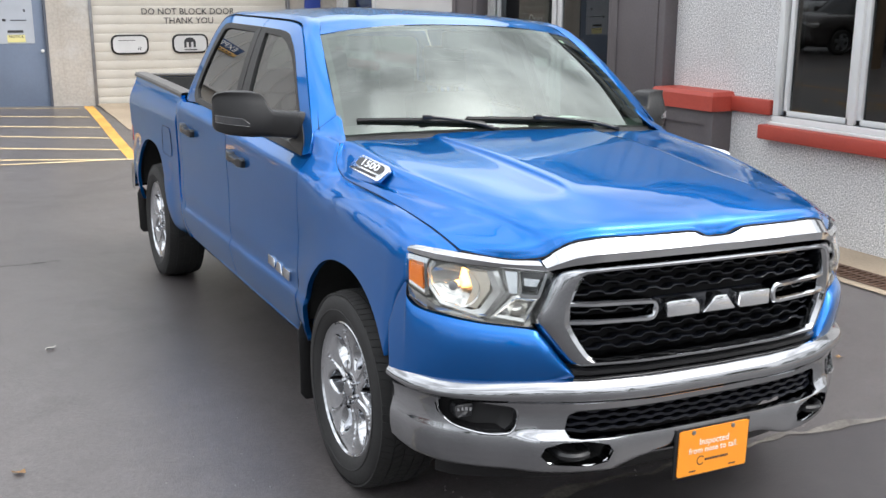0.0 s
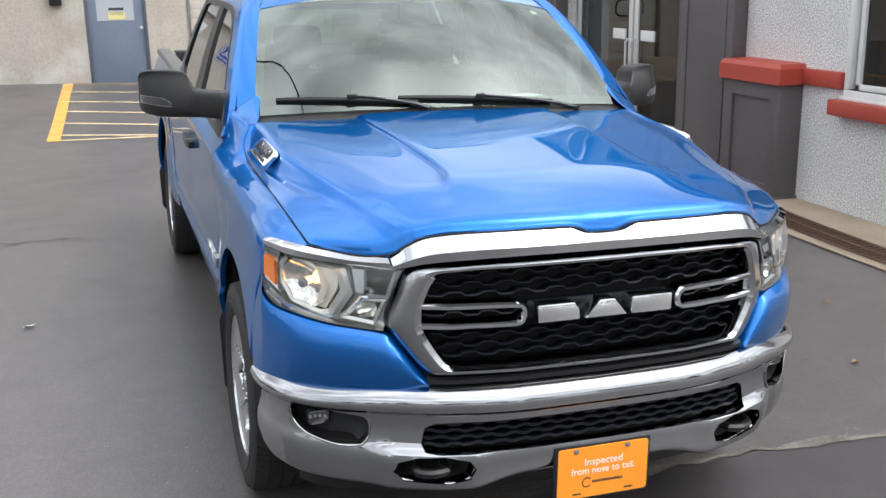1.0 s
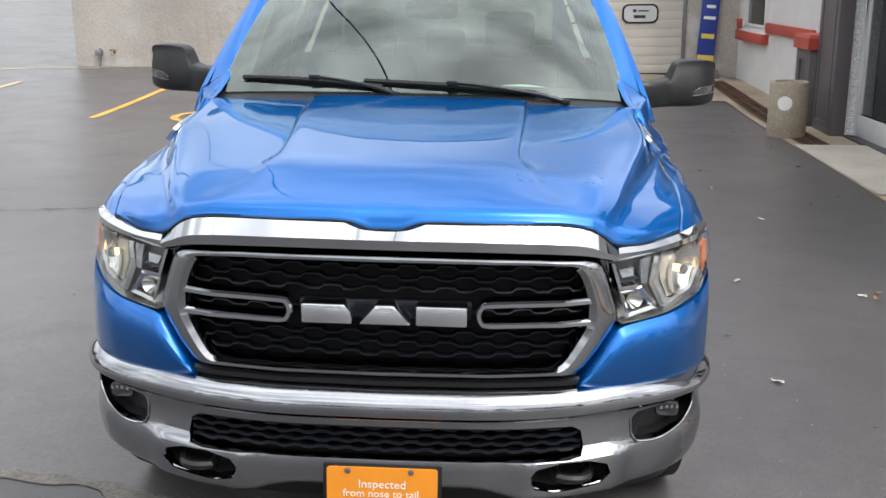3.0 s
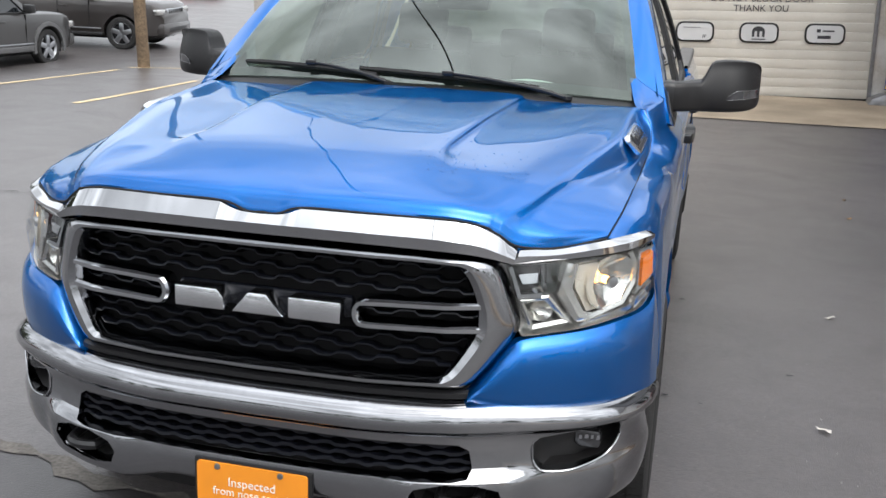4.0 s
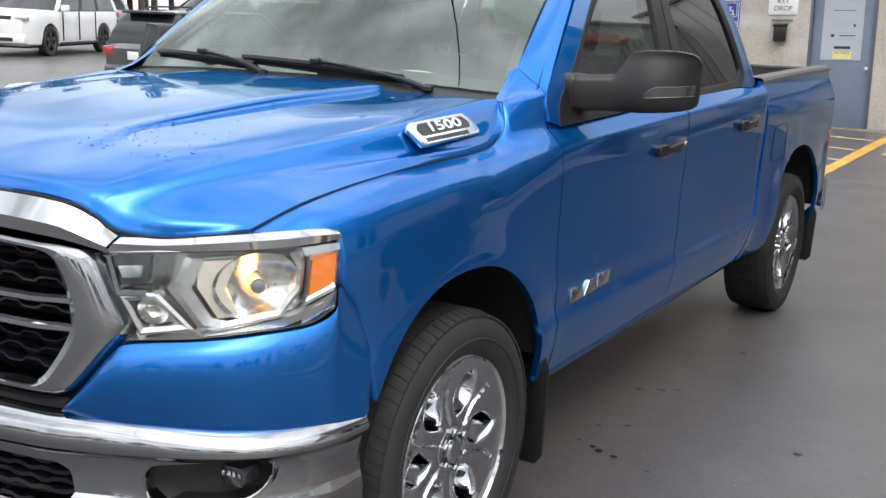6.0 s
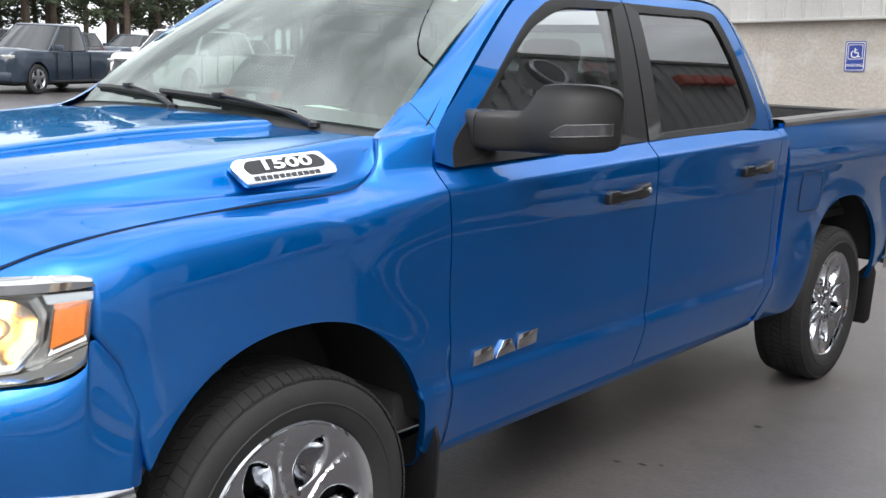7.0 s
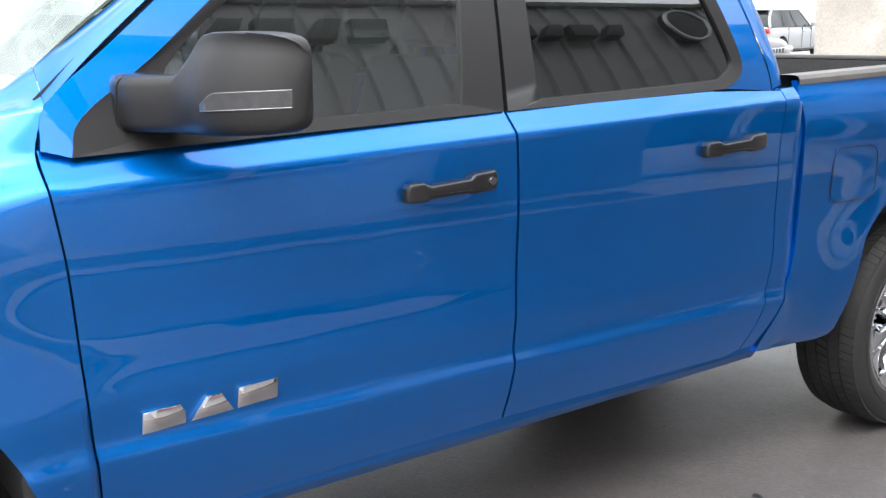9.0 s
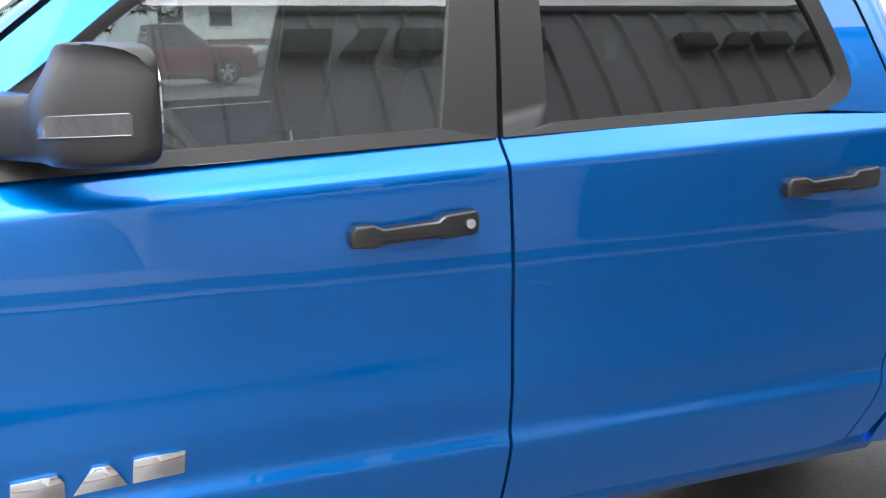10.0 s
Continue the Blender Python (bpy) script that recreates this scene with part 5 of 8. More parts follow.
def bumper_shell():
    bm = bmesh.new()
    right = segs(PLAN, 6)
    plan = [np.array((-p[0], p[1])) for p in right[:0:-1]] + [np.array(p) for p in right]
    rings = []
    for i, p in enumerate(plan):
        d = plan[min(i + 1, len(plan) - 1)] - plan[max(i - 1, 0)]
        d = d / np.linalg.norm(d)
        n_ = np.array((-d[1], d[0]))
        ax = abs(p[0])
        sec = segs(SECTION, 3)
        ring = []
        boss = smooth(0.34, 0.44, ax) * smooth(0.76, 0.66, ax)
        for off, z in sec:
            off -= 0.020 * boss * smooth(0.530, 0.495, z)
            drop = 0.032 * smooth(0.62, 1.02, ax)
            z2 = z - drop * smooth(0.58, 0.71, z) - 0.034 * smooth(0.25, 0.42, ax) * smooth(0.50, 0.42, z)
            q = p + n_ * off
            ring.append((q[0], q[1], z2))
        for off, z in sec[::-1]:
            off2 = max(off + 0.028, 0.03) if 0.42 < z < 0.69 else off + 0.004
            q = p + n_ * (off2 + 0.010)
            drop = 0.032 * smooth(0.62, 1.02, ax)
            z2 = z - drop * smooth(0.58, 0.71, z) - 0.034 * smooth(0.25, 0.42, ax) * smooth(0.50, 0.42, z)
            ring.append((q[0], q[1], lerp(z2, 0.55, 0.03)))
        rings.append(ring)
    v = skin(bm, rings, close_u=True)
    bm.faces.new(v[0][::-1])
    bm.faces.new(v[-1])
    return bm


def hook_hole(s):
    return [(s * x, z) for x, z in ((0.425, 0.455), (0.445, 0.482), (0.52, 0.497), (0.60, 0.494), (0.655, 0.476), (0.668, 0.444), (0.635, 0.412), (0.50, 0.402), (0.44, 0.418))]


def fog_hole(s):
    return [(s * x, z) for x, z in ((0.728, 0.545), (0.727, 0.590), (0.745, 0.610), (0.84, 0.620), (0.908, 0.626), (0.934, 0.620), (0.941, 0.600), (0.936, 0.566), (0.918, 0.538), (0.888, 0.520), (0.82, 0.509), (0.750, 0.516))]


MOUTH = [(-0.575, 0.508), (-0.535, 0.502), (0.535, 0.502), (0.575, 0.508), (0.582, 0.530), (0.572, 0.580), (0.545, 0.598), (0.3, 0.604), (-0.3, 0.604), (-0.545, 0.598), (-0.572, 0.580), (-0.582, 0.530)]
cutters = [prism(bmesh.new(), MOUTH, -1.3, -0.85)]
for s in (1, -1):
    cutters.append(prism(bmesh.new(), hook_hole(s), -1.3, -0.80))
    cutters.append(prism(bmesh.new(), fog_hole(s), -1.3, -0.55))
bumper = part("front_bumper", cut(bumper_shell(), cutters), CHROME_SOFT, truck, "polished chrome front bumper", sharp=26)
# the lower mesh
bm = bmesh.new()
skin(bm, [[(x, front_y(x) + 0.065, z) for x in np.linspace(-0.62, 0.62, 24)] for z in (0.49, 0.62)])
part("mesh_backing", bm, SEAM, bumper)
for zc in (0.520, 0.543, 0.566, 0.589):
    bm = bmesh.new()
    rows = [[], [], [], []]
    for k in range(85):
        x = lerp(-0.575, 0.575, k / 84)
        ph = (x / 0.075 + (0.5 if round(zc * 1000) % 2 else 0)) % 1
        z = zc + 0.006 * (smooth(0.30, 0.42, ph) - smooth(0.80, 0.92, ph)) - 0.003
        for r, (dy, dz) in zip(rows, ((0.06, 0.005), (0.004, 0.006), (0.004, -0.004), (0.06, -0.010))):
            r.append((x, front_y(x) + dy - 0.012, z + dz))
    skin(bm, rows)
    part("mesh_bar", bm, MESH_BLACK, bumper)
for s in (1, -1):
    # fog lamp pocket and lamp
    bm = bmesh.new()
    rim_ = [(p[0], p[1]) for p in fog_hole(s)]
    cx, cz = sum(p[0] for p in rim_) / len(rim_), sum(p[1] for p in rim_) / len(rim_)
    rows = []
    for k, d in ((1.05, 0.030), (1.0, 0.045), (0.85, 0.085)):
        rows.append([(cx + (p[0] - cx) * k, float(np.interp(abs(p[0]), [q[0] for q in PLAN], [q[1] for q in PLAN])) + d, cz + (p[1] - cz) * k) for p in rim_])
    v = skin(bm, rows, close_u=True)
    bm.faces.new(v[-1])
    pocket = part("fog_pocket", bm, BLACK, bumper)
    lamp_ = prism(bmesh.new(), [(s * px, pz) for px, pz in rounded(0.822, 0.543, 0.892, 0.592, 0.014)], -0.752, -0.690, "y", 0.004)
    part("fog_lamp", lamp_, SMOKED, pocket, "small oblong fog lamp with dark lens")
    facets = bmesh.new()
    for fx, fz, fw in ((0.832, 0.566, 0.011), (0.848, 0.570, 0.012), (0.865, 0.571, 0.009), (0.880, 0.570, 0.010)):
        prism(facets, [(s * fx, fz), (s * (fx + fw), fz + 0.002), (s * (fx + fw * 0.9), fz + 0.013), (s * (fx + fw * 0.2), fz + 0.012)], -0.757, -0.748)
    part("fog_facets", facets, CHROME, pocket, "bright lens facets")
    for outline, name in ((fog_hole(s), "pocket_lip"), (hook_hole(s), "pocket_lip")):
        lip = bmesh.new()
        ring = [(p[0], float(np.interp(abs(p[0]), [q[0] for q in PLAN], [q[1] for q in PLAN])) + float(np.interp(p[1], (0.43, 0.495, 0.53, 0.63), (0.000, -0.010, 0.017, 0.017))), p[1]) for p in outline]
        tube(lip, spline(ring + ring[:1], 40), 0.0038, 6, False)
        part(name, lip, CHROME_SOFT, bumper)
    # tow hook in its recess
    bm = bmesh.new()
    rows = []
    rim_ = hook_hole(s)
    cx, cz = sum(p[0] for p in rim_) / len(rim_), sum(p[1] for p in rim_) / len(rim_)
    for k, d in ((1.04, 0.025), (1.0, 0.04), (0.9, 0.10)):
        rows.append([(cx + (p[0] - cx) * k, float(np.interp(abs(p[0]), [q[0] for q in PLAN], [q[1] for q in PLAN])) + d, cz + (p[1] - cz) * k) for p in rim_])
    v = skin(bm, rows, close_u=True)
    bm.faces.new(v[-1])
    pocket = part("hook_recess", bm, LINER, bumper)
    hook = bmesh.new()
    tube(hook, spline([(s * 0.60, -0.86, 0.452), (s * 0.60, -0.965, 0.446), (s * 0.575, -0.995, 0.444), (s * 0.535, -1.000, 0.444), (s * 0.505, -0.985, 0.446), (s * 0.50, -0.92, 0.450)], 16), 0.015, 8)
    part("tow_hook", hook, BLACK_SMOOTH, pocket)
bm = bmesh.new()
loft(bm, [[(s * 0.90, -0.62, z), (s * 0.82, -0.74 + d, z), (s * 0.5, -0.88 + d, z), (0, -0.92 + d, z), (-s * 0.5, -0.88 + d, z), (-s * 0.82, -0.74 + d, z), (-s * 0.90, -0.62, z)] for z, d in ((0.44, -0.02), (0.36, 0.0), (0.30, 0.03))], 40, 2)
part("air_dam", bm, BLACK, truck)
# card on the front plate bracket
plate = part("plate_bracket", box((-0.170, -1.050, 0.300), (0.174, -1.036, 0.492), 0.006), BLACK_SMOOTH, bumper)
card = part("plate_card", prism(bmesh.new(), rounded(-0.158, 0.310, 0.162, 0.484, 0.010), -1.056, -1.0505), ORANGE, plate, "orange inspection card with white lettering")
for k, (text, z, size) in enumerate((("Inspected", 0.432, 0.036), ("from nose to tail.", 0.402, 0.0325))):
    words(text, size, WHITE_INK, pose(0.002, -1.0565, z, 90, 0, 0), plate, "card_lettering", 0.0006)
bm = bmesh.new()
for k in range(14):
    block(bm, (-0.035 + 0.0078 * k, -1.0572, 0.358), (-0.0295 + 0.0078 * k, -1.056, 0.366))
part("small_print", bm, DARK_INK, plate)
bm = bmesh.new()
ring_pts = [(-0.055 + 0.014 * math.cos(a), 0.362 + 0.014 * math.sin(a)) for a in np.linspace(0.7, 5.6, 16)]
skin(bm, [[(cx + k * math.cos(a), -1.0568, cz + k * math.sin(a)) for (cx, cz), a in zip(ring_pts, np.linspace(0.7, 5.6, 16))] for k in (0.0, 0.004)])
part("print_ring", bm, DARK_INK, plate)
for x in (-0.097, 0.085):
    part("screw", lathe(bmesh.new(), [(-1.0565, 0.009), (-1.060, 0.008), (-1.062, 0.0)], 14, "y", (x, 0, 0.474)), STEEL, plate)
bm = bmesh.new()
for x in (-0.105, 0.08):
    block(bm, (x, -1.0575, 0.322), (x + 0.03, -1.056, 0.327))
part("slot", bm, DARK_INK, plate)

# cabin
dash = bmesh.new()
loft(dash, [[(-0.80, y, z), (-0.4, y + dy, z + 0.01), (0, y + dy, z + 0.01), (0.4, y + dy, z + 0.01), (0.80, y, z)] for y, z, dy in ((0.50, 1.36, -0.05), (0.80, 1.355, 0.0), (1.02, 1.33, 0.0), (1.08, 1.25, 0.0), (1.06, 0.95, 0.0))], 30, 2)
part("dashboard", dash, CABIN, truck)
wheel_ring = bmesh.new()
mw = pose(0.38, 1.16, 1.19, -62, 0, 0)
tube(wheel_ring, [mw @ Vector((0.185 * math.cos(a), 0.185 * math.sin(a), 0)) for a in np.linspace(0, 2 * math.pi, 33)], 0.016, 8, False)
block(wheel_ring, (-0.17, -0.02, -0.02), (0.17, 0.03, 0.0), 0.008, mw)
block(wheel_ring, (-0.07, -0.10, -0.03), (0.07, 0.06, 0.01), 0.02, mw)
part("steering_wheel", wheel_ring, CABIN, truck)


def seat(bm, x0, x1, y, rest=True):
    block(bm, (x0, y - 0.30, 0.62), (x1, y + 0.25, 0.88), 0.05)
    back = pose((x0 + x1) / 2, y + 0.24, 0.86, -14, 0, 0)
    w = (x1 - x0) / 2
    block(bm, (-w, -0.07, -0.05), (w, 0.07, 0.60), 0.05, back)
    if rest:
        block(bm, (-0.13, -0.05, 0.63), (0.13, 0.05, 0.84), 0.04, back)
        block(bm, (-0.06, -0.01, 0.55), (-0.045, 0.01, 0.66), 0.0, back)
        block(bm, (0.045, -0.01, 0.55), (0.06, 0.01, 0.66), 0.0, back)
    return bm


for x in (-0.38, 0.38):
    part("front_seat", seat(bmesh.new(), x - 0.27, x + 0.27, 1.45), CLOTH, truck)
bench = seat(bmesh.new(), -0.70, 0.70, 2.40, False)
for x in (-0.42, 0.0, 0.42):
    block(bench, (x - 0.12, 2.60, 1.38), (x + 0.12, 2.69, 1.54), 0.03)
part("rear_bench", bench, CLOTH, truck)
paper = bmesh.new()
loft(paper, [[(0.20, 0.52, 1.392), (0.42, 0.51, 1.398), (0.66, 0.55, 1.380)], [(0.22, 0.62, 1.395), (0.42, 0.60, 1.420), (0.63, 0.64, 1.385)], [(0.24, 0.74, 1.372), (0.42, 0.75, 1.378), (0.60, 0.75, 1.372)]], 10, 4)
sheet = part("paper_sheet", paper, PAPER, None, "white paper sheet lying on the dashboard behind the windscreen")
tagged(sheet, category="paper")
sheet.matrix_basis = LEAN

# ---- ground ----
def yard_z(x, y):
    """Height of the yard over the plane on which the truck stands."""
    r = math.hypot(x, y - 1.8)
    low = 0.24 * math.exp(-((x + 12.8) / 2.6) ** 2 - ((y - 13.2) / 3.4) ** 2)
    return 0.017 * max(0.0, r - 4.0) + 0.10 * smooth(9.0, 14.0, y) * smooth(-9.0, -4.0, x) - low


def ground_z(x, y):
    return -0.0262 * min(max(x, -60.0), 5.0) + min(yard_z(x, y), 0.9)


def on_yard(x, y, lift=0.0):
    return (x, y, ground_z(x, y) + lift)


def asphalt_material():
    m = material("asphalt", (0.096, 0.087, 0.086), 0.45, spec=0.6, grain=0.08, grain_size=7, wear=0.22, wear_size=0.33, bump=0.22, bump_size=120)
    n, l = m.node_tree.nodes, m.node_tree.links
    b = n["Principled BSDF"]
    base = b.inputs["Base Color"].links[0].from_socket
    tc = n.new("ShaderNodeTexCoord")
    # stone chips
    vor, rng, mul = n.new("ShaderNodeTexVoronoi"), n.new("ShaderNodeMapRange"), n.new("ShaderNodeVectorMath")
    vor.inputs["Scale"].default_value = 85.0
    rng.inputs["To Min"].default_value, rng.inputs["To Max"].default_value = 0.84, 1.18
    mul.operation = "SCALE"
    sep = n.new("ShaderNodeSeparateColor")
    l.new(tc.outputs["Object"], vor.inputs["Vector"])
    l.new(vor.outputs["Color"], sep.inputs["Color"])
    l.new(sep.outputs["Red"], rng.inputs["Value"])
    l.new(base, mul.inputs[0])
    l.new(rng.outputs["Result"], mul.inputs["Scale"])
    # oil stains and old tyre marks
    st, sr, mul2 = n.new("ShaderNodeTexNoise"), n.new("ShaderNodeMapRange"), n.new("ShaderNodeVectorMath")
    st.inputs["Scale"].default_value, st.inputs["Detail"].default_value, st.inputs["Distortion"].default_value = 1.3, 8.0, 1.2
    sr.inputs["From Min"].default_value, sr.inputs["From Max"].default_value = 0.56, 0.72
    sr.inputs["To Min"].default_value, sr.inputs["To Max"].default_value = 1.0, 0.86
    mul2.operation = "SCALE"
    l.new(tc.outputs["Object"], st.inputs["Vector"])
    l.new(st.outputs["Fac"], sr.inputs["Value"])
    l.new(mul.outputs["Vector"], mul2.inputs[0])
    l.new(sr.outputs["Result"], mul2.inputs["Scale"])
    l.new(mul2.outputs["Vector"], b.inputs["Base Color"])
    # smoother, slightly damp patches
    rr = n.new("ShaderNodeMapRange")
    rr.inputs["From Min"].default_value, rr.inputs["From Max"].default_value = 0.35, 0.65
    rr.inputs["To Min"].default_value, rr.inputs["To Max"].default_value = 0.30, 0.35
    l.new(st.outputs["Fac"], rr.inputs["Value"])
    l.new(rr.outputs["Result"], b.inputs["Roughness"])
    return m


ASPHALT = asphalt_material()
CONCRETE = material("stained_concrete", (0.32, 0.255, 0.185), 0.8, grain=0.12, grain_size=50, wear=0.38, wear_size=0.8, bump=0.2, bump_size=60)


def weathered(m, pale, streak):
    """Adds pale patches of bare render and thin brown streaks that run down."""
    n, l = m.node_tree.nodes, m.node_tree.links
    b = n["Principled BSDF"]
    out = b.inputs["Base Color"].links[0].from_socket
    tc = n.new("ShaderNodeTexCoord")
    for size, squash, lo, hi, color, top in ((0.9, (1, 1, 1.3), 0.52, 0.66, pale, 0.75), (2.4, (1, 1, 0.10), 0.56, 0.74, streak, 0.5)):
        mp, t, r, mix = n.new("ShaderNodeMapping"), n.new("ShaderNodeTexNoise"), n.new("ShaderNodeMapRange"), n.new("ShaderNodeMix")
        mp.inputs["Scale"].default_value = squash
        t.inputs["Scale"].default_value, t.inputs["Detail"].default_value = size, 9.0
        t.inputs["Roughness"].default_value = 0.66
        r.inputs["From Min"].default_value, r.inputs["From Max"].default_value, r.inputs["To Max"].default_value = lo, hi, top
        mix.data_type = "RGBA"
        mix.inputs[7].default_value = (*color, 1)
        l.new(tc.outputs["Object"], mp.inputs["Vector"])
        l.new(mp.outputs["Vector"], t.inputs["Vector"])
        l.new(t.outputs["Fac"], r.inputs["Value"])
        l.new(r.outputs["Result"], mix.inputs["Factor"])
        l.new(out, mix.inputs[6])
        out = mix.outputs[2]
    l.new(out, b.inputs["Base Color"])
    return m


STUCCO_BACK = weathered(material("painted_block_wall", (0.43, 0.395, 0.35), 0.85, grain=0.10, grain_size=26, wear=0.15, wear_size=0.8, bump=0.8, bump_size=14), (0.56, 0.555, 0.54), (0.30, 0.24, 0.18))
PEBBLE = material("pebble_dash", (0.66, 0.65, 0.64), 0.9, grain=0.55, grain_size=75, wear=0.08, wear_size=1.2, bump=1.0, bump_size=75)
SIDING = material("ribbed_metal_siding", (0.50, 0.49, 0.47), 0.45, 0.25, grain=0.05, wear=0.10, wear_size=0.7)
FASCIA_GREY = material("grey_metal_fascia", (0.30, 0.30, 0.305), 0.5, 0.2, grain=0.05, wear=0.10, wear_size=0.7)
CHARCOAL = material("charcoal_paint", (0.105, 0.092, 0.096), 0.55, grain=0.06, wear=0.12, wear_size=1.5, bump=0.06, bump_size=90)
RED_TRIM = material("red_painted_trim", (0.42, 0.060, 0.040), 0.5, grain=0.05, wear=0.12, wear_size=2.0, bump=0.05)
WHITE_FRAME = material("white_window_frame", (0.72, 0.72, 0.71), 0.45, wear=0.06, wear_size=4)
ALU = material("anodised_aluminium", (0.70, 0.70, 0.70), 0.38, 0.35, wear=0.06, wear_size=4)
DOOR_BLUE = material("grey_blue_door_paint", (0.165, 0.205, 0.285), 0.5, grain=0.03, wear=0.10, wear_size=1.2)
GARAGE = material("cream_sectional_door", (0.60, 0.565, 0.50), 0.5, grain=0.03, wear=0.10, wear_size=1.2, per_object=0.03)
YELLOW = material("worn_yellow_line", (0.62, 0.33, 0.07), 0.7, grain=0.15, grain_size=40, wear=0.2, wear_size=3)
CREAM = material("worn_cream_line", (0.60, 0.47, 0.28), 0.7, grain=0.18, grain_size=40, wear=0.25, wear_size=3)
SIGN_BLUE = material("blue_sign", (0.02, 0.05, 0.28), 0.4, wear=0.05)
RUST = material("rusty_iron", (0.10, 0.055, 0.035), 0.8, 0.3, grain=0.3, grain_size=60, wear=0.4, wear_size=4, bump=0.3)
# near-black colour puts the dimness indoors into the room surfaces
ROOM_DARK = material("darkened_room", (0.05, 0.05, 0.055), 0.8, wear=0.3, wear_size=1)
SHOP_GLASS = glass("shop_window_glass", (0.25, 0.27, 0.28), 1.0, 1.5)
WOOD_POLE = material("weathered_pole", (0.15, 0.105, 0.065), 0.85, grain=0.3, grain_size=25, wear=0.25, wear_size=3, bump=0.4, bump_size=40)
AGGREGATE = material("exposed_aggregate", (0.36, 0.30, 0.23), 0.85, grain=0.5, grain_size=90, bump=0.8, bump_size=90)

bm = bmesh.new()
xs = sorted({*np.linspace(-14, 8, 45).round(3), -400.0, -120.0, -60.0, -40.0, -30.0, -22.0, -18.0, 14.0, 40.0, 120.0, 400.0})
ys = sorted({*np.linspace(-8, 18, 53).round(3), -400.0, -120.0, -40.0, -25.0, -16.0, -12.0, 22.0, 30.0, 45.0, 70.0, 130.0, 400.0})
skin(bm, [[on_yard(x, y) for x in xs] for y in ys])
tagged(part("ground", bm, ASPHALT), "dark grey worn asphalt yard", "ground", kind="structure")


def painted_line(name, pts, width, mat, label):
    """A painted stripe that follows the yard."""
    bm = bmesh.new()
    p = even([np.array(q) for q in pts], 14)
    rows = []
    for i, q in enumerate(p):
        d = p[min(i + 1, 13)] - p[max(i - 1, 0)]
        n_ = np.array((-d[1], d[0])) / np.linalg.norm(d) * width / 2
        rows.append([on_yard(q[0] + n_[0], q[1] + n_[1], 0.006), on_yard(q[0] - n_[0], q[1] - n_[1], 0.006)])
    skin(bm, rows)
    return tagged(part(name, bm, mat), label, "line", "painted lines", "structure")


BACK = 14.3
painted_line("painted_line", [(0.06, 14.15), (-0.14, 9.15)], 0.15, YELLOW, "yellow border line of the hatched aisle")
painted_line("painted_line", [(-1.80, 14.2), (-1.93, 9.0)], 0.15, YELLOW, "yellow border line of the hatched aisle")
for a, b in ((14.05, 13.9), (13.05, 12.8), (12.05, 11.75), (11.2, 10.8), (10.25, 9.85), (9.35, 9.1), (8.95, 9.15)):
    painted_line("painted_line", [(-1.86, a + 0.1), (-0.12, b)], 0.075, CREAM, "thin cream hatching line on asphalt")
painted_line("painted_line", [(-4.50, 14.1), (-4.66, 8.75)], 0.10, YELLOW, "yellow parking bay line")
painted_line("painted_line", [(-9.25, 8.2), (-9.2, 13.1)], 0.10, CREAM, "pale parking bay line")
painted_line("painted_line", [(-7.05, 8.6), (-7.0, 11.9)], 0.10, CREAM, "pale parking bay line")
painted_line("painted_line", [(-9.3, 13.6), (-5.5, 14.2)], 0.10, CREAM, "pale parking bay line")
# wheelchair symbol painted on the bay
bm = bmesh.new()


def flat_stroke(pts, width):
    p = [np.array(q, float) for q in pts]
    rows = []
    for i, q in enumerate(p):
        d = p[min(i + 1, len(p) - 1)] - p[max(i - 1, 0)]
        n_ = np.array((-d[1], d[0])) / np.linalg.norm(d) * width / 2
        rows.append([on_yard(q[0] + n_[0], q[1] + n_[1], 0.006), on_yard(q[0] - n_[0], q[1] - n_[1], 0.006)])
    skin(bm, rows)


cx, cy = -3.28, 9.15
flat_stroke([(cx - 0.10 + 0.33 * math.cos(a), cy - 0.05 + 0.40 * math.sin(a)) for a in np.linspace(2.0, 6.0, 18)], 0.10)
flat_stroke([(cx - 0.05, cy + 0.62), (cx - 0.02, cy + 0.15), (cx + 0.25, cy + 0.10), (cx + 0.36, cy - 0.30), (cx + 0.50, cy - 0.26)], 0.11)
flat_stroke([(cx - 0.03, cy + 0.38), (cx + 0.20, cy + 0.34)], 0.08)
flat_stroke([(cx - 0.10, cy + 0.80), (cx + 0.02, cy + 0.80)], 0.16)
tagged(part("wheelchair_marking", bm, YELLOW), "yellow wheelchair symbol painted on asphalt", "marking", kind="structure")


# ---- back wall with door and garage door ----
BASE = 0.20


def slab_wall(name, lo, hi, mat, label, holes=(), axis="y", bevel=0.0):
    """A wall between two corners, with openings cut right through."""
    bm = box(lo, hi, bevel)
    if holes:
        cs = []
        for a, b in holes:
            c = bmesh.new()
            block(c, a, b)
            cs.append(c)
        bm = cut(bm, cs)
    return tagged(part(name, bm, mat), label, "wall", kind="structure")


slab_wall("wall_north", (-7.05, BACK, -0.3), (4.75, BACK + 0.3, 2.56), STUCCO_BACK, "rough cream painted masonry wall",
          [((-1.44, BACK - 1, BASE), (-0.46, BACK + 1, 2.33)), ((0.24, BACK - 1, BASE - 0.02), (3.62, BACK + 1, 2.70))])


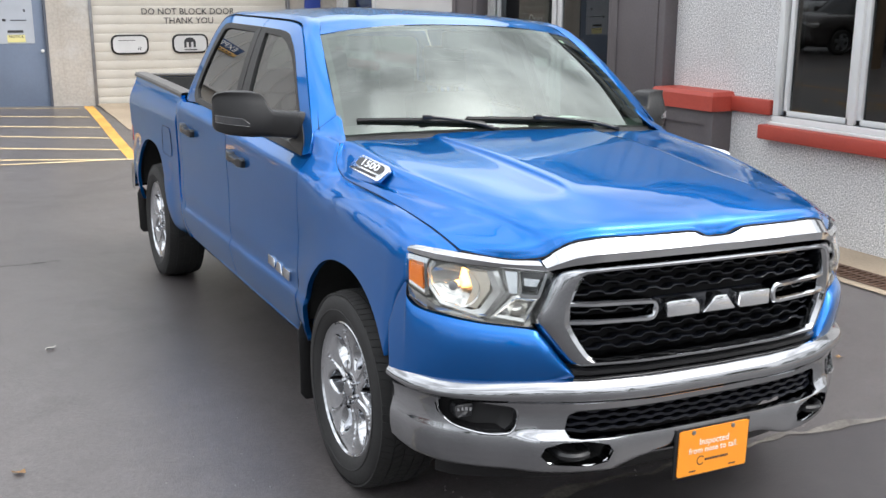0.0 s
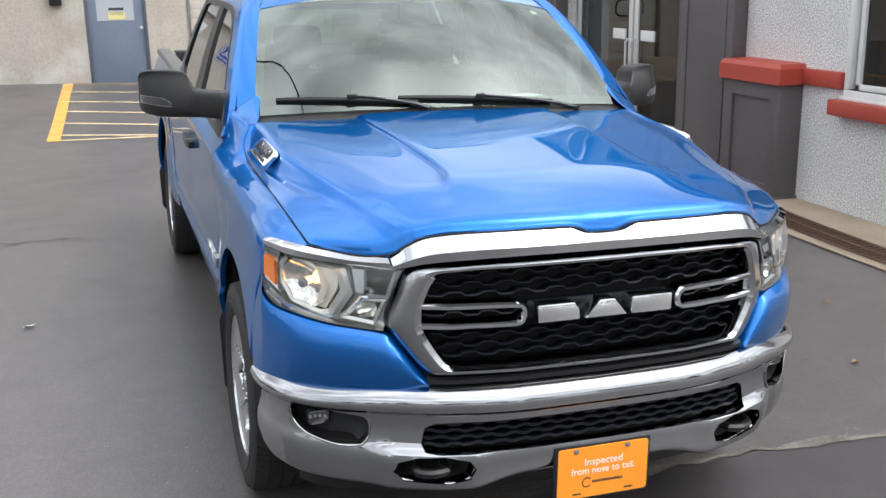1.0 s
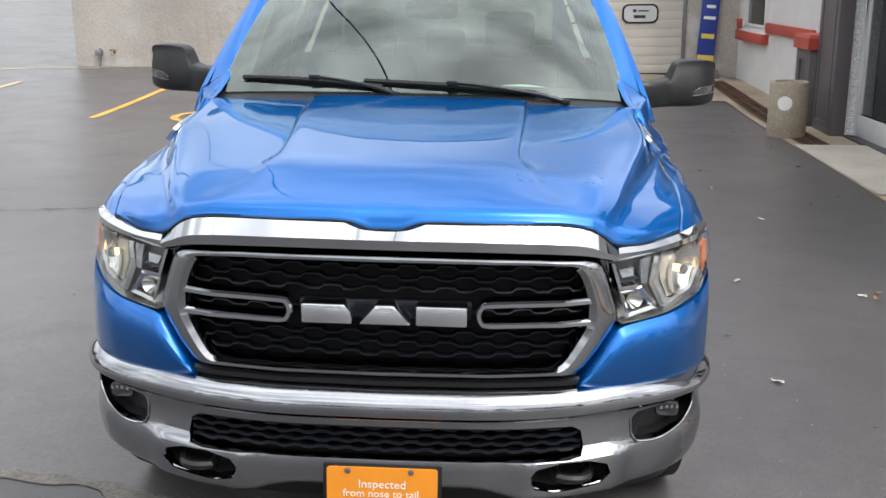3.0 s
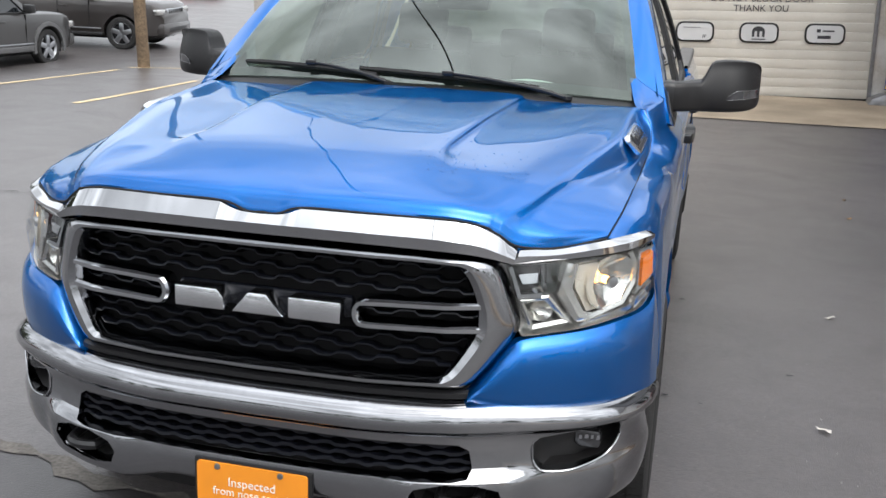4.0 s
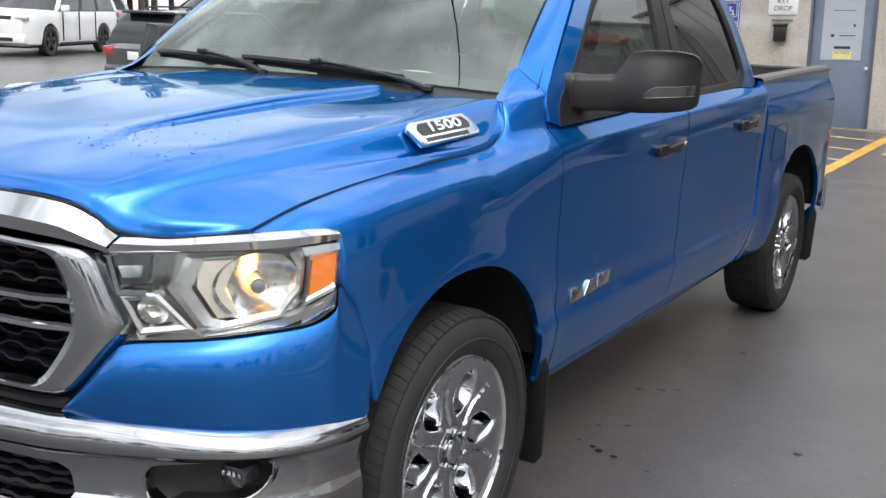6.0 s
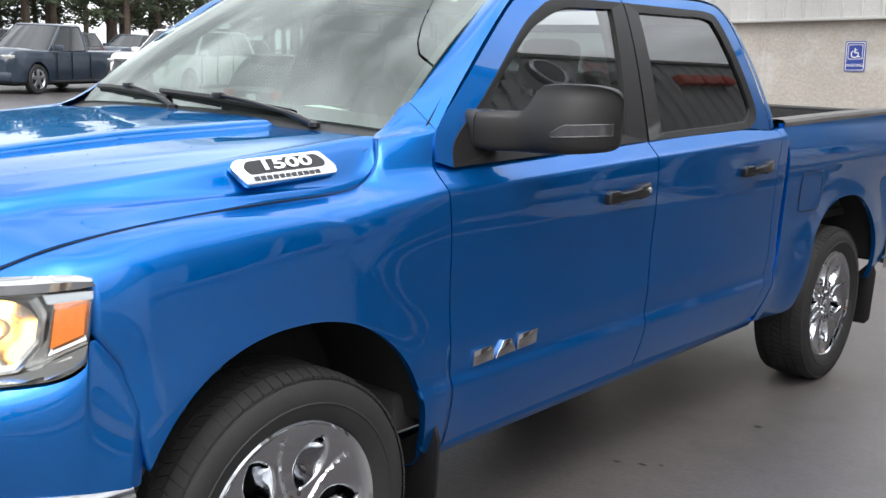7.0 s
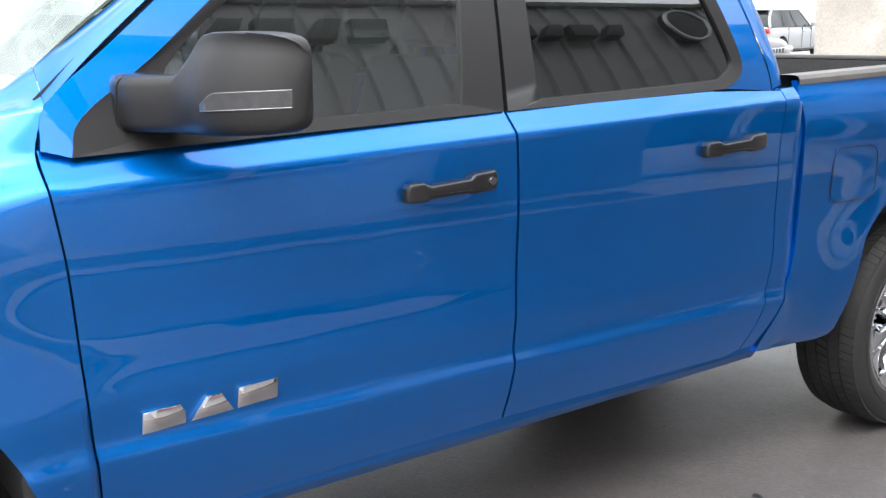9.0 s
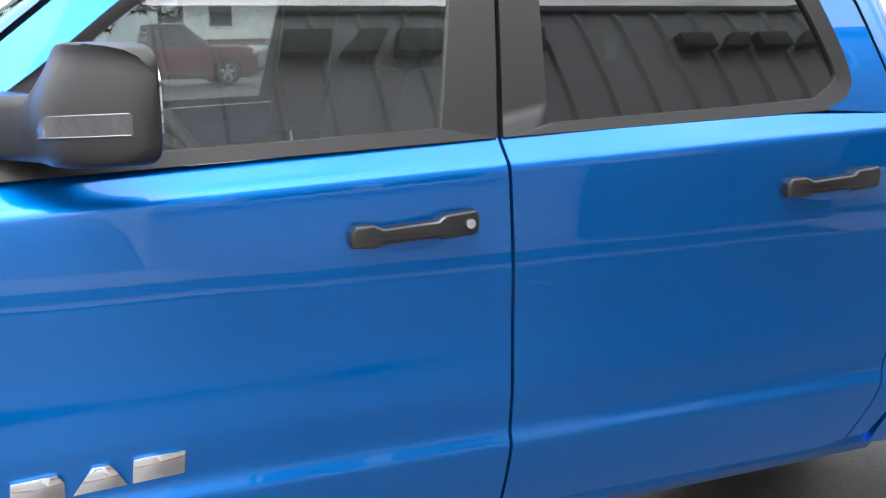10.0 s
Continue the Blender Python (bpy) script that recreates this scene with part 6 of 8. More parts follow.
def ribbed(bm, x0, x1, z0, z1, pitch=0.30):
    """Standing-seam sheet in the x-z plane, facing -y."""
    pts = []
    x = x0
    while x < x1 - 0.01:
        for dx, d in ((0.0, 0.0), (0.018, -0.035), (0.042, -0.035), (0.06, 0.0)):
            pts.append((min(x + dx, x1), d))
        x += pitch
    pts.append((x1, 0.0))
    skin(bm, [[(px, py, z) for px, py in pts] for z in (z0, z1)])
    return bm


bm = ribbed(bmesh.new(), -7.15, 4.8, 2.55, 5.0)
for v in bm.verts:
    v.co.y += BACK - 0.06
edge_lip(bm, (0, 0.3, 0))
siding_n = tagged(part("wall_north_siding", bm, SIDING), "pale ribbed metal siding above the masonry wall", "siding", kind="structure")
part("flashing", box((-7.17, BACK - 0.12, 2.51), (4.8, BACK - 0.02, 2.56), 0.005), SIDING, siding_n)
part("coping", box((-7.2, BACK - 0.14, 4.98), (4.8, BACK + 0.3, 5.08), 0.01), CHARCOAL, siding_n)

door = thing("door_1", "closed grey-blue steel service door with paper notices", "door", kind="structure")
part("leaf", box((-1.40, BACK + 0.06, BASE + 0.01), (-0.50, BACK + 0.11, 2.29), 0.004), DOOR_BLUE, door)
fr = bmesh.new()
for a, b in (((-1.44, BASE), (-1.40, 2.33)), ((-0.50, BASE), (-0.46, 2.33)), ((-1.40, 2.29), (-0.50, 2.33))):
    block(fr, (a[0], BACK + 0.01, a[1]), (b[0], BACK + 0.14, b[1]), 0.004)
part("frame", fr, material("dark_door_frame", (0.10, 0.11, 0.14), 0.5, wear=0.1), door)
knob = lathe(bmesh.new(), [(0.055, 0.012), (0.02, 0.012), (0.0, 0.028), (-0.02, 0.024), (-0.028, 0.0)], 16, "y", (-0.56, BACK, 1.16))
part("knob", knob, ALU, door)
part("threshold", box((-1.46, BACK - 0.03, BASE - 0.04), (-0.44, BACK + 0.14, BASE + 0.01), 0.004), CONCRETE, door)
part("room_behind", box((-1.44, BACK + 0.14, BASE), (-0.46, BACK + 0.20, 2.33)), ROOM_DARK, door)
notice = thing("door_notice", "white paper poster with grey logo bars taped on the blue door", "poster")
part("sheet", box((-1.25, BACK + 0.052, 1.28), (-0.66, BACK + 0.058, 2.22)), material("grey_blue_film", (0.42, 0.45, 0.50), 0.5, wear=0.06, wear_size=3), notice)
for x0, z0, x1, z1 in ((-1.10, 2.02, -0.78, 2.028), (-0.80, 1.78, -0.77, 1.82), (-1.12, 1.63, -1.07, 1.67), (-1.0, 1.64, -0.76, 1.655), (-1.06, 1.45, -0.82, 1.49)):
    part("print_bar", box((x0, BACK + 0.049, z0), (x1, BACK + 0.0525, z1)), DARK_INK, notice)
part("yellow_slip", box((-1.07, BACK + 0.046, 1.30), (-0.80, BACK + 0.0515, 1.42)), material("pale_yellow_paper", (0.72, 0.66, 0.30), 0.7, wear=0.04), notice)
words("NOTICE", 0.06, DARK_INK, pose(-0.935, BACK + 0.0455, 1.39, 90, 0, 0), notice, "slip_lettering", 0.0006)

garage = thing("garage_door", "closed cream sectional garage door with three oval windows", "garage door", kind="structure")
panel = box((0.25, BACK + 0.08, 0.0), (3.61, BACK + 0.12, 0.1475), 0.003)
pm = mesh_of("slat", panel, GARAGE)
z = BASE + 0.02
while z < 2.70:
    o = new("slat", pm)
    o.parent = garage
    o.location = (0, 0, z)
    z += 0.15
fr = bmesh.new()
block(fr, (0.20, BACK - 0.02, BASE - 0.02), (0.25, BACK + 0.16, 2.72), 0.004)
block(fr, (3.61, BACK - 0.02, BASE - 0.02), (3.66, BACK + 0.16, 2.72), 0.004)
part("track_frame", fr, STEEL, garage)
part("bottom_seal", box((0.25, BACK + 0.07, BASE - 0.02), (3.61, BACK + 0.125, BASE + 0.02)), BLACK, garage)
for k, x in enumerate((0.53, 1.55, 2.57)):
    w = part("window_frame", prism(bmesh.new(), rounded(x, 1.07, x + 0.62, 1.40, 0.11), BACK + 0.055, BACK + 0.085, "y", 0.006), BLACK, garage)
    part("window_pane", prism(bmesh.new(), rounded(x + 0.03, 1.10, x + 0.59, 1.37, 0.09), BACK + 0.050, BACK + 0.054), material("frosted_pane", (0.60, 0.60, 0.60), 0.25, wear=0.05), w)
    bm = bmesh.new()
    if k == 0:
        block(bm, (x + 0.12, BACK + 0.046, 1.30), (x + 0.40, BACK + 0.0498, 1.308))
        for q in (0, 0.03):
            prism(bm, [(x + 0.43 + q, 1.14), (x + 0.445 + q, 1.14), (x + 0.465 + q, 1.19), (x + 0.45 + q, 1.19)], BACK + 0.046, BACK + 0.0498)
    elif k == 1:
        # a rounded arch with three stems
        for q in (0.22, 0.30, 0.38):
            block(bm, (x + q - 0.02, BACK + 0.046, 1.17), (x + q + 0.02, BACK + 0.0498, 1.27))
        pts = [(x + 0.30 + 0.10 * math.cos(a), 1.26 + 0.08 * math.sin(a)) for a in np.linspace(0, math.pi, 14)]
        prism(bm, pts, BACK + 0.0465, BACK + 0.0495)
        block(bm, (x + 0.20, BACK + 0.046, 1.125), (x + 0.42, BACK + 0.0498, 1.142))
    else:
        block(bm, (x + 0.18, BACK + 0.046, 1.26), (x + 0.24, BACK + 0.0498, 1.31))
        block(bm, (x + 0.27, BACK + 0.046, 1.27), (x + 0.45, BACK + 0.0498, 1.295))
        block(bm, (x + 0.20, BACK + 0.046, 1.16), (x + 0.40, BACK + 0.0498, 1.21))
    part("print_shape", bm, DARK_INK, w)
words("DO NOT BLOCK DOOR", 0.148, DARK_INK, pose(1.86, BACK + 0.074, 1.775, 90, 0, 0), garage, "door_lettering", 0.002)
words("THANK YOU", 0.148, DARK_INK, pose(1.86, BACK + 0.074, 1.62, 90, 0, 0), garage, "door_lettering", 0.002)
bm = bmesh.new()
skin(bm, [[on_yard(x, y, 0.012 + 0.02 * smooth(13.2, 14.3, y)) for x in np.linspace(0.22, 4.3, 12)] for y in np.linspace(11.45, BACK + 0.05, 10)])
tagged(part("pavement", bm, CONCRETE), "tan stained concrete apron before the garage door", "pavement", kind="structure")
# heaped concrete kerb guard beside the garage door
tagged(part("door_guard", prism(bmesh.new(), [(3.55, BASE - 0.1), (4.2, BASE - 0.1), (4.15, 0.32), (3.8, 0.34), (3.62, 0.26)], BACK - 0.45, BACK + 0.0, "y", 0.02), STEEL), "grey steel guard plate beside the garage door", "guard")

# signs and fittings on the wall
sg = thing("parking_sign", "blue wheelchair parking sign on the wall", "sign")
part("plate", prism(bmesh.new(), rounded(-2.93, 1.75, -2.62, 2.20, 0.03), BACK - 0.012, BACK - 0.002), SIGN_BLUE, sg)
bm = bmesh.new()
o_, i2 = rounded(-2.915, 1.765, -2.635, 2.185, 0.02), rounded(-2.905, 1.775, -2.645, 2.175, 0.018)
skin(bm, [[(p[0], BACK - 0.0135, p[1]) for p in o_], [(p[0], BACK - 0.0135, p[1]) for p in i2]], close_u=True)
o_, i2 = rounded(-2.885, 1.93, -2.665, 2.15, 0.02), rounded(-2.877, 1.938, -2.673, 2.142, 0.018)
skin(bm, [[(p[0], BACK - 0.0135, p[1]) for p in o_], [(p[0], BACK - 0.0135, p[1]) for p in i2]], close_u=True)
arc = [(-2.782 + 0.05 * math.cos(a), 2.01 + 0.05 * math.sin(a)) for a in np.linspace(2.0, 6.0, 14)]
skin(bm, [[(-2.782 + k * math.cos(a), BACK - 0.014, 2.01 + k * math.sin(a)) for a in np.linspace(2.0, 6.0, 14)] for k in (0.045, 0.060)])
for a, b in (((-2.79, 2.02), (-2.775, 2.10)), ((-2.79, 2.02), (-2.73, 2.035)), ((-2.74, 1.965), (-2.725, 2.03)), ((-2.74, 1.96), (-2.70, 1.975)), ((-2.79, 2.065), (-2.745, 2.075))):
    block(bm, (a[0], BACK - 0.0145, a[1]), (b[0], BACK - 0.0125, b[1]))
part("symbol", bm, WHITE_INK, sg)
words("PARKING", 0.062, WHITE_INK, pose(-2.775, BACK - 0.0135, 1.84, 90, 0, 0), sg, "sign_lettering", 0.0006)
sg.matrix_basis = Matrix.Translation((0.09, 0, 0))
kd = thing("key_drop_sign", "white key drop sign screwed to the wall", "sign")
part("plate", prism(bmesh.new(), rounded(-2.08, 1.96, -1.63, 2.27, 0.03), BACK - 0.02, BACK - 0.002, "y", 0.003), WHITE_FRAME, kd)
words("KEY", 0.105, DARK_INK, pose(-1.855, BACK - 0.021, 2.165, 90, 0, 0), kd, "sign_lettering", 0.0006)
words("DROP", 0.105, DARK_INK, pose(-1.855, BACK - 0.021, 2.055, 90, 0, 0), kd, "sign_lettering", 0.0006)
slot = thing("key_drop_box", "black metal key drop box on the wall", "letter box")
part("body", box((-1.96, BACK - 0.10, 1.55), (-1.77, BACK - 0.002, 1.80), 0.012), BLACK_SMOOTH, slot)
part("hood", prism(bmesh.new(), [(BACK - 0.13, 1.80), (BACK - 0.002, 1.83), (BACK - 0.002, 1.80), (BACK - 0.12, 1.785)], -1.975, -1.755, "x"), BLACK_SMOOTH, slot)
part("rail", box((-2.02, BACK - 0.03, 1.875), (-1.70, BACK - 0.002, 1.90), 0.004), STEEL, kd)
pipe = thing("wall_tap", "short galvanised pipe stub and tap at the foot of the wall", "pipe")
bm = bmesh.new()
tube(bm, [(-6.62, BACK - 0.06, 0.18), (-6.62, BACK - 0.06, 0.62), (-6.60, BACK - 0.02, 0.70)], 0.025, 10)
block(bm, (-6.68, BACK - 0.10, 0.58), (-6.56, BACK - 0.0, 0.68), 0.012)
part("pipe", bm, STEEL, pipe)
bm = bmesh.new()
tube(bm, [(-6.36, BACK, 0.64), (-6.36, BACK - 0.10, 0.64), (-6.36, BACK - 0.12, 0.58)], 0.022, 10)
block(bm, (-6.42, BACK - 0.09, 0.66), (-6.30, BACK - 0.06, 0.69), 0.008)
part("tap", bm, material("old_brass", (0.30, 0.25, 0.15), 0.5, 0.7, wear=0.3, wear_size=12), pipe)
# banner on the siding
bn = thing("express_banner", "blue and yellow shop banner on the metal siding", "banner")
part("upper_field", box((-5.9, BACK - 0.125, 3.35), (-4.0, BACK - 0.105, 3.85), 0.004), material("navy_sign", (0.02, 0.05, 0.13), 0.4, wear=0.05), bn)
part("lower_field", box((-5.9, BACK - 0.125, 3.12), (-4.0, BACK - 0.105, 3.345), 0.004), material("ochre_sign", (0.55, 0.33, 0.10), 0.5, wear=0.05), bn)
words("EXPRESS", 0.46, WHITE_INK, pose(-4.95, BACK - 0.127, 3.59, 90, 0, 0) @ Matrix.Diagonal((0.85, 1, 1, 1)), bn, "banner_lettering", 0.001)
bm = bmesh.new()
for k in range(9):
    block(bm, (-5.7 + 0.18 * k, BACK - 0.128, 3.19), (-5.57 + 0.18 * k, BACK - 0.1255, 3.28))
part("print_bars", bm, DARK_INK, bn)
bn.matrix_basis = Matrix.Translation((-3.25, 0, 3.68)) @ Matrix.Diagonal((0.45, 1, 0.45, 1)) @ Matrix.Translation((4.95, 0, -3.485))

# ---- side building along the drain ----
EX = 4.56     # face of the pebble-dash wall
SOUTH = 1.25  # its near corner
LOW = -0.25
Y_WIN = (1.62, 3.30)
Z_WIN = (0.89, 2.40)
DOORWAY = (5.72, 8.75)
W2 = (12.45, 13.95)
slab_wall("wall_east", (EX, SOUTH, LOW), (EX + 0.3, BACK, 2.66), PEBBLE, "pale grey pebble-dash wall",
          [((EX - 1, Y_WIN[0], Z_WIN[0]), (EX + 1, Y_WIN[1], Z_WIN[1])), ((EX - 1, DOORWAY[0], LOW - 0.2), (EX + 1, DOORWAY[1], 2.42)), ((EX - 1, W2[0], 0.98), (EX + 1, W2[1], 2.3))])
slab_wall("wall_south", (EX + 0.3, SOUTH, -0.4), (16.0, SOUTH + 0.3, 2.66), PEBBLE, "pale grey pebble-dash end wall")
# inner wall, floor and ceiling share the colour that paints in the dimness
slab_wall("wall_inner", (EX + 3.6, SOUTH + 0.3, LOW), (EX + 3.8, BACK, 2.66), ROOM_DARK, "back wall of the showroom, coloured dark to look unlit")
tagged(part("floor", box((EX + 0.02, SOUTH + 0.3, LOW - 0.1), (EX + 3.6, BACK, -0.03)), ROOM_DARK), "showroom floor, coloured dark to look unlit", "floor", kind="structure")
tagged(part("ceiling", box((EX + 0.02, SOUTH + 0.02, 2.66), (EX + 3.8, BACK, 2.76)), ROOM_DARK), "showroom ceiling, coloured dark to look unlit", "ceiling", kind="structure")
tagged(part("roof", box((EX + 0.1, SOUTH + 0.05, 4.3), (16.0, BACK + 0.2, 4.42)), SIDING), "flat roof of the side building", "roof", kind="structure")
# ribbed fascia over both faces
bm = ribbed(bmesh.new(), -BACK, -SOUTH + 0.12, 2.60, 4.36, 0.32)
for v in bm.verts:
    v.co = Vector((EX - 0.14 + v.co.y, -v.co.x, v.co.z))
edge_lip(bm, (0.25, 0, 0))
fas = tagged(part("fascia", bm, FASCIA_GREY), "ribbed metal fascia with dark sign shapes", "siding", kind="structure")
part("coping", box((EX - 0.22, SOUTH - 0.2, 4.34), (EX + 0.2, BACK, 4.44), 0.01), CHARCOAL, fas)
part("soffit", box((EX - 0.16, SOUTH - 0.14, 2.56), (EX + 0.02, BACK, 2.60), 0.004), CHARCOAL, fas)
bm = ribbed(bmesh.new(), EX - 0.14, 16.0, 2.60, 4.36, 0.32)
for v in bm.verts:
    v.co.y += SOUTH - 0.14
edge_lip(bm, (0, 0.25, 0))
tagged(part("fascia", bm, FASCIA_GREY), "ribbed metal fascia on the end of the building", "siding", kind="structure")
# dark sign shapes: plain blocks of the letters' size
for y0, hgt, wid, n_, mat, skew in ((2.15, 0.26, 0.30, 5, DARK_INK, 0.06), (5.0, 0.17, 0.27, 4, DARK_INK, 0.0), (7.75, 0.22, 0.30, 4, DARK_INK, 0.05), (9.8, 0.20, 0.24, 5, RED_TRIM, 0.0)):
    sgn = thing("fascia_sign", "row of raised sign shapes fixed to the ribbed fascia", "sign")
    for k in range(n_):
        yy = y0 + k * wid * 1.22
        bm = bmesh.new()
        prism(bm, [(yy, 3.76), (yy + wid * (0.8 if k % 2 else 1.0), 3.76), (yy + wid + skew, 3.76 + hgt), (yy + skew + (0.12 if k % 2 else 0), 3.76 + hgt)], EX - 0.30, EX - 0.18, "x", 0.01)
        part("sign_shape", bm, mat, sgn)
crest = thing("fascia_crest", "dark round sign shape with pale edge on the fascia", "sign")
part("disc", lathe(bmesh.new(), [(EX - 0.18, 0.26), (EX - 0.26, 0.26), (EX - 0.27, 0.22), (EX - 0.27, 0.0)], 28, "x", (0, 7.1, 3.96)), DARK_INK, crest)
part("edge_ring", lathe(bmesh.new(), [(EX - 0.262, 0.27), (EX - 0.285, 0.26), (EX - 0.285, 0.235), (EX - 0.262, 0.225)], 28, "x", (0, 7.1, 3.96)), SATIN, crest)

# red bands and sills, charcoal pilasters
def band(y0, y1, z0, z1, out, name="trim", label="red painted wall band"):
    return tagged(part(name, box((EX - out, y0, z0), (EX + 0.01, y1, z1), 0.012), RED_TRIM), label, "trim", kind="structure")


band(3.33, 3.84, 0.945, 1.085, 0.05)
band(10.05, W2[0] - 0.02, 1.00, 1.15, 0.05)
band(14.0, BACK - 0.02, 1.00, 1.15, 0.05)
band(1.28, 3.38, 0.735, 0.865, 0.13, label="red painted window sill")
band(W2[0] - 0.1, W2[1] + 0.1, 0.82, 0.97, 0.12, label="red painted window sill")


def pilaster(y0, y1, ped0, ped1):
    th = thing("pilaster", "charcoal painted pilaster with panelled pedestal and red cap", "pilaster", kind="structure")
    part("shaft", box((EX - 0.16, y0, LOW), (EX + 0.02, y1, 2.58), 0.01), CHARCOAL, th)
    inner = [(y0 + 0.12, LOW + 0.35), (y1 - 0.12, LOW + 0.35), (y1 - 0.12, 2.45), (y0 + 0.12, 2.45)]
    bm = bmesh.new()
    for a, b in ((0, 1), (1, 2), (2, 3), (3, 0)):
        p, q = inner[a], inner[b]
        block(bm, (EX - 0.172, min(p[0], q[0]) - 0.014, min(p[1], q[1]) - 0.014), (EX - 0.158, max(p[0], q[0]) + 0.014, max(p[1], q[1]) + 0.014), 0.004)
    part("moulding", bm, CHARCOAL, th)
    ped = cut(box((EX - 0.24, ped0, LOW), (EX + 0.02, ped1, 0.94), 0.008), [box((EX - 0.5, ped0 + 0.14, 0.02), (EX - 0.215, ped1 - 0.14, 0.80))])
    part("pedestal", ped, CHARCOAL, th)
    part("plinth", box((EX - 0.26, ped0 - 0.02, LOW), (EX + 0.02, ped1 + 0.02, LOW + 0.18), 0.006), CHARCOAL, th)
    cap = bmesh.new()
    rows = []
    for d, zz in ((0.0, 0.935), (0.03, 0.94), (0.03, 1.08), (0.005, 1.12), (-0.06, 1.125)):
        rows.append([(EX + 0.01, ped0 - d, zz), (EX - 0.25 - d, ped0 - d, zz), (EX - 0.25 - d, ped1 + d, zz), (EX + 0.01, ped1 + d, zz)])
    v = skin(cap, rows)
    cap.faces.new(v[-1])
    cap.faces.new(v[0][::-1])
    part("cap", cap, RED_TRIM, th, "red painted cap")
    return th


pilaster(4.74, 5.66, 3.86, 4.72)
pilaster(8.70, 9.42, 9.44, 10.02)


def shop_window(name, y0, y1, z0, z1, splits, label):
    th = thing(name, label, "window", kind="structure")
    bm = bmesh.new()
    w = 0.06
    for a, b in (((y0, z0), (y1, z0 + w)), ((y0, z1 - w), (y1, z1)), ((y0, z0 + w), (y0 + w, z1 - w)), ((y1 - w, z0 + w), (y1, z1 - w))):
        block(bm, (EX - 0.035, a[0], a[1]), (EX + 0.09, b[0], b[1]), 0.005)
    part("window_frame", bm, WHITE_FRAME, th)
    for s in splits:
        part("mullion", box((EX - 0.03, s - 0.035, z0 + w), (EX + 0.08, s + 0.035, z1 - w), 0.005), WHITE_FRAME, th)
    edges = [y0 + w, *splits, y1 - w]
    for a, b in zip(edges, edges[1:]):
        sash = bmesh.new()
        for p, q in (((a + 0.035, z0 + w), (b - 0.035, z0 + w + 0.05)), ((a + 0.035, z0 + w), (a + 0.08, z1 - w)), ((b - 0.08, z0 + w), (b - 0.035, z1 - w))):
            block(sash, (EX + 0.0, p[0], p[1]), (EX + 0.055, q[0], q[1]), 0.004)
        part("sash", sash, WHITE_FRAME, th)
        no_shadow([part("pane", box((EX + 0.03, a + 0.04, z0 + w), (EX + 0.036, b - 0.04, z1 - w)), SHOP_GLASS, th)])
    part("sill", box((EX - 0.06, y0 - 0.02, z0 - 0.025), (EX + 0.3, y1 + 0.02, z0), 0.004), WHITE_FRAME, th)
    return th


shop_window("window_1", *Y_WIN, *Z_WIN, (2.42,), "white-framed sliding shop window with dark panes")
shop_window("window_2", *W2, 0.98, 2.3, (12.55,), "white-framed two-pane window with dark panes")
# entrance doors
ent = thing("door_2", "closed aluminium-framed double glass entrance door", "door", kind="structure")
DX = EX + 0.16
for a, b in ((5.76, 7.20), (7.24, 8.71)):
    leaf = bmesh.new()
    z0 = -0.07
    for p, q in (((a, z0), (b, z0 + 0.30)), ((a, 2.22), (b, 2.36)), ((a, z0 + 0.30), (a + 0.09, 2.22)), ((b - 0.09, z0 + 0.30), (b, 2.22))):
        block(leaf, (DX, p[0], p[1]), (DX + 0.05, q[0], q[1]), 0.004)
    lf = part("leaf", leaf, ALU, ent)
    no_shadow([part("pane", box((DX + 0.02, a + 0.085, z0 + 0.29), (DX + 0.028, b - 0.085, 2.225)), SHOP_GLASS, lf)])
    y = b - 0.045 if a < 6 else a + 0.045
    bar = bmesh.new()
    tube(bar, spline([(DX, y, 0.80), (DX - 0.06, y, 0.82), (DX - 0.06, y, 1.05), (DX - 0.06, y, 1.13), (DX, y, 1.15)], 12), 0.013, 8)
    part("pull_handle", bar, ALU, lf)
    part("push_plate", box((DX - 0.006, y + (0.12 if a > 6 else -0.42), 1.14), (DX + 0.02, y + (0.42 if a > 6 else -0.12), 1.26), 0.004), WHITE_FRAME, lf)
bm = bmesh.new()
for p, q in (((5.70, -0.08), (5.76, 2.42)), ((8.71, -0.08), (8.77, 2.42)), ((5.76, 2.36), (8.71, 2.42))):
    block(bm, (DX - 0.02, p[0], p[1]), (DX + 0.09, q[0], q[1]), 0.004)
part("door_frame", bm, ALU, ent)
part("threshold", box((EX - 0.02, 5.70, -0.14), (DX + 0.12, 8.77, -0.07), 0.004), ALU, ent)
part("jamb", box((EX - 0.15, 8.755, -0.08), (DX - 0.02, 8.80, 2.42), 0.004), CHARCOAL, ent)
part("jamb", box((EX - 0.15, 5.665, -0.08), (DX - 0.02, 5.715, 2.42), 0.004), CHARCOAL, ent)
op = thing("open_sign", "small red open sign hung inside the glass door", "sign")
part("board", box((DX + 0.03, 7.55, 1.55), (DX + 0.04, 7.95, 1.85)), RED_TRIM, op)
words("Open", 0.14, WHITE_INK, pose(DX + 0.0285, 7.75, 1.74, 90, 0, -90), op, "sign_lettering", 0.0005)
pn = thing("door_poster", "pale paper notice behind the glass door", "poster")
part("sheet", box((DX + 0.03, 7.30, 1.55), (DX + 0.036, 7.52, 1.95)), PAPER, pn)
# pavement strips and trench drain
def kx(y):
    """The drain runs a little nearer to the wall beyond the corner."""
    return 0.15 * smooth(2.0, 4.6, y)


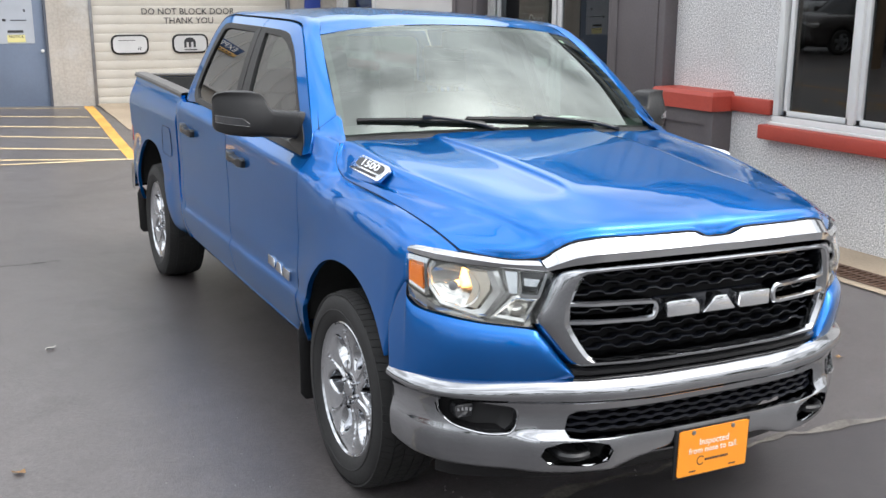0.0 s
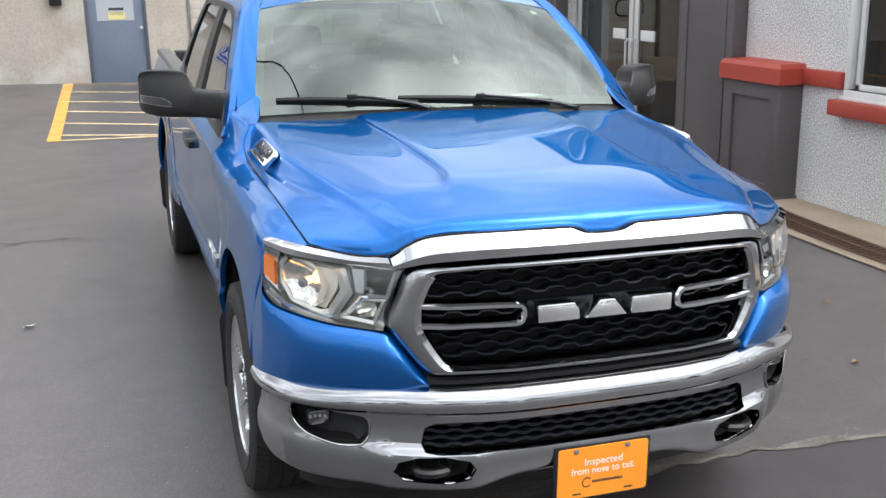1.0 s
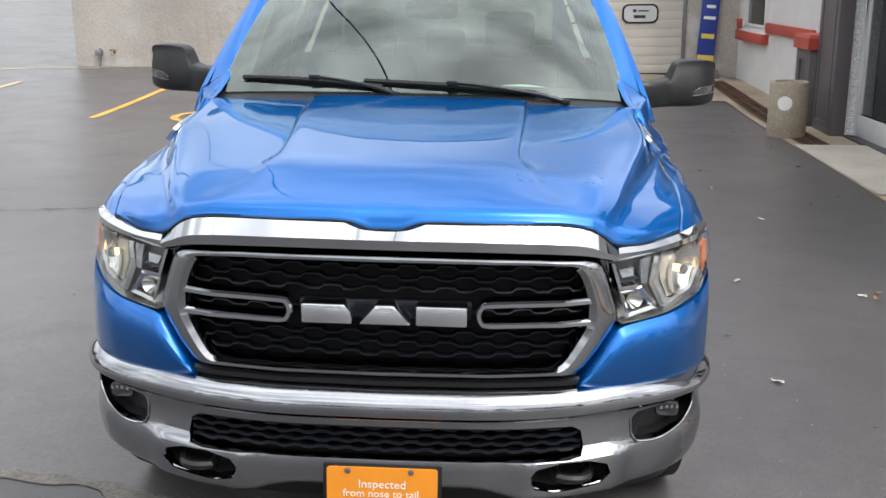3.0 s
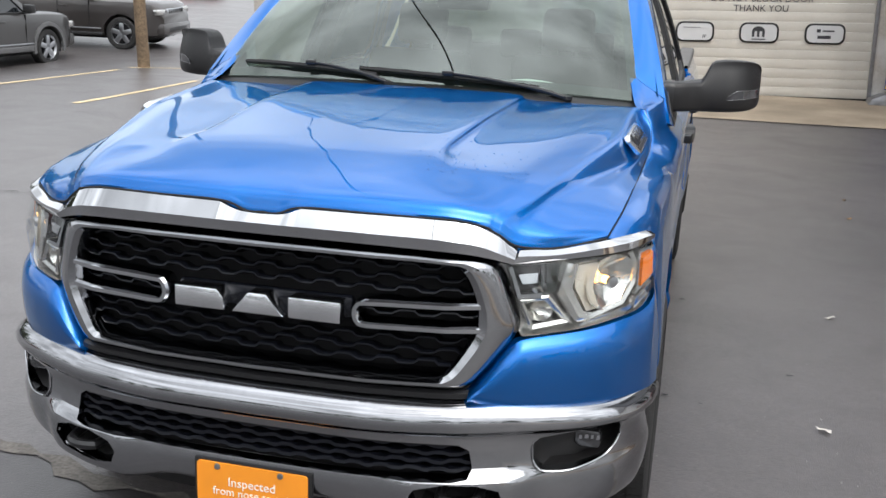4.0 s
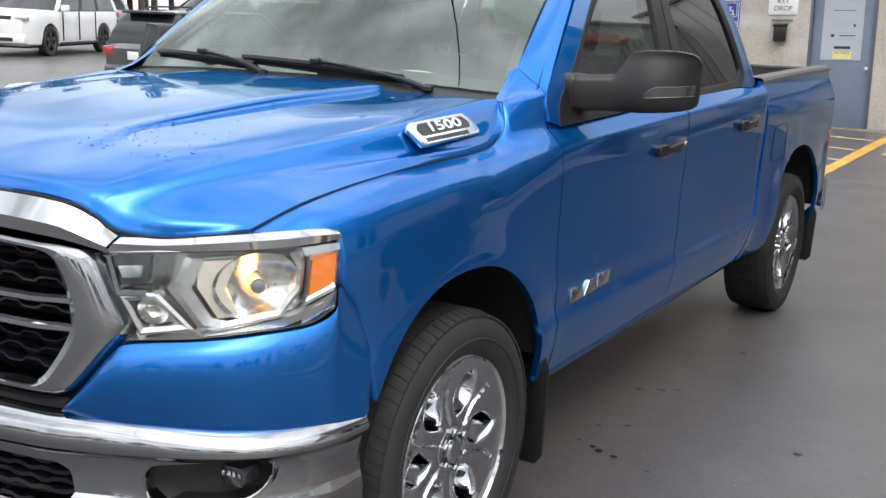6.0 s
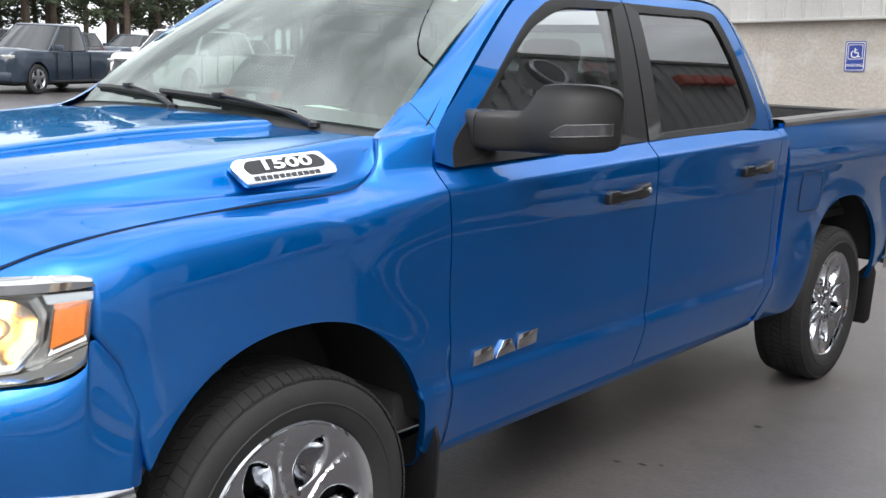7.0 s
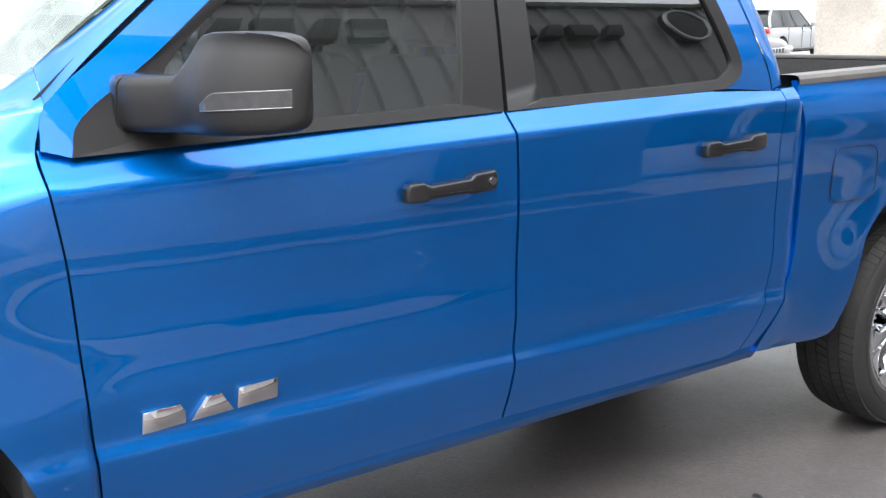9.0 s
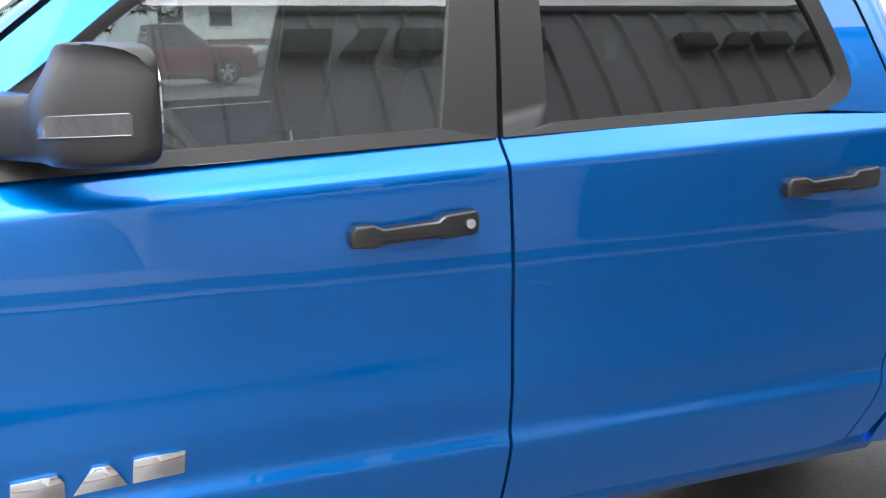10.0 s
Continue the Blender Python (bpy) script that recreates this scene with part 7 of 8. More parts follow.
bm = bmesh.new()
skin(bm, [[on_yard(x + (kx(y) if x < 4.5 else 0), y, 0.010) for x in (4.06, 4.2, EX)] for y in np.linspace(-6, 13.9, 40)])
tagged(part("pavement_wall_strip", bm, CONCRETE), "narrow concrete strip along the wall", "pavement", kind="structure")
bm = bmesh.new()
skin(bm, [[on_yard(x + kx(y), y, 0.010) for x in (3.62, 3.74)] for y in np.linspace(-6, 13.9, 40)])
tagged(part("pavement_kerb_strip", bm, CONCRETE), "narrow concrete edge of the drain", "pavement", kind="structure")
drain = thing("trench_drain", "rusty iron trench drain grate set in concrete", "drain", kind="structure")
bm = bmesh.new()
skin(bm, [[on_yard(x + kx(y), y, 0.003) for x in (3.72, 4.08)] for y in np.linspace(-6, 13.9, 30)])
part("channel", bm, SEAM, drain)
bar = mesh_of("grate_bar", box((3.75, -0.012, 0.0), (4.05, 0.012, 0.012), 0.002), RUST)
y = 0.6
while y < 5.45:
    o = new("grate_bar", bar)
    o.parent = drain
    o.location = (kx(y), y, ground_z(3.9, y) + 0.004)
    y += 0.055
rails = bmesh.new()
for x in (3.745, 3.90, 4.035):
    skin(rails, [[on_yard(x - 0.02 + kx(y), y, 0.017), on_yard(x + 0.02 + kx(y), y, 0.017)] for y in np.linspace(-6, 13.9, 30)])
part("grate_rail", rails, RUST, drain)
far = bmesh.new()
for y in [*np.arange(-2.0, 0.6, 0.055), *np.arange(8.0, 13.9, 0.055)]:
    zz = ground_z(3.9, y)
    block(far, (3.75 + kx(y), y - 0.012, zz + 0.004), (4.05 + kx(y), y + 0.012, zz + 0.016))
tagged(part("far_grate_bars", far, RUST, drain), kind="stuff")
bm = bmesh.new()
for v in block(bm, (3.78, 5.36, 0.012), (EX + 0.02, 7.95, 0.03), 0.006).verts:
    v.co.z += ground_z(v.co.x, v.co.y)
tagged(part("pavement_landing", bm, material("pale_landing_slab", (0.42, 0.38, 0.32), 0.75, grain=0.10, grain_size=50, wear=0.22, wear_size=1.2)), "pale concrete landing before the glass doors", "pavement", kind="structure")
# ash bin
zb = ground_z(3.80, 8.62)
binn = thing("concrete_bin", "round exposed-aggregate concrete litter bin on asphalt", "bin", Matrix.Translation((3.88, 8.70, zb)))
part("barrel", lathe(bmesh.new(), [(0.0, 0.0), (0.0, 0.215), (0.02, 0.225), (0.64, 0.225), (0.66, 0.215), (0.66, 0.17), (0.60, 0.165), (0.60, 0.0)], 40, "z"), AGGREGATE, binn)
bm = bmesh.new()
pts = [(0.085 * math.cos(a), 0.42 + 0.085 * math.sin(a)) for a in np.linspace(0, 2 * math.pi, 20, endpoint=False)]
skin(bm, [[(0.0, 0.0, 0.0)] * 20, [(p[0], -math.sqrt(0.230 ** 2 - p[0] ** 2), p[1]) for p in pts]][1:] + [[(p[0] * 0.02, -0.230, 0.42 + (p[1] - 0.42) * 0.02) for p in pts]], close_u=True)
dec = part("decal", bm, WHITE_INK, binn, "round white sticker")
dec.matrix_basis = pose(0, 0, 0, 0, 0, -25)
# leaning advert board by the far corner
board = thing("advert_board", "blue and yellow advertising board leaning on the wall", "sign", pose(3.98, 14.16, 0.36, 0, 4, 90) @ pose(0, 0, 0, 4, 0, 0))
part("panel", box((0, -0.15, 0.02), (0.03, 0.15, 1.75), 0.004), SIGN_BLUE, board)
bm = bmesh.new()
for k in range(4):
    block(bm, (-0.004, -0.10 + 0.02 * (k % 2), 0.78 + 0.19 * k), (0.001, 0.10 - 0.03 * (k % 2), 0.83 + 0.19 * k))
part("print_bars", bm, WHITE_INK, board)
bm = bmesh.new()
block(bm, (-0.004, -0.14, 0.04), (0.001, 0.14, 0.18))
block(bm, (-0.004, -0.11, 0.46), (0.001, 0.11, 0.54))
part("yellow_bars", bm, material("yellow_print", (0.75, 0.55, 0.08), 0.5, wear=0.05), board)

# ---- wooden pole, cables ----
pz = ground_z(-9.2, 13.75)
pole = thing("utility_pole", "weathered wooden utility pole standing in asphalt", "pole", Matrix.Translation((-9.05, 13.75, pz)) @ pose(0, 0, 0, 0, -1.2, 0))
bm = bmesh.new()
tube(bm, [(0, 0, -0.1), (0.0, 0, 2.5), (0.02, 0, 8.5)], [0.115, 0.105, 0.085], 16)
part("shaft", bm, WOOD_POLE, pole)
bm = bmesh.new()
tube(bm, [(lerp(-6.0, 8.0, t), lerp(14.2, -20.8, t), lerp(5.05, 6.6, t) - 3.1 * t * (1 - t)) for t in np.linspace(0, 1, 40)], 0.011, 6)
tagged(part("overhead_cable", bm, BLACK), "black overhead cable fixed to the metal siding", "cable")
# ---- parked vehicles ----
CAR_GLASS = material("dark_car_glass", (0.012, 0.015, 0.017), 0.04, coat=0.3, wear=0.2, wear_size=1)
CAR_BLACK = material("car_black_trim", (0.02, 0.02, 0.021), 0.5, grain=0.1)


def car_paint(name, color, metal=0.3):
    return material(name, color, 0.35, metal, grain=0.04, grain_size=500, wear=0.04, wear_size=2, coat=1.0)


GREY_P, BROWN_P, WHITE_P, BLACK_P, RED_P, MAROON_P, SILVER_P, NAVY_P = (car_paint("graphite_car_paint", (0.075, 0.073, 0.073), 0.5), car_paint("brown_grey_car_paint", (0.055, 0.049, 0.047), 0.4), car_paint("white_car_paint", (0.78, 0.78, 0.77), 0.0), car_paint("black_car_paint", (0.02, 0.021, 0.024)), car_paint("red_car_paint", (0.35, 0.012, 0.018), 0.1), car_paint("maroon_car_paint", (0.12, 0.012, 0.014)), car_paint("silver_car_paint", (0.42, 0.43, 0.44), 0.6), car_paint("dark_blue_car_paint", (0.02, 0.035, 0.06)))
CLAD = material("grey_cladding", (0.11, 0.11, 0.112), 0.5, grain=0.08, wear=0.08)


def vehicle(label, category, m, paint, length=4.9, width=1.88, height=1.70, nose=1.02, belt=1.06, base=2.89, hood_l=1.35, pickup=False, rails=True, clad=False, rim_mat=SATIN, tyre_r=0.355, white_lamps=True, plate=True):
    """A parked car; forward is +y, the origin lies on the ground below its middle."""
    th = thing("pickup" if pickup else "parked_car", label, category, m)
    w, l2 = width / 2, length / 2
    axles = (base / 2 + 0.02, -base / 2 + 0.02)
    cab_rear = -0.55 if pickup else -l2 + 0.10
    # lower body from cross-sections along the length
    top = curve_of([(-l2, belt - 0.10), (-l2 + 0.10, belt), (0.0, belt), (l2 - hood_l, belt - 0.01), (l2 - 0.45, nose), (l2 - 0.12, nose - 0.10), (l2, nose - 0.30)])
    pinch = curve_of([(-l2, 0.86), (-l2 + 0.15, 0.95), (-l2 + 0.6, 1.0), (0, 1.0), (l2 - 0.8, 0.99), (l2 - 0.25, 0.92), (l2, 0.78)])
    bottom = curve_of([(-l2, 0.40), (-l2 + 0.25, 0.30), (0, 0.26), (l2 - 0.3, 0.27), (l2, 0.36)])
    bm = bmesh.new()
    rings = []
    for y in np.linspace(-l2, l2, 41):
        t, p, b = top(y), pinch(y) * w, bottom(y)
        half = [(0.0, b), (0.80 * p, b), (0.96 * p, b + 0.06), (1.0 * p, b + 0.22), (0.985 * p, lerp(b, t, 0.6)), (1.0 * p, lerp(b, t, 0.78)), (0.965 * p, t - 0.05), (0.90 * p, t - 0.008), (0.6 * p, t + 0.012), (0.0, t + 0.02)]
        rings.append([(x, y, z) for x, z in half] + [(-x, y, z) for x, z in half[-2:0:-1]])
    v = skin(bm, rings, close_u=True)
    bm.faces.new(v[0])
    bm.faces.new(v[-1][::-1])
    cs = []
    for ya in axles:
        for s in (1, -1):
            c = bmesh.new()
            pts = [(ya + (tyre_r + 0.06) * math.cos(a), tyre_r + 0.01 + (tyre_r + 0.06) * math.sin(a)) for a in np.linspace(0, 2 * math.pi, 28, endpoint=False)]
            prism(c, pts, s * (w - 0.32), s * (w + 0.2), "x")
            cs.append(c)
    if pickup:
        c = bmesh.new()
        block(c, (-w + 0.10, -l2 + 0.08, 0.75), (w - 0.10, cab_rear - 0.12, 2.0))
        cs.append(c)
    part("body", cut(bm, cs), paint, th)
    # cabin
    f0, f1 = l2 - hood_l + 0.05, l2 - hood_l - 0.72
    r0, r1 = cab_rear, cab_rear + (0.12 if pickup else 0.38)
    h = height
    lo = [(0.93 * w, f0), (0.93 * w, cab_rear)]
    bm = bmesh.new()
    def level(k):
        z = lerp(belt - 0.04, h - 0.05, k)
        x = lerp(0.93, 0.74, k) * w
        yf, yr = lerp(f0, f1, k), lerp(r0, r1, k ** 2)
        return [(-x * 0.97, yr, z), (-x, yr + 0.10, z), (-x, lerp(yr, yf, 0.5), z), (-x * 0.98, yf - 0.12, z), (-x * 0.80, yf, z), (0, yf + 0.06, z), (x * 0.80, yf, z), (x * 0.98, yf - 0.12, z), (x, lerp(yr, yf, 0.5), z), (x, yr + 0.10, z), (x * 0.97, yr, z)]
    v = skin(bm, [level(k) for k in (0, 0.35, 0.7, 1.0)], close_u=True)
    bm.faces.new(v[-1])
    part("glasshouse", bm, CAR_GLASS, th)
    bm = bmesh.new()
    a = level(1.0)
    rows = [[(p[0] * k, lerp((f1 + r1) / 2, p[1], k), z) for p in a] for k, z in ((1.03, h - 0.075), (1.03, h - 0.045), (0.93, h - 0.012), (0.5, h), (0.02, h))]
    skin(bm, rows, close_u=True)
    part("roof", bm, paint, th)
    # pillars: front, middle, rear quarter
    cuts = [(0.0, 0.06), (0.52, 0.58), (0.94, 1.0)] if pickup else [(0.0, 0.05), (0.36, 0.40), (0.64, 0.68), (0.955, 1.0)]
    for s in (1, -1):
        for a0, a1 in cuts:
            bm = bmesh.new()
            rows = []
            for k in np.linspace(0, 1, 6):
                z = lerp(belt - 0.03, h - 0.05, k)
                x = s * (lerp(0.93, 0.74, k) * w + 0.006)
                yf, yr = lerp(f0, f1, k) - 0.09, lerp(r0, r1, k ** 2) + 0.01
                rows.append([(x, lerp(yf, yr, a0), z), (x, lerp(yf, yr, a1), z)])
            skin(bm, rows)
            edge_lip(bm, (-s * 0.03, 0, 0))
            part("pillar", bm, paint if a0 in (0.0, 0.94, 0.955) else CAR_BLACK, th)
        bm = bmesh.new()
        tube(bm, spline([(s * 0.94 * w, f0 - 0.25, belt - 0.015), (s * 0.945 * w, 0, belt - 0.02), (s * 0.94 * w, cab_rear + 0.1, belt - 0.015)], 10), 0.014, 6)
        part("belt_strip", bm, CAR_BLACK, th)
        if rails and not pickup:
            bm = bmesh.new()
            tube(bm, spline([(s * 0.62 * w, f1 - 0.2, h - 0.01), (s * 0.62 * w, f1 - 0.35, h + 0.05), (s * 0.62 * w, r1 + 0.5, h + 0.05), (s * 0.62 * w, r1 + 0.3, h - 0.01)], 14), 0.018, 6)
            part("roof_rail", bm, CAR_BLACK, th)
        part("mirror", box((s * w + (-0.02 if s > 0 else -0.20), f0 - 0.42, belt - 0.02), (s * w + (0.20 if s > 0 else 0.02), f0 - 0.28, belt + 0.14), 0.03), paint if not clad else CAR_BLACK, th)
        for y in ((0.15, -0.85) if not pickup else (0.45, -0.35)):
            part("door_handle", box((s * w - 0.015 * s - 0.01, y - 0.09, belt - 0.20), (s * w + 0.012 * s + 0.006, y + 0.09, belt - 0.165), 0.004), paint, th)
        for y in ((f0 - 0.35, 0.02, -0.98) if not pickup else (f0 - 0.35, 0.32, cab_rear)):
            part("door_seam", box((s * w - 0.03, y - 0.005, 0.40), (s * w + 0.002, y + 0.005, belt - 0.05)), SEAM, th)
        part("sill_strip", box((s * w - 0.06, axles[1] + tyre_r + 0.08, 0.30), (s * w + 0.012, axles[0] - tyre_r - 0.08, 0.36 if not clad else 0.42), 0.012), CLAD if clad else CAR_BLACK, th)
        if clad or paint is BROWN_P:
            part("sill_moulding", box((s * w - 0.02, axles[1] + tyre_r + 0.10, 0.435), (s * w + 0.016, axles[0] - tyre_r - 0.10, 0.465), 0.006), SATIN, th)
        part("headlight", box((s * 0.56 * w - (0.0 if s > 0 else 0.34 * w), l2 - 0.22, nose - 0.30), (s * 0.56 * w + (0.34 * w if s > 0 else 0.0), l2 - 0.03, nose - 0.17), 0.03), LAMP_GREY, th)
        part("tail_light", box((s * 0.62 * w - (0.0 if s > 0 else 0.335 * w), -l2 - 0.012, belt - 0.22), (s * 0.62 * w + (0.335 * w if s > 0 else 0.0), -l2 + 0.16, belt - 0.05), 0.03), RED_LENS, th)
        for ya in axles:
            if clad:
                bm = bmesh.new()
                rows = []
                for rr, xx in ((tyre_r + 0.055, s * (w - 0.02)), (tyre_r + 0.06, s * (w + 0.022)), (tyre_r + 0.13, s * (w + 0.020)), (tyre_r + 0.14, s * (w - 0.02))):
                    rows.append([(xx, ya + rr * math.cos(q), tyre_r + 0.01 + rr * math.sin(q)) for q in np.linspace(-0.25, math.pi + 0.25, 24)])
                skin(bm, rows)
                part("arch_cladding", bm, CLAD, th)
            root = part("wheel", lathe(bmesh.new(), [(-0.10, 0.20), (-0.10, tyre_r * 0.93), (-0.08, tyre_r), (0.08, tyre_r), (0.105, tyre_r * 0.93), (0.11, tyre_r * 0.76), (0.10, tyre_r * 0.68), (0.05, tyre_r * 0.66)], 32), RUBBER, th)
            spokes = bmesh.new()
            lathe(spokes, [(0.09, tyre_r * 0.70), (0.105, tyre_r * 0.68), (0.06, tyre_r * 0.62)], 32)
            for k in range(5):
                block(spokes, (0.062, -0.052, 0.0), (0.094, 0.052, tyre_r * 0.67), 0.010, pose(0, 0, 0, 72 * k))
            part("rim", spokes, rim_mat, root)
            part("hub_back", lathe(bmesh.new(), [(0.03, tyre_r * 0.66), (0.02, 0.0)], 24), RIM_DARK, root)
            root.matrix_basis = pose(s * (w - 0.12), ya, tyre_r, 0, 0, 0 if s > 0 else 180)
    part("front_grille", box((-0.50 * w, l2 - 0.10, nose - 0.33), (0.50 * w, l2 - 0.012, nose - 0.17), 0.012), CAR_BLACK if paint is not BROWN_P else CHROME, th)
    if paint is BROWN_P:
        for k in range(7):
            part("grille_slot", box((-0.46 * w + 0.134 * w * k, l2 - 0.05, nose - 0.315), (-0.46 * w + 0.134 * w * k + 0.085 * w, l2 - 0.006, nose - 0.185), 0.008), CAR_BLACK, th)
    part("front_bumper", box((-0.86 * w, l2 - 0.22, 0.34), (0.86 * w, l2 + 0.035, 0.60), 0.07), paint, th)
    part("front_intake", box((-0.55 * w, l2 - 0.10, 0.40), (0.55 * w, l2 + 0.042, 0.50), 0.012), CAR_BLACK, th)
    part("rear_bumper", box((-0.90 * w, -l2 - 0.05, 0.38), (0.90 * w, -l2 + 0.22, 0.68), 0.07), paint, th)
    part("rear_valance", box((-0.80 * w, -l2 - 0.03, 0.28), (0.80 * w, -l2 + 0.3, 0.40), 0.04), CAR_BLACK, th)
    if plate:
        part("number_plate", box((-0.15, -l2 - 0.022, belt - 0.28), (0.15, -l2 + 0.02, belt - 0.13), 0.004), PAPER, th)
    if pickup:
        part("bed_floor", box((-w + 0.11, -l2 + 0.09, 0.72), (w - 0.11, cab_rear - 0.13, 0.76)), BEDLINER, th)
    else:
        part("spoiler", box((-0.66 * w, r1 - 0.22, h - 0.075), (0.66 * w, r1 + 0.10, h - 0.03), 0.015), CAR_BLACK if clad else paint, th)
    part("underbody", box((-0.75 * w, -l2 + 0.3, 0.22), (0.75 * w, l2 - 0.3, 0.45), 0.03), LINER, th)
    return th


def park(x, y, heading):
    """Forward direction in degrees from +y, turning left."""
    a = radians(heading)
    fx, fy = -math.sin(a), math.cos(a)
    z0 = ground_z(x, y)
    pitch = math.degrees(math.atan2(ground_z(x + 1.4 * fx, y + 1.4 * fy) - ground_z(x - 1.4 * fx, y - 1.4 * fy), 2.8))
    roll = math.degrees(math.atan2(ground_z(x + 0.8 * fy, y - 0.8 * fx) - ground_z(x - 0.8 * fy, y + 0.8 * fx), 1.6))
    return Matrix.Translation((x, y, z0)) @ pose(0, 0, 0, 0, 0, heading) @ pose(0, 0, 0, pitch, -roll, 0)


wagon = vehicle("graphite grey crossover wagon with grey arch cladding, parked", "car", park(-12.7, 13.27, -2), GREY_P, 4.9, 1.88, 1.70, clad=True)
suv = vehicle("dark brown-grey sport utility vehicle with chrome grille, parked", "car", park(-13.2, 17.9, -82), BROWN_P, 4.8, 1.94, 1.76, nose=1.08, belt=1.10, base=2.91, rails=True)
white = vehicle("white long sport utility vehicle with black wheels, parked", "car", park(-23.1, 16.6, 205), WHITE_P, 5.4, 2.05, 1.92, nose=1.22, belt=1.22, base=3.12, hood_l=1.45, rim_mat=CAR_BLACK, tyre_r=0.40)
vehicle("dark blue-black truck with chrome wheels, parked", "truck", park(-25.6, 13.6, 205), NAVY_P, 5.6, 2.0, 1.92, nose=1.22, belt=1.20, base=3.5, hood_l=1.5, pickup=True, tyre_r=0.40)
vehicle("maroon crew-cab pickup truck, parked on asphalt", "truck", park(-30.5, 4.4, 4), MAROON_P, 5.8, 2.05, 1.93, nose=1.22, belt=1.24, base=3.67, hood_l=1.5, pickup=True, tyre_r=0.40)
spots = [
    (-27.5, 49.0, -80, RED_P, False), (-21.0, 51.5, -80, BLACK_P, True), (-19.0, 24.0, -84, SILVER_P, False),
    (-39.0, 14.5, 200, BLACK_P, False), (-40.5, 18.5, 205, BLACK_P, False), (-41.5, 22.5, 205, GREY_P, False), (-38.0, 10.5, 200, SILVER_P, False), (-42.5, 27.0, 205, NAVY_P, False),
    (-33.0, 25.0, 170, SILVER_P, False), (-31.5, 31.0, 165, GREY_P, False), (-20.5, 31.0, 10, SILVER_P, False), (-25.5, 33.0, 12, BLACK_P, False),
]
NAMES = {RED_P: "red", BLACK_P: "black", SILVER_P: "silver", GREY_P: "graphite grey", NAVY_P: "dark blue"}
for x, y, a, paint, pick in spots:
    vehicle("%s %s parked in the far row" % (NAMES[paint], "pickup truck" if pick else "sport utility vehicle"), "truck" if pick else "car", park(x, y, a), paint, 5.5 if pick else 4.7, 1.92, 1.85 if pick else 1.74, nose=1.12, belt=1.12, base=3.4 if pick else 2.8, pickup=pick, tyre_r=0.37, rails=False, plate=False)

# ---- far house and trees ----
LAWN = material("dull_grass", (0.11, 0.12, 0.055), 0.9, grain=0.3, grain_size=3, wear=0.3, wear_size=0.2, bump=0.3, bump_size=10)
bm = bmesh.new()
skin(bm, [[(x, y, ground_z(max(x, -60), y) + 0.03) for x in (-200.0, -120.0, -75.0, -46.0)] for y in (-120.0, -40.0, 0.0, 20.0, 45.0, 120.0)])
tagged(part("lawn", bm, LAWN), "dull green lawn beyond the yard", "lawn", kind="structure")
SID_W = material("white_house_siding", (0.74, 0.74, 0.71), 0.6, wear=0.06, wear_size=0.8)
BRICKY = material("far_brickwork", (0.30, 0.19, 0.15), 0.85, grain=0.2, grain_size=12, wear=0.1)
SHINGLE = material("grey_shingles", (0.16, 0.155, 0.15), 0.9, grain=0.25, grain_size=10, wear=0.1)
house = thing("house", "white-sided house on a brick base with grey gable roof", "house", pose(-62.0, 15.5, ground_z(-60, 15.5), 0, 0, 82))
part("brick_base", box((-6, -4, -0.5), (6, 4, 1.25)), BRICKY, house)
part("wall", prism(bmesh.new(), [(-4.15, 1.25), (4.15, 1.25), (4.15, 3.7), (0, 5.4), (-4.15, 3.7)], -6.1, 6.1, "x"), SID_W, house)
bm = bmesh.new()
for s in (1, -1):
    skin(bm, [[(x, s * 4.7, 3.47 + d), (x, 0, 5.45 + d)] for x in (-6.5, 6.5) for d in (0.0,)])
edge_lip(bm, (0, 0, 0.14))
part("roof", bm, SHINGLE, house)
for x, z in ((-4.0, 2.0), (0.0, 2.0), (3.6, 2.0), (-3.2, 0.35), (3.0, 0.35)):
    w_ = part("window", box((x - 0.65, -4.22, z), (x + 0.65, -4.14, z + (1.15 if z > 1 else 0.65)), 0.01), CAR_GLASS, house)
    part("sill", box((x - 0.72, -4.27, z - 0.08), (x + 0.72, -4.14, z), 0.01), WHITE_FRAME, w_)
for y in (-1.8, 1.8):
    part("window", box((6.08, y - 0.5, 2.2), (6.16, y + 0.5, 3.3), 0.01), CAR_GLASS, house)

BARK = material("grey_brown_bark", (0.075, 0.055, 0.042), 0.9, grain=0.3, grain_size=10, wear=0.2)
NEEDLE = material("pine_needles", (0.045, 0.062, 0.030), 0.8, grain=0.35, grain_size=2, wear=0.35, wear_size=0.5)


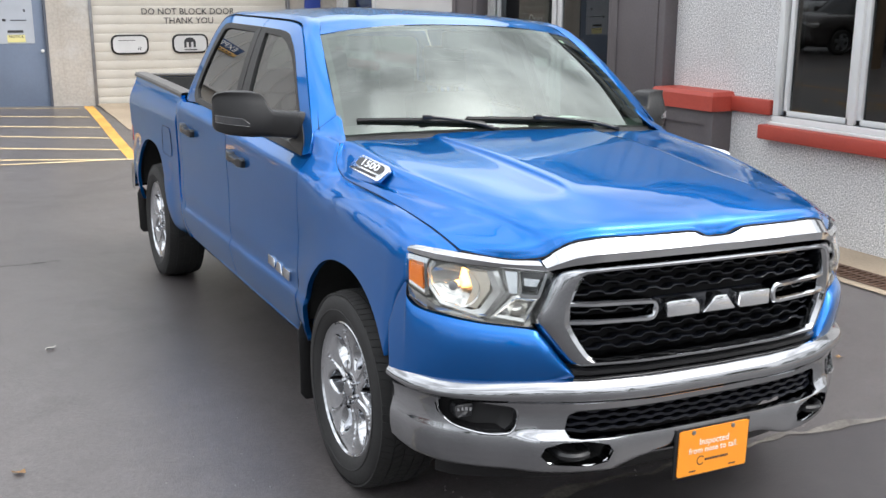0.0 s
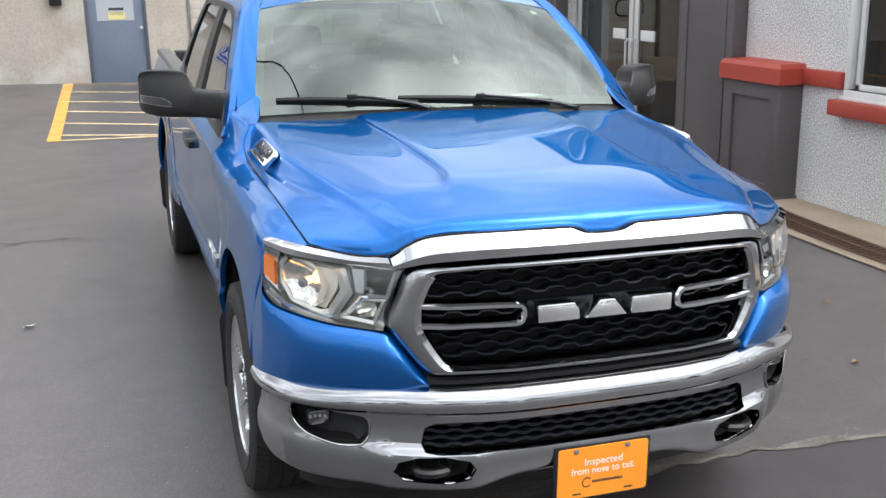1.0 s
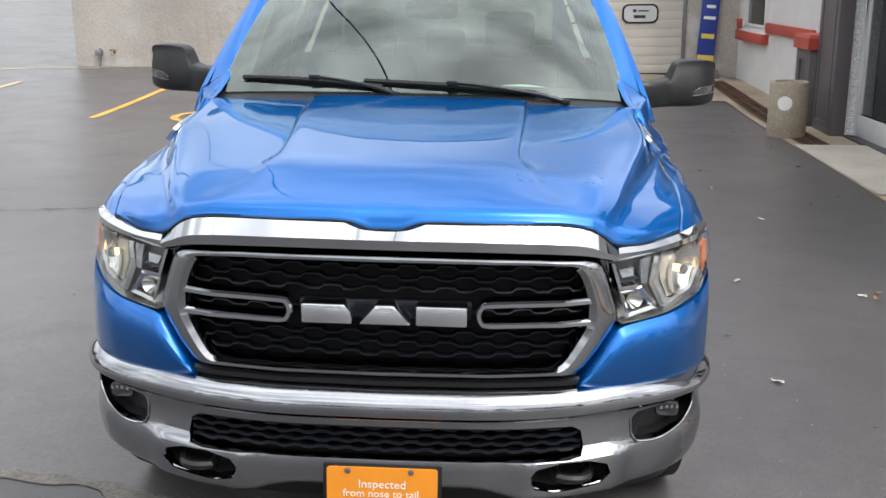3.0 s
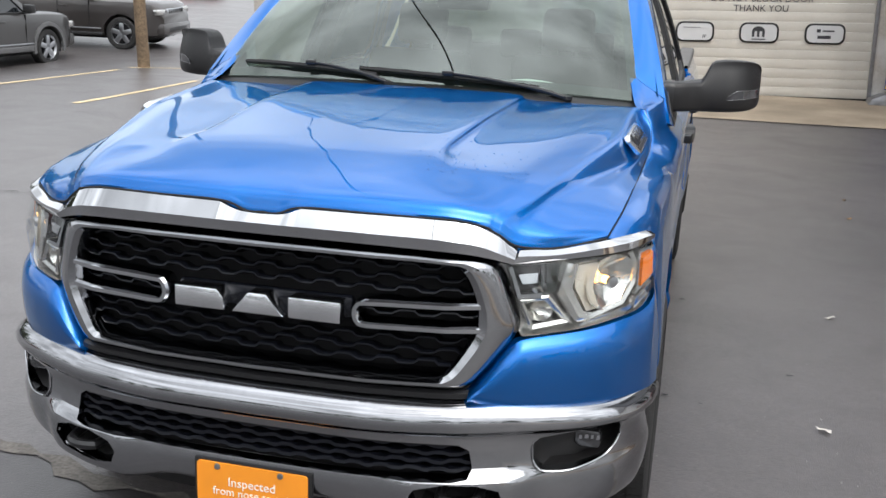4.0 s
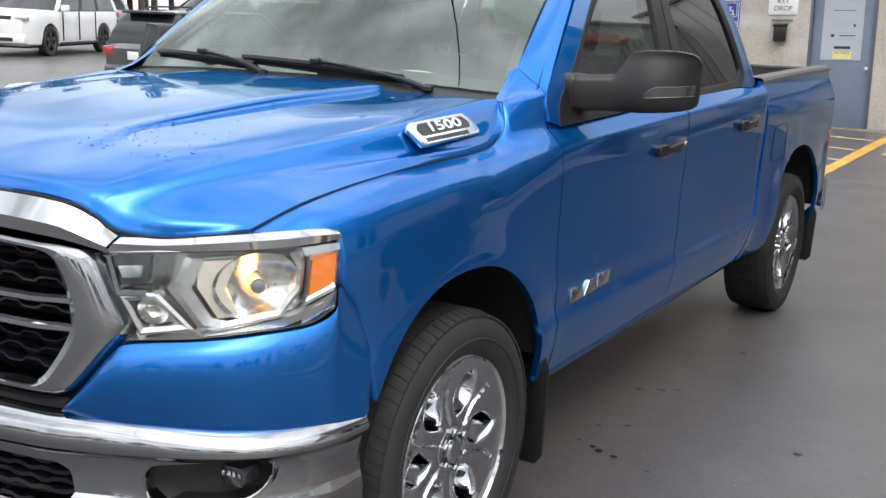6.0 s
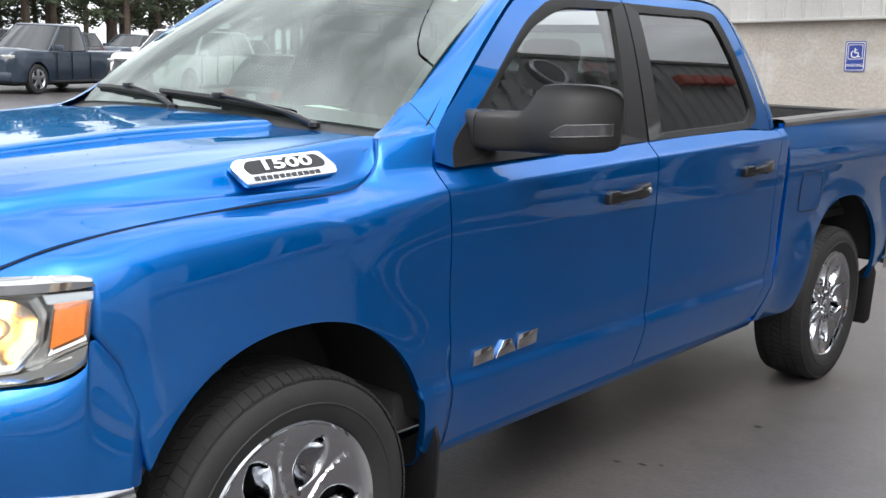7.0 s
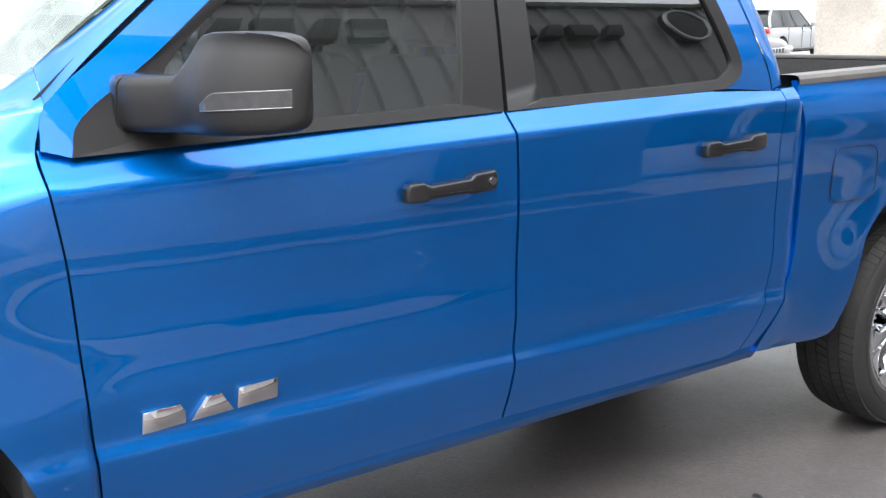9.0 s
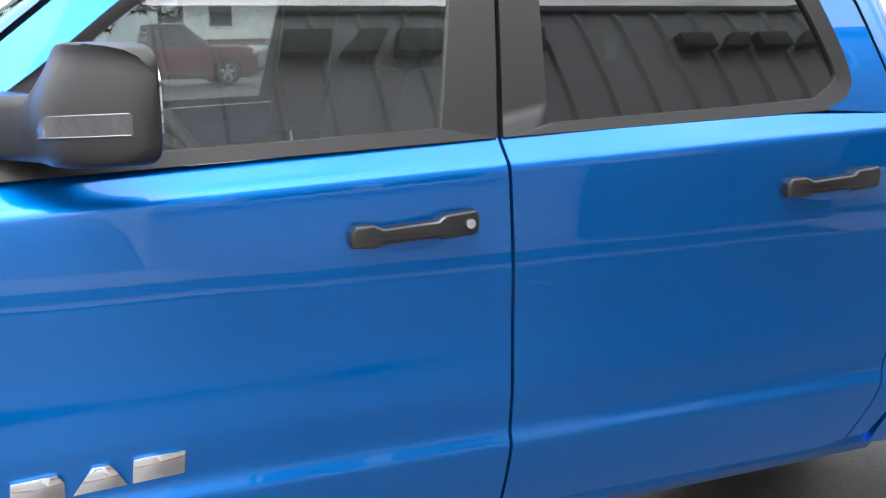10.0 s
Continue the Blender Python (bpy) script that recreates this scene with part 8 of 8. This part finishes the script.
def tree(seed, height, spread):
    rnd = random.Random(seed)
    th = tagged(new("pine_tree"), "tall pine with dark green broken crown", "tree", "pine row")
    trunk = bmesh.new()
    lean = rnd.uniform(-0.3, 0.3)
    tube(trunk, [(lean * t * t, 0, height * t) for t in np.linspace(0, 1, 7)], [0.26 * (1 - 0.85 * t) for t in np.linspace(0, 1, 7)], 8)
    crown = bmesh.new()
    z = height * 0.28
    while z < height * 0.99:
        k = (z - height * 0.25) / (height * 0.75)
        reach = spread * (1.05 - k) ** 0.8 * rnd.uniform(0.5, 1.15) + 0.25
        a = rnd.uniform(0, 6.28)
        x0 = lean * (z / height) ** 2
        tip = Vector((x0 + reach * math.cos(a), reach * math.sin(a), z + rnd.uniform(-0.1, 0.35) * reach))
        tube(trunk, [(x0, 0, z), tuple((Vector((x0, 0, z)) + tip) / 2 + Vector((0, 0, 0.1))), tuple(tip)], [0.05, 0.035, 0.012], 5, False)
        for q in range(int(16 + 14 * reach)):
            t = rnd.uniform(0.25, 1.08)
            c = Vector((x0, 0, z)).lerp(tip, t) + Vector((rnd.gauss(0, 0.28), rnd.gauss(0, 0.28), rnd.gauss(0.05, 0.16)))
            u = Vector((rnd.gauss(0, 1), rnd.gauss(0, 1), rnd.gauss(0.2, 0.5))).normalized() * rnd.uniform(0.16, 0.34)
            s = u.cross(Vector((rnd.gauss(0, 1), rnd.gauss(0, 1), rnd.gauss(0, 1)))).normalized() * rnd.uniform(0.05, 0.11)
            vs = [crown.verts.new(c - u), crown.verts.new(c + s), crown.verts.new(c + u), crown.verts.new(c - s)]
            crown.faces.new(vs)
        z += rnd.uniform(0.10, 0.24)
    me = bpy.data.meshes.new("trunk")
    trunk.to_mesh(me)
    trunk.free()
    me.materials.append(BARK)
    o = new("trunk", me)
    o.parent = th
    me = bpy.data.meshes.new("crown")
    crown.to_mesh(me)
    crown.free()
    me.materials.append(NEEDLE)
    o = new("crown", me)
    o.parent = th
    return th


rnd = random.Random(7)
kinds = [tree(1, 11.0, 2.6), tree(2, 14.0, 2.9), tree(3, 9.0, 2.4)]
first = [(-56.0, 26.0), (-60.0, 30.5), (-54.0, 34.0)]
for t_, (x, y) in zip(kinds, first):
    t_.matrix_basis = Matrix.Translation((x, y, ground_z(-60, y)))
for k in range(44):
    x, y = -rnd.uniform(52, 74), 22.0 + k * 1.15 + rnd.uniform(-1, 1)
    if k > 30:
        x, y = -rnd.uniform(72, 90), -16 + (k - 31) * 5.5 + rnd.uniform(-1.5, 1.5)
    copy_thing(kinds[k % 3], pose(x, y, ground_z(-60, y), 0, 0, rnd.uniform(0, 360)) @ Matrix.Diagonal((1, 1, rnd.uniform(0.8, 1.15), 1)))

# tree belts to the south and east, never in view, added to shape reflections
for k in range(46):
    x, y = -62 + k * 2.9 + rnd.uniform(-1, 1), -rnd.uniform(34, 50)
    copy_thing(kinds[k % 3], pose(x, y, ground_z(x, y) - 0.1, 0, 0, rnd.uniform(0, 360)) @ Matrix.Diagonal((1, 1, rnd.uniform(0.6, 0.95), 1)))
for k in range(18):
    x, y = rnd.uniform(44, 60), -34 + k * 3.4
    copy_thing(kinds[k % 3], pose(x, y, ground_z(5, y) - 0.1, 0, 0, rnd.uniform(0, 360)) @ Matrix.Diagonal((1, 1, rnd.uniform(0.6, 0.95), 1)))

# ---- litter on the asphalt ----
DRY_LEAF = material("dry_leaf", (0.22, 0.13, 0.06), 0.8, wear=0.3, wear_size=30, per_object=0.4)
PALE_BIT = material("pale_paper_scrap", (0.55, 0.52, 0.47), 0.8, wear=0.1, per_object=0.2)
GRAVEL = material("loose_gravel", (0.30, 0.29, 0.28), 0.85, grain=0.3, grain_size=300, per_object=0.3)
DAMP = material("wet_drop", (0.012, 0.012, 0.013), 0.40, wear=0.1)


def leaf_mesh(r):
    bm = bmesh.new()
    pts = [(r.uniform(0.7, 1.2) * 0.035 * math.cos(a), r.uniform(0.6, 1.0) * 0.022 * math.sin(a), r.uniform(0.002, 0.016)) for a in np.linspace(0, 6.28, 8, endpoint=False)]
    c = bm.verts.new((0, 0, 0.004))
    vs = [bm.verts.new(p) for p in pts]
    for i in range(8):
        bm.faces.new((c, vs[i], vs[(i + 1) % 8]))
    me = bpy.data.meshes.new("dry_leaf")
    bm.to_mesh(me)
    bm.free()
    return me


rl = random.Random(11)
leaf_a, leaf_b = leaf_mesh(rl), leaf_mesh(rl)
leaf_a.materials.append(DRY_LEAF)
leaf_b.materials.append(PALE_BIT)
places = [(2.60, 2.35), (2.72, 2.42), (2.85, 2.36), (2.78, 2.38), (2.90, 2.45), (2.66, 2.30), (3.05, 2.42), (2.75, 1.2), (2.2, 0.3), (2.5, 4.4), (3.1, 5.0), (2.35, 5.6), (3.3, 3.0), (3.45, 4.1), (2.2, -0.9), (1.9, 2.6), (2.4, 6.4), (-2.2, 0.6), (-1.9, 2.2), (-2.6, -1.1), (-3.4, 1.5), (1.7, 0.9), (3.40, 5.3), (3.46, 6.7), (3.5, 7.9), (3.3, 8.9)]
for k, (x, y) in enumerate(places):
    o = new("dry_leaf" if k % 3 else "paper_scrap", leaf_a if k % 3 else leaf_b)
    o.matrix_basis = Matrix.Translation(on_yard(x, y, 0.004)) @ pose(0, 0, 0, rl.uniform(-12, 12), rl.uniform(-12, 12), rl.uniform(0, 360))
    tagged(o, "curled brown dry leaf lying on asphalt" if k % 3 else "small pale scrap lying on asphalt", "leaf" if k % 3 else "litter", "litter on the yard")
bm = bmesh.new()
for k in range(1500):
    x, y = rl.uniform(-4.5, 3.6), rl.uniform(-3.2, 9.0)
    if k % 3 == 0:
        x, y = rl.uniform(-2.6, 3.6), rl.gauss(-0.43, 0.10 if k % 2 else 0.25)
    s = rl.uniform(0.0018, 0.0055)
    z = ground_z(x, y) + 0.002
    top = bm.verts.new((x, y, z + s))
    ring = [bm.verts.new((x + s * rl.uniform(0.8, 1.3) * math.cos(a), y + s * rl.uniform(0.8, 1.3) * math.sin(a), z)) for a in (0.3, 1.9, 3.4, 4.9)]
    for i in range(4):
        bm.faces.new((top, ring[i], ring[(i + 1) % 4]))
grit = part("gravel", bm, GRAVEL)
tagged(grit, "loose pale grit scattered over the asphalt", "gravel", kind="stuff")
for k, (x, y) in enumerate([(0.86, 1.16), (0.93, 1.13), (0.965, 1.11), (0.861, 1.346), (0.957, 1.412), (0.83, 1.851), (0.918, 1.901), (0.98, 1.949), (1.188, 1.039), (1.063, 2.678), (1.033, 1.09), (1.60, 1.55), (1.98, 0.42)]):
    bm = bmesh.new()
    r0 = 0.008 + 0.009 * rl.random()
    c = bm.verts.new(on_yard(x, y, 0.0065))
    vs = [bm.verts.new(on_yard(x + r0 * rl.uniform(0.6, 1.5) * math.cos(a), y + r0 * rl.uniform(0.5, 1.1) * math.sin(a), 0.005)) for a in np.linspace(0, 6.28, 10, endpoint=False)]
    for i in range(10):
        bm.faces.new((c, vs[i], vs[(i + 1) % 10]))
    tagged(part("oil_drip", bm, DAMP), "small wet dark drip on asphalt", "stain", "drips beside the truck", "structure")
# darker, newer asphalt before the yard's edge
APRON = material("dark_sealed_asphalt", (0.050, 0.046, 0.047), 0.36, spec=0.6, grain=0.12, grain_size=9, wear=0.22, wear_size=0.4, bump=0.22, bump_size=120)
bm = bmesh.new()
edge_y = curve_of([(-14.0, 0.0), (-3.0, -0.22), (-1.36, -0.31), (-0.84, -0.46), (0.0, -0.48), (0.83, -0.43), (1.7, -0.46), (3.6, -0.52), (8.0, -0.6)])
skin(bm, [[on_yard(x, lerp(edge_y(x), -9.0, t ** 1.5), 0.005) for x in np.linspace(-14, 8, 45)] for t in np.linspace(0, 1, 16)])
tagged(part("pavement_apron", bm, APRON), "darker newer asphalt in front of the old yard surface", "pavement", kind="structure")
# cracks: shallow dark grooves with broken edges
CRACK = material("crack_filler", (0.03, 0.029, 0.029), 0.7, grain=0.3, grain_size=80)
WORN = material("worn_pale_asphalt", (0.135, 0.122, 0.108), 0.8, grain=0.35, grain_size=60, wear=0.35, wear_size=6)
for pts, wd, mat in (([(-3.0, -0.22), (-1.36, -0.31), (-0.84, -0.46), (0.0, -0.48), (0.83, -0.43), (1.2, -0.42), (1.7, -0.46), (2.6, -0.50), (3.55, -0.52)], 0.060, WORN), ([(-4.5, 3.6), (-3.0, 4.1), (-1.6, 4.3)], 0.016, CRACK)):
    bm = bmesh.new()
    p = spline([np.array(q) for q in pts], 70)
    rows = []
    for i, q in enumerate(p):
        d = p[min(i + 1, 69)] - p[max(i - 1, 0)]
        n_ = np.array((-d[1], d[0])) / np.linalg.norm(d)
        j = rl.uniform(-0.03, 0.03)
        w0 = wd * rl.uniform(0.1, 1.0)
        rows.append([on_yard(*(q + n_ * (j + w0)), 0.0085), on_yard(*(q + n_ * (j - w0 * rl.uniform(0.2, 1))), 0.0085)])
    skin(bm, rows)
    tagged(part("asphalt_crack", bm, mat), "ragged crack line in the asphalt", "crack", "cracks in the yard", "structure")
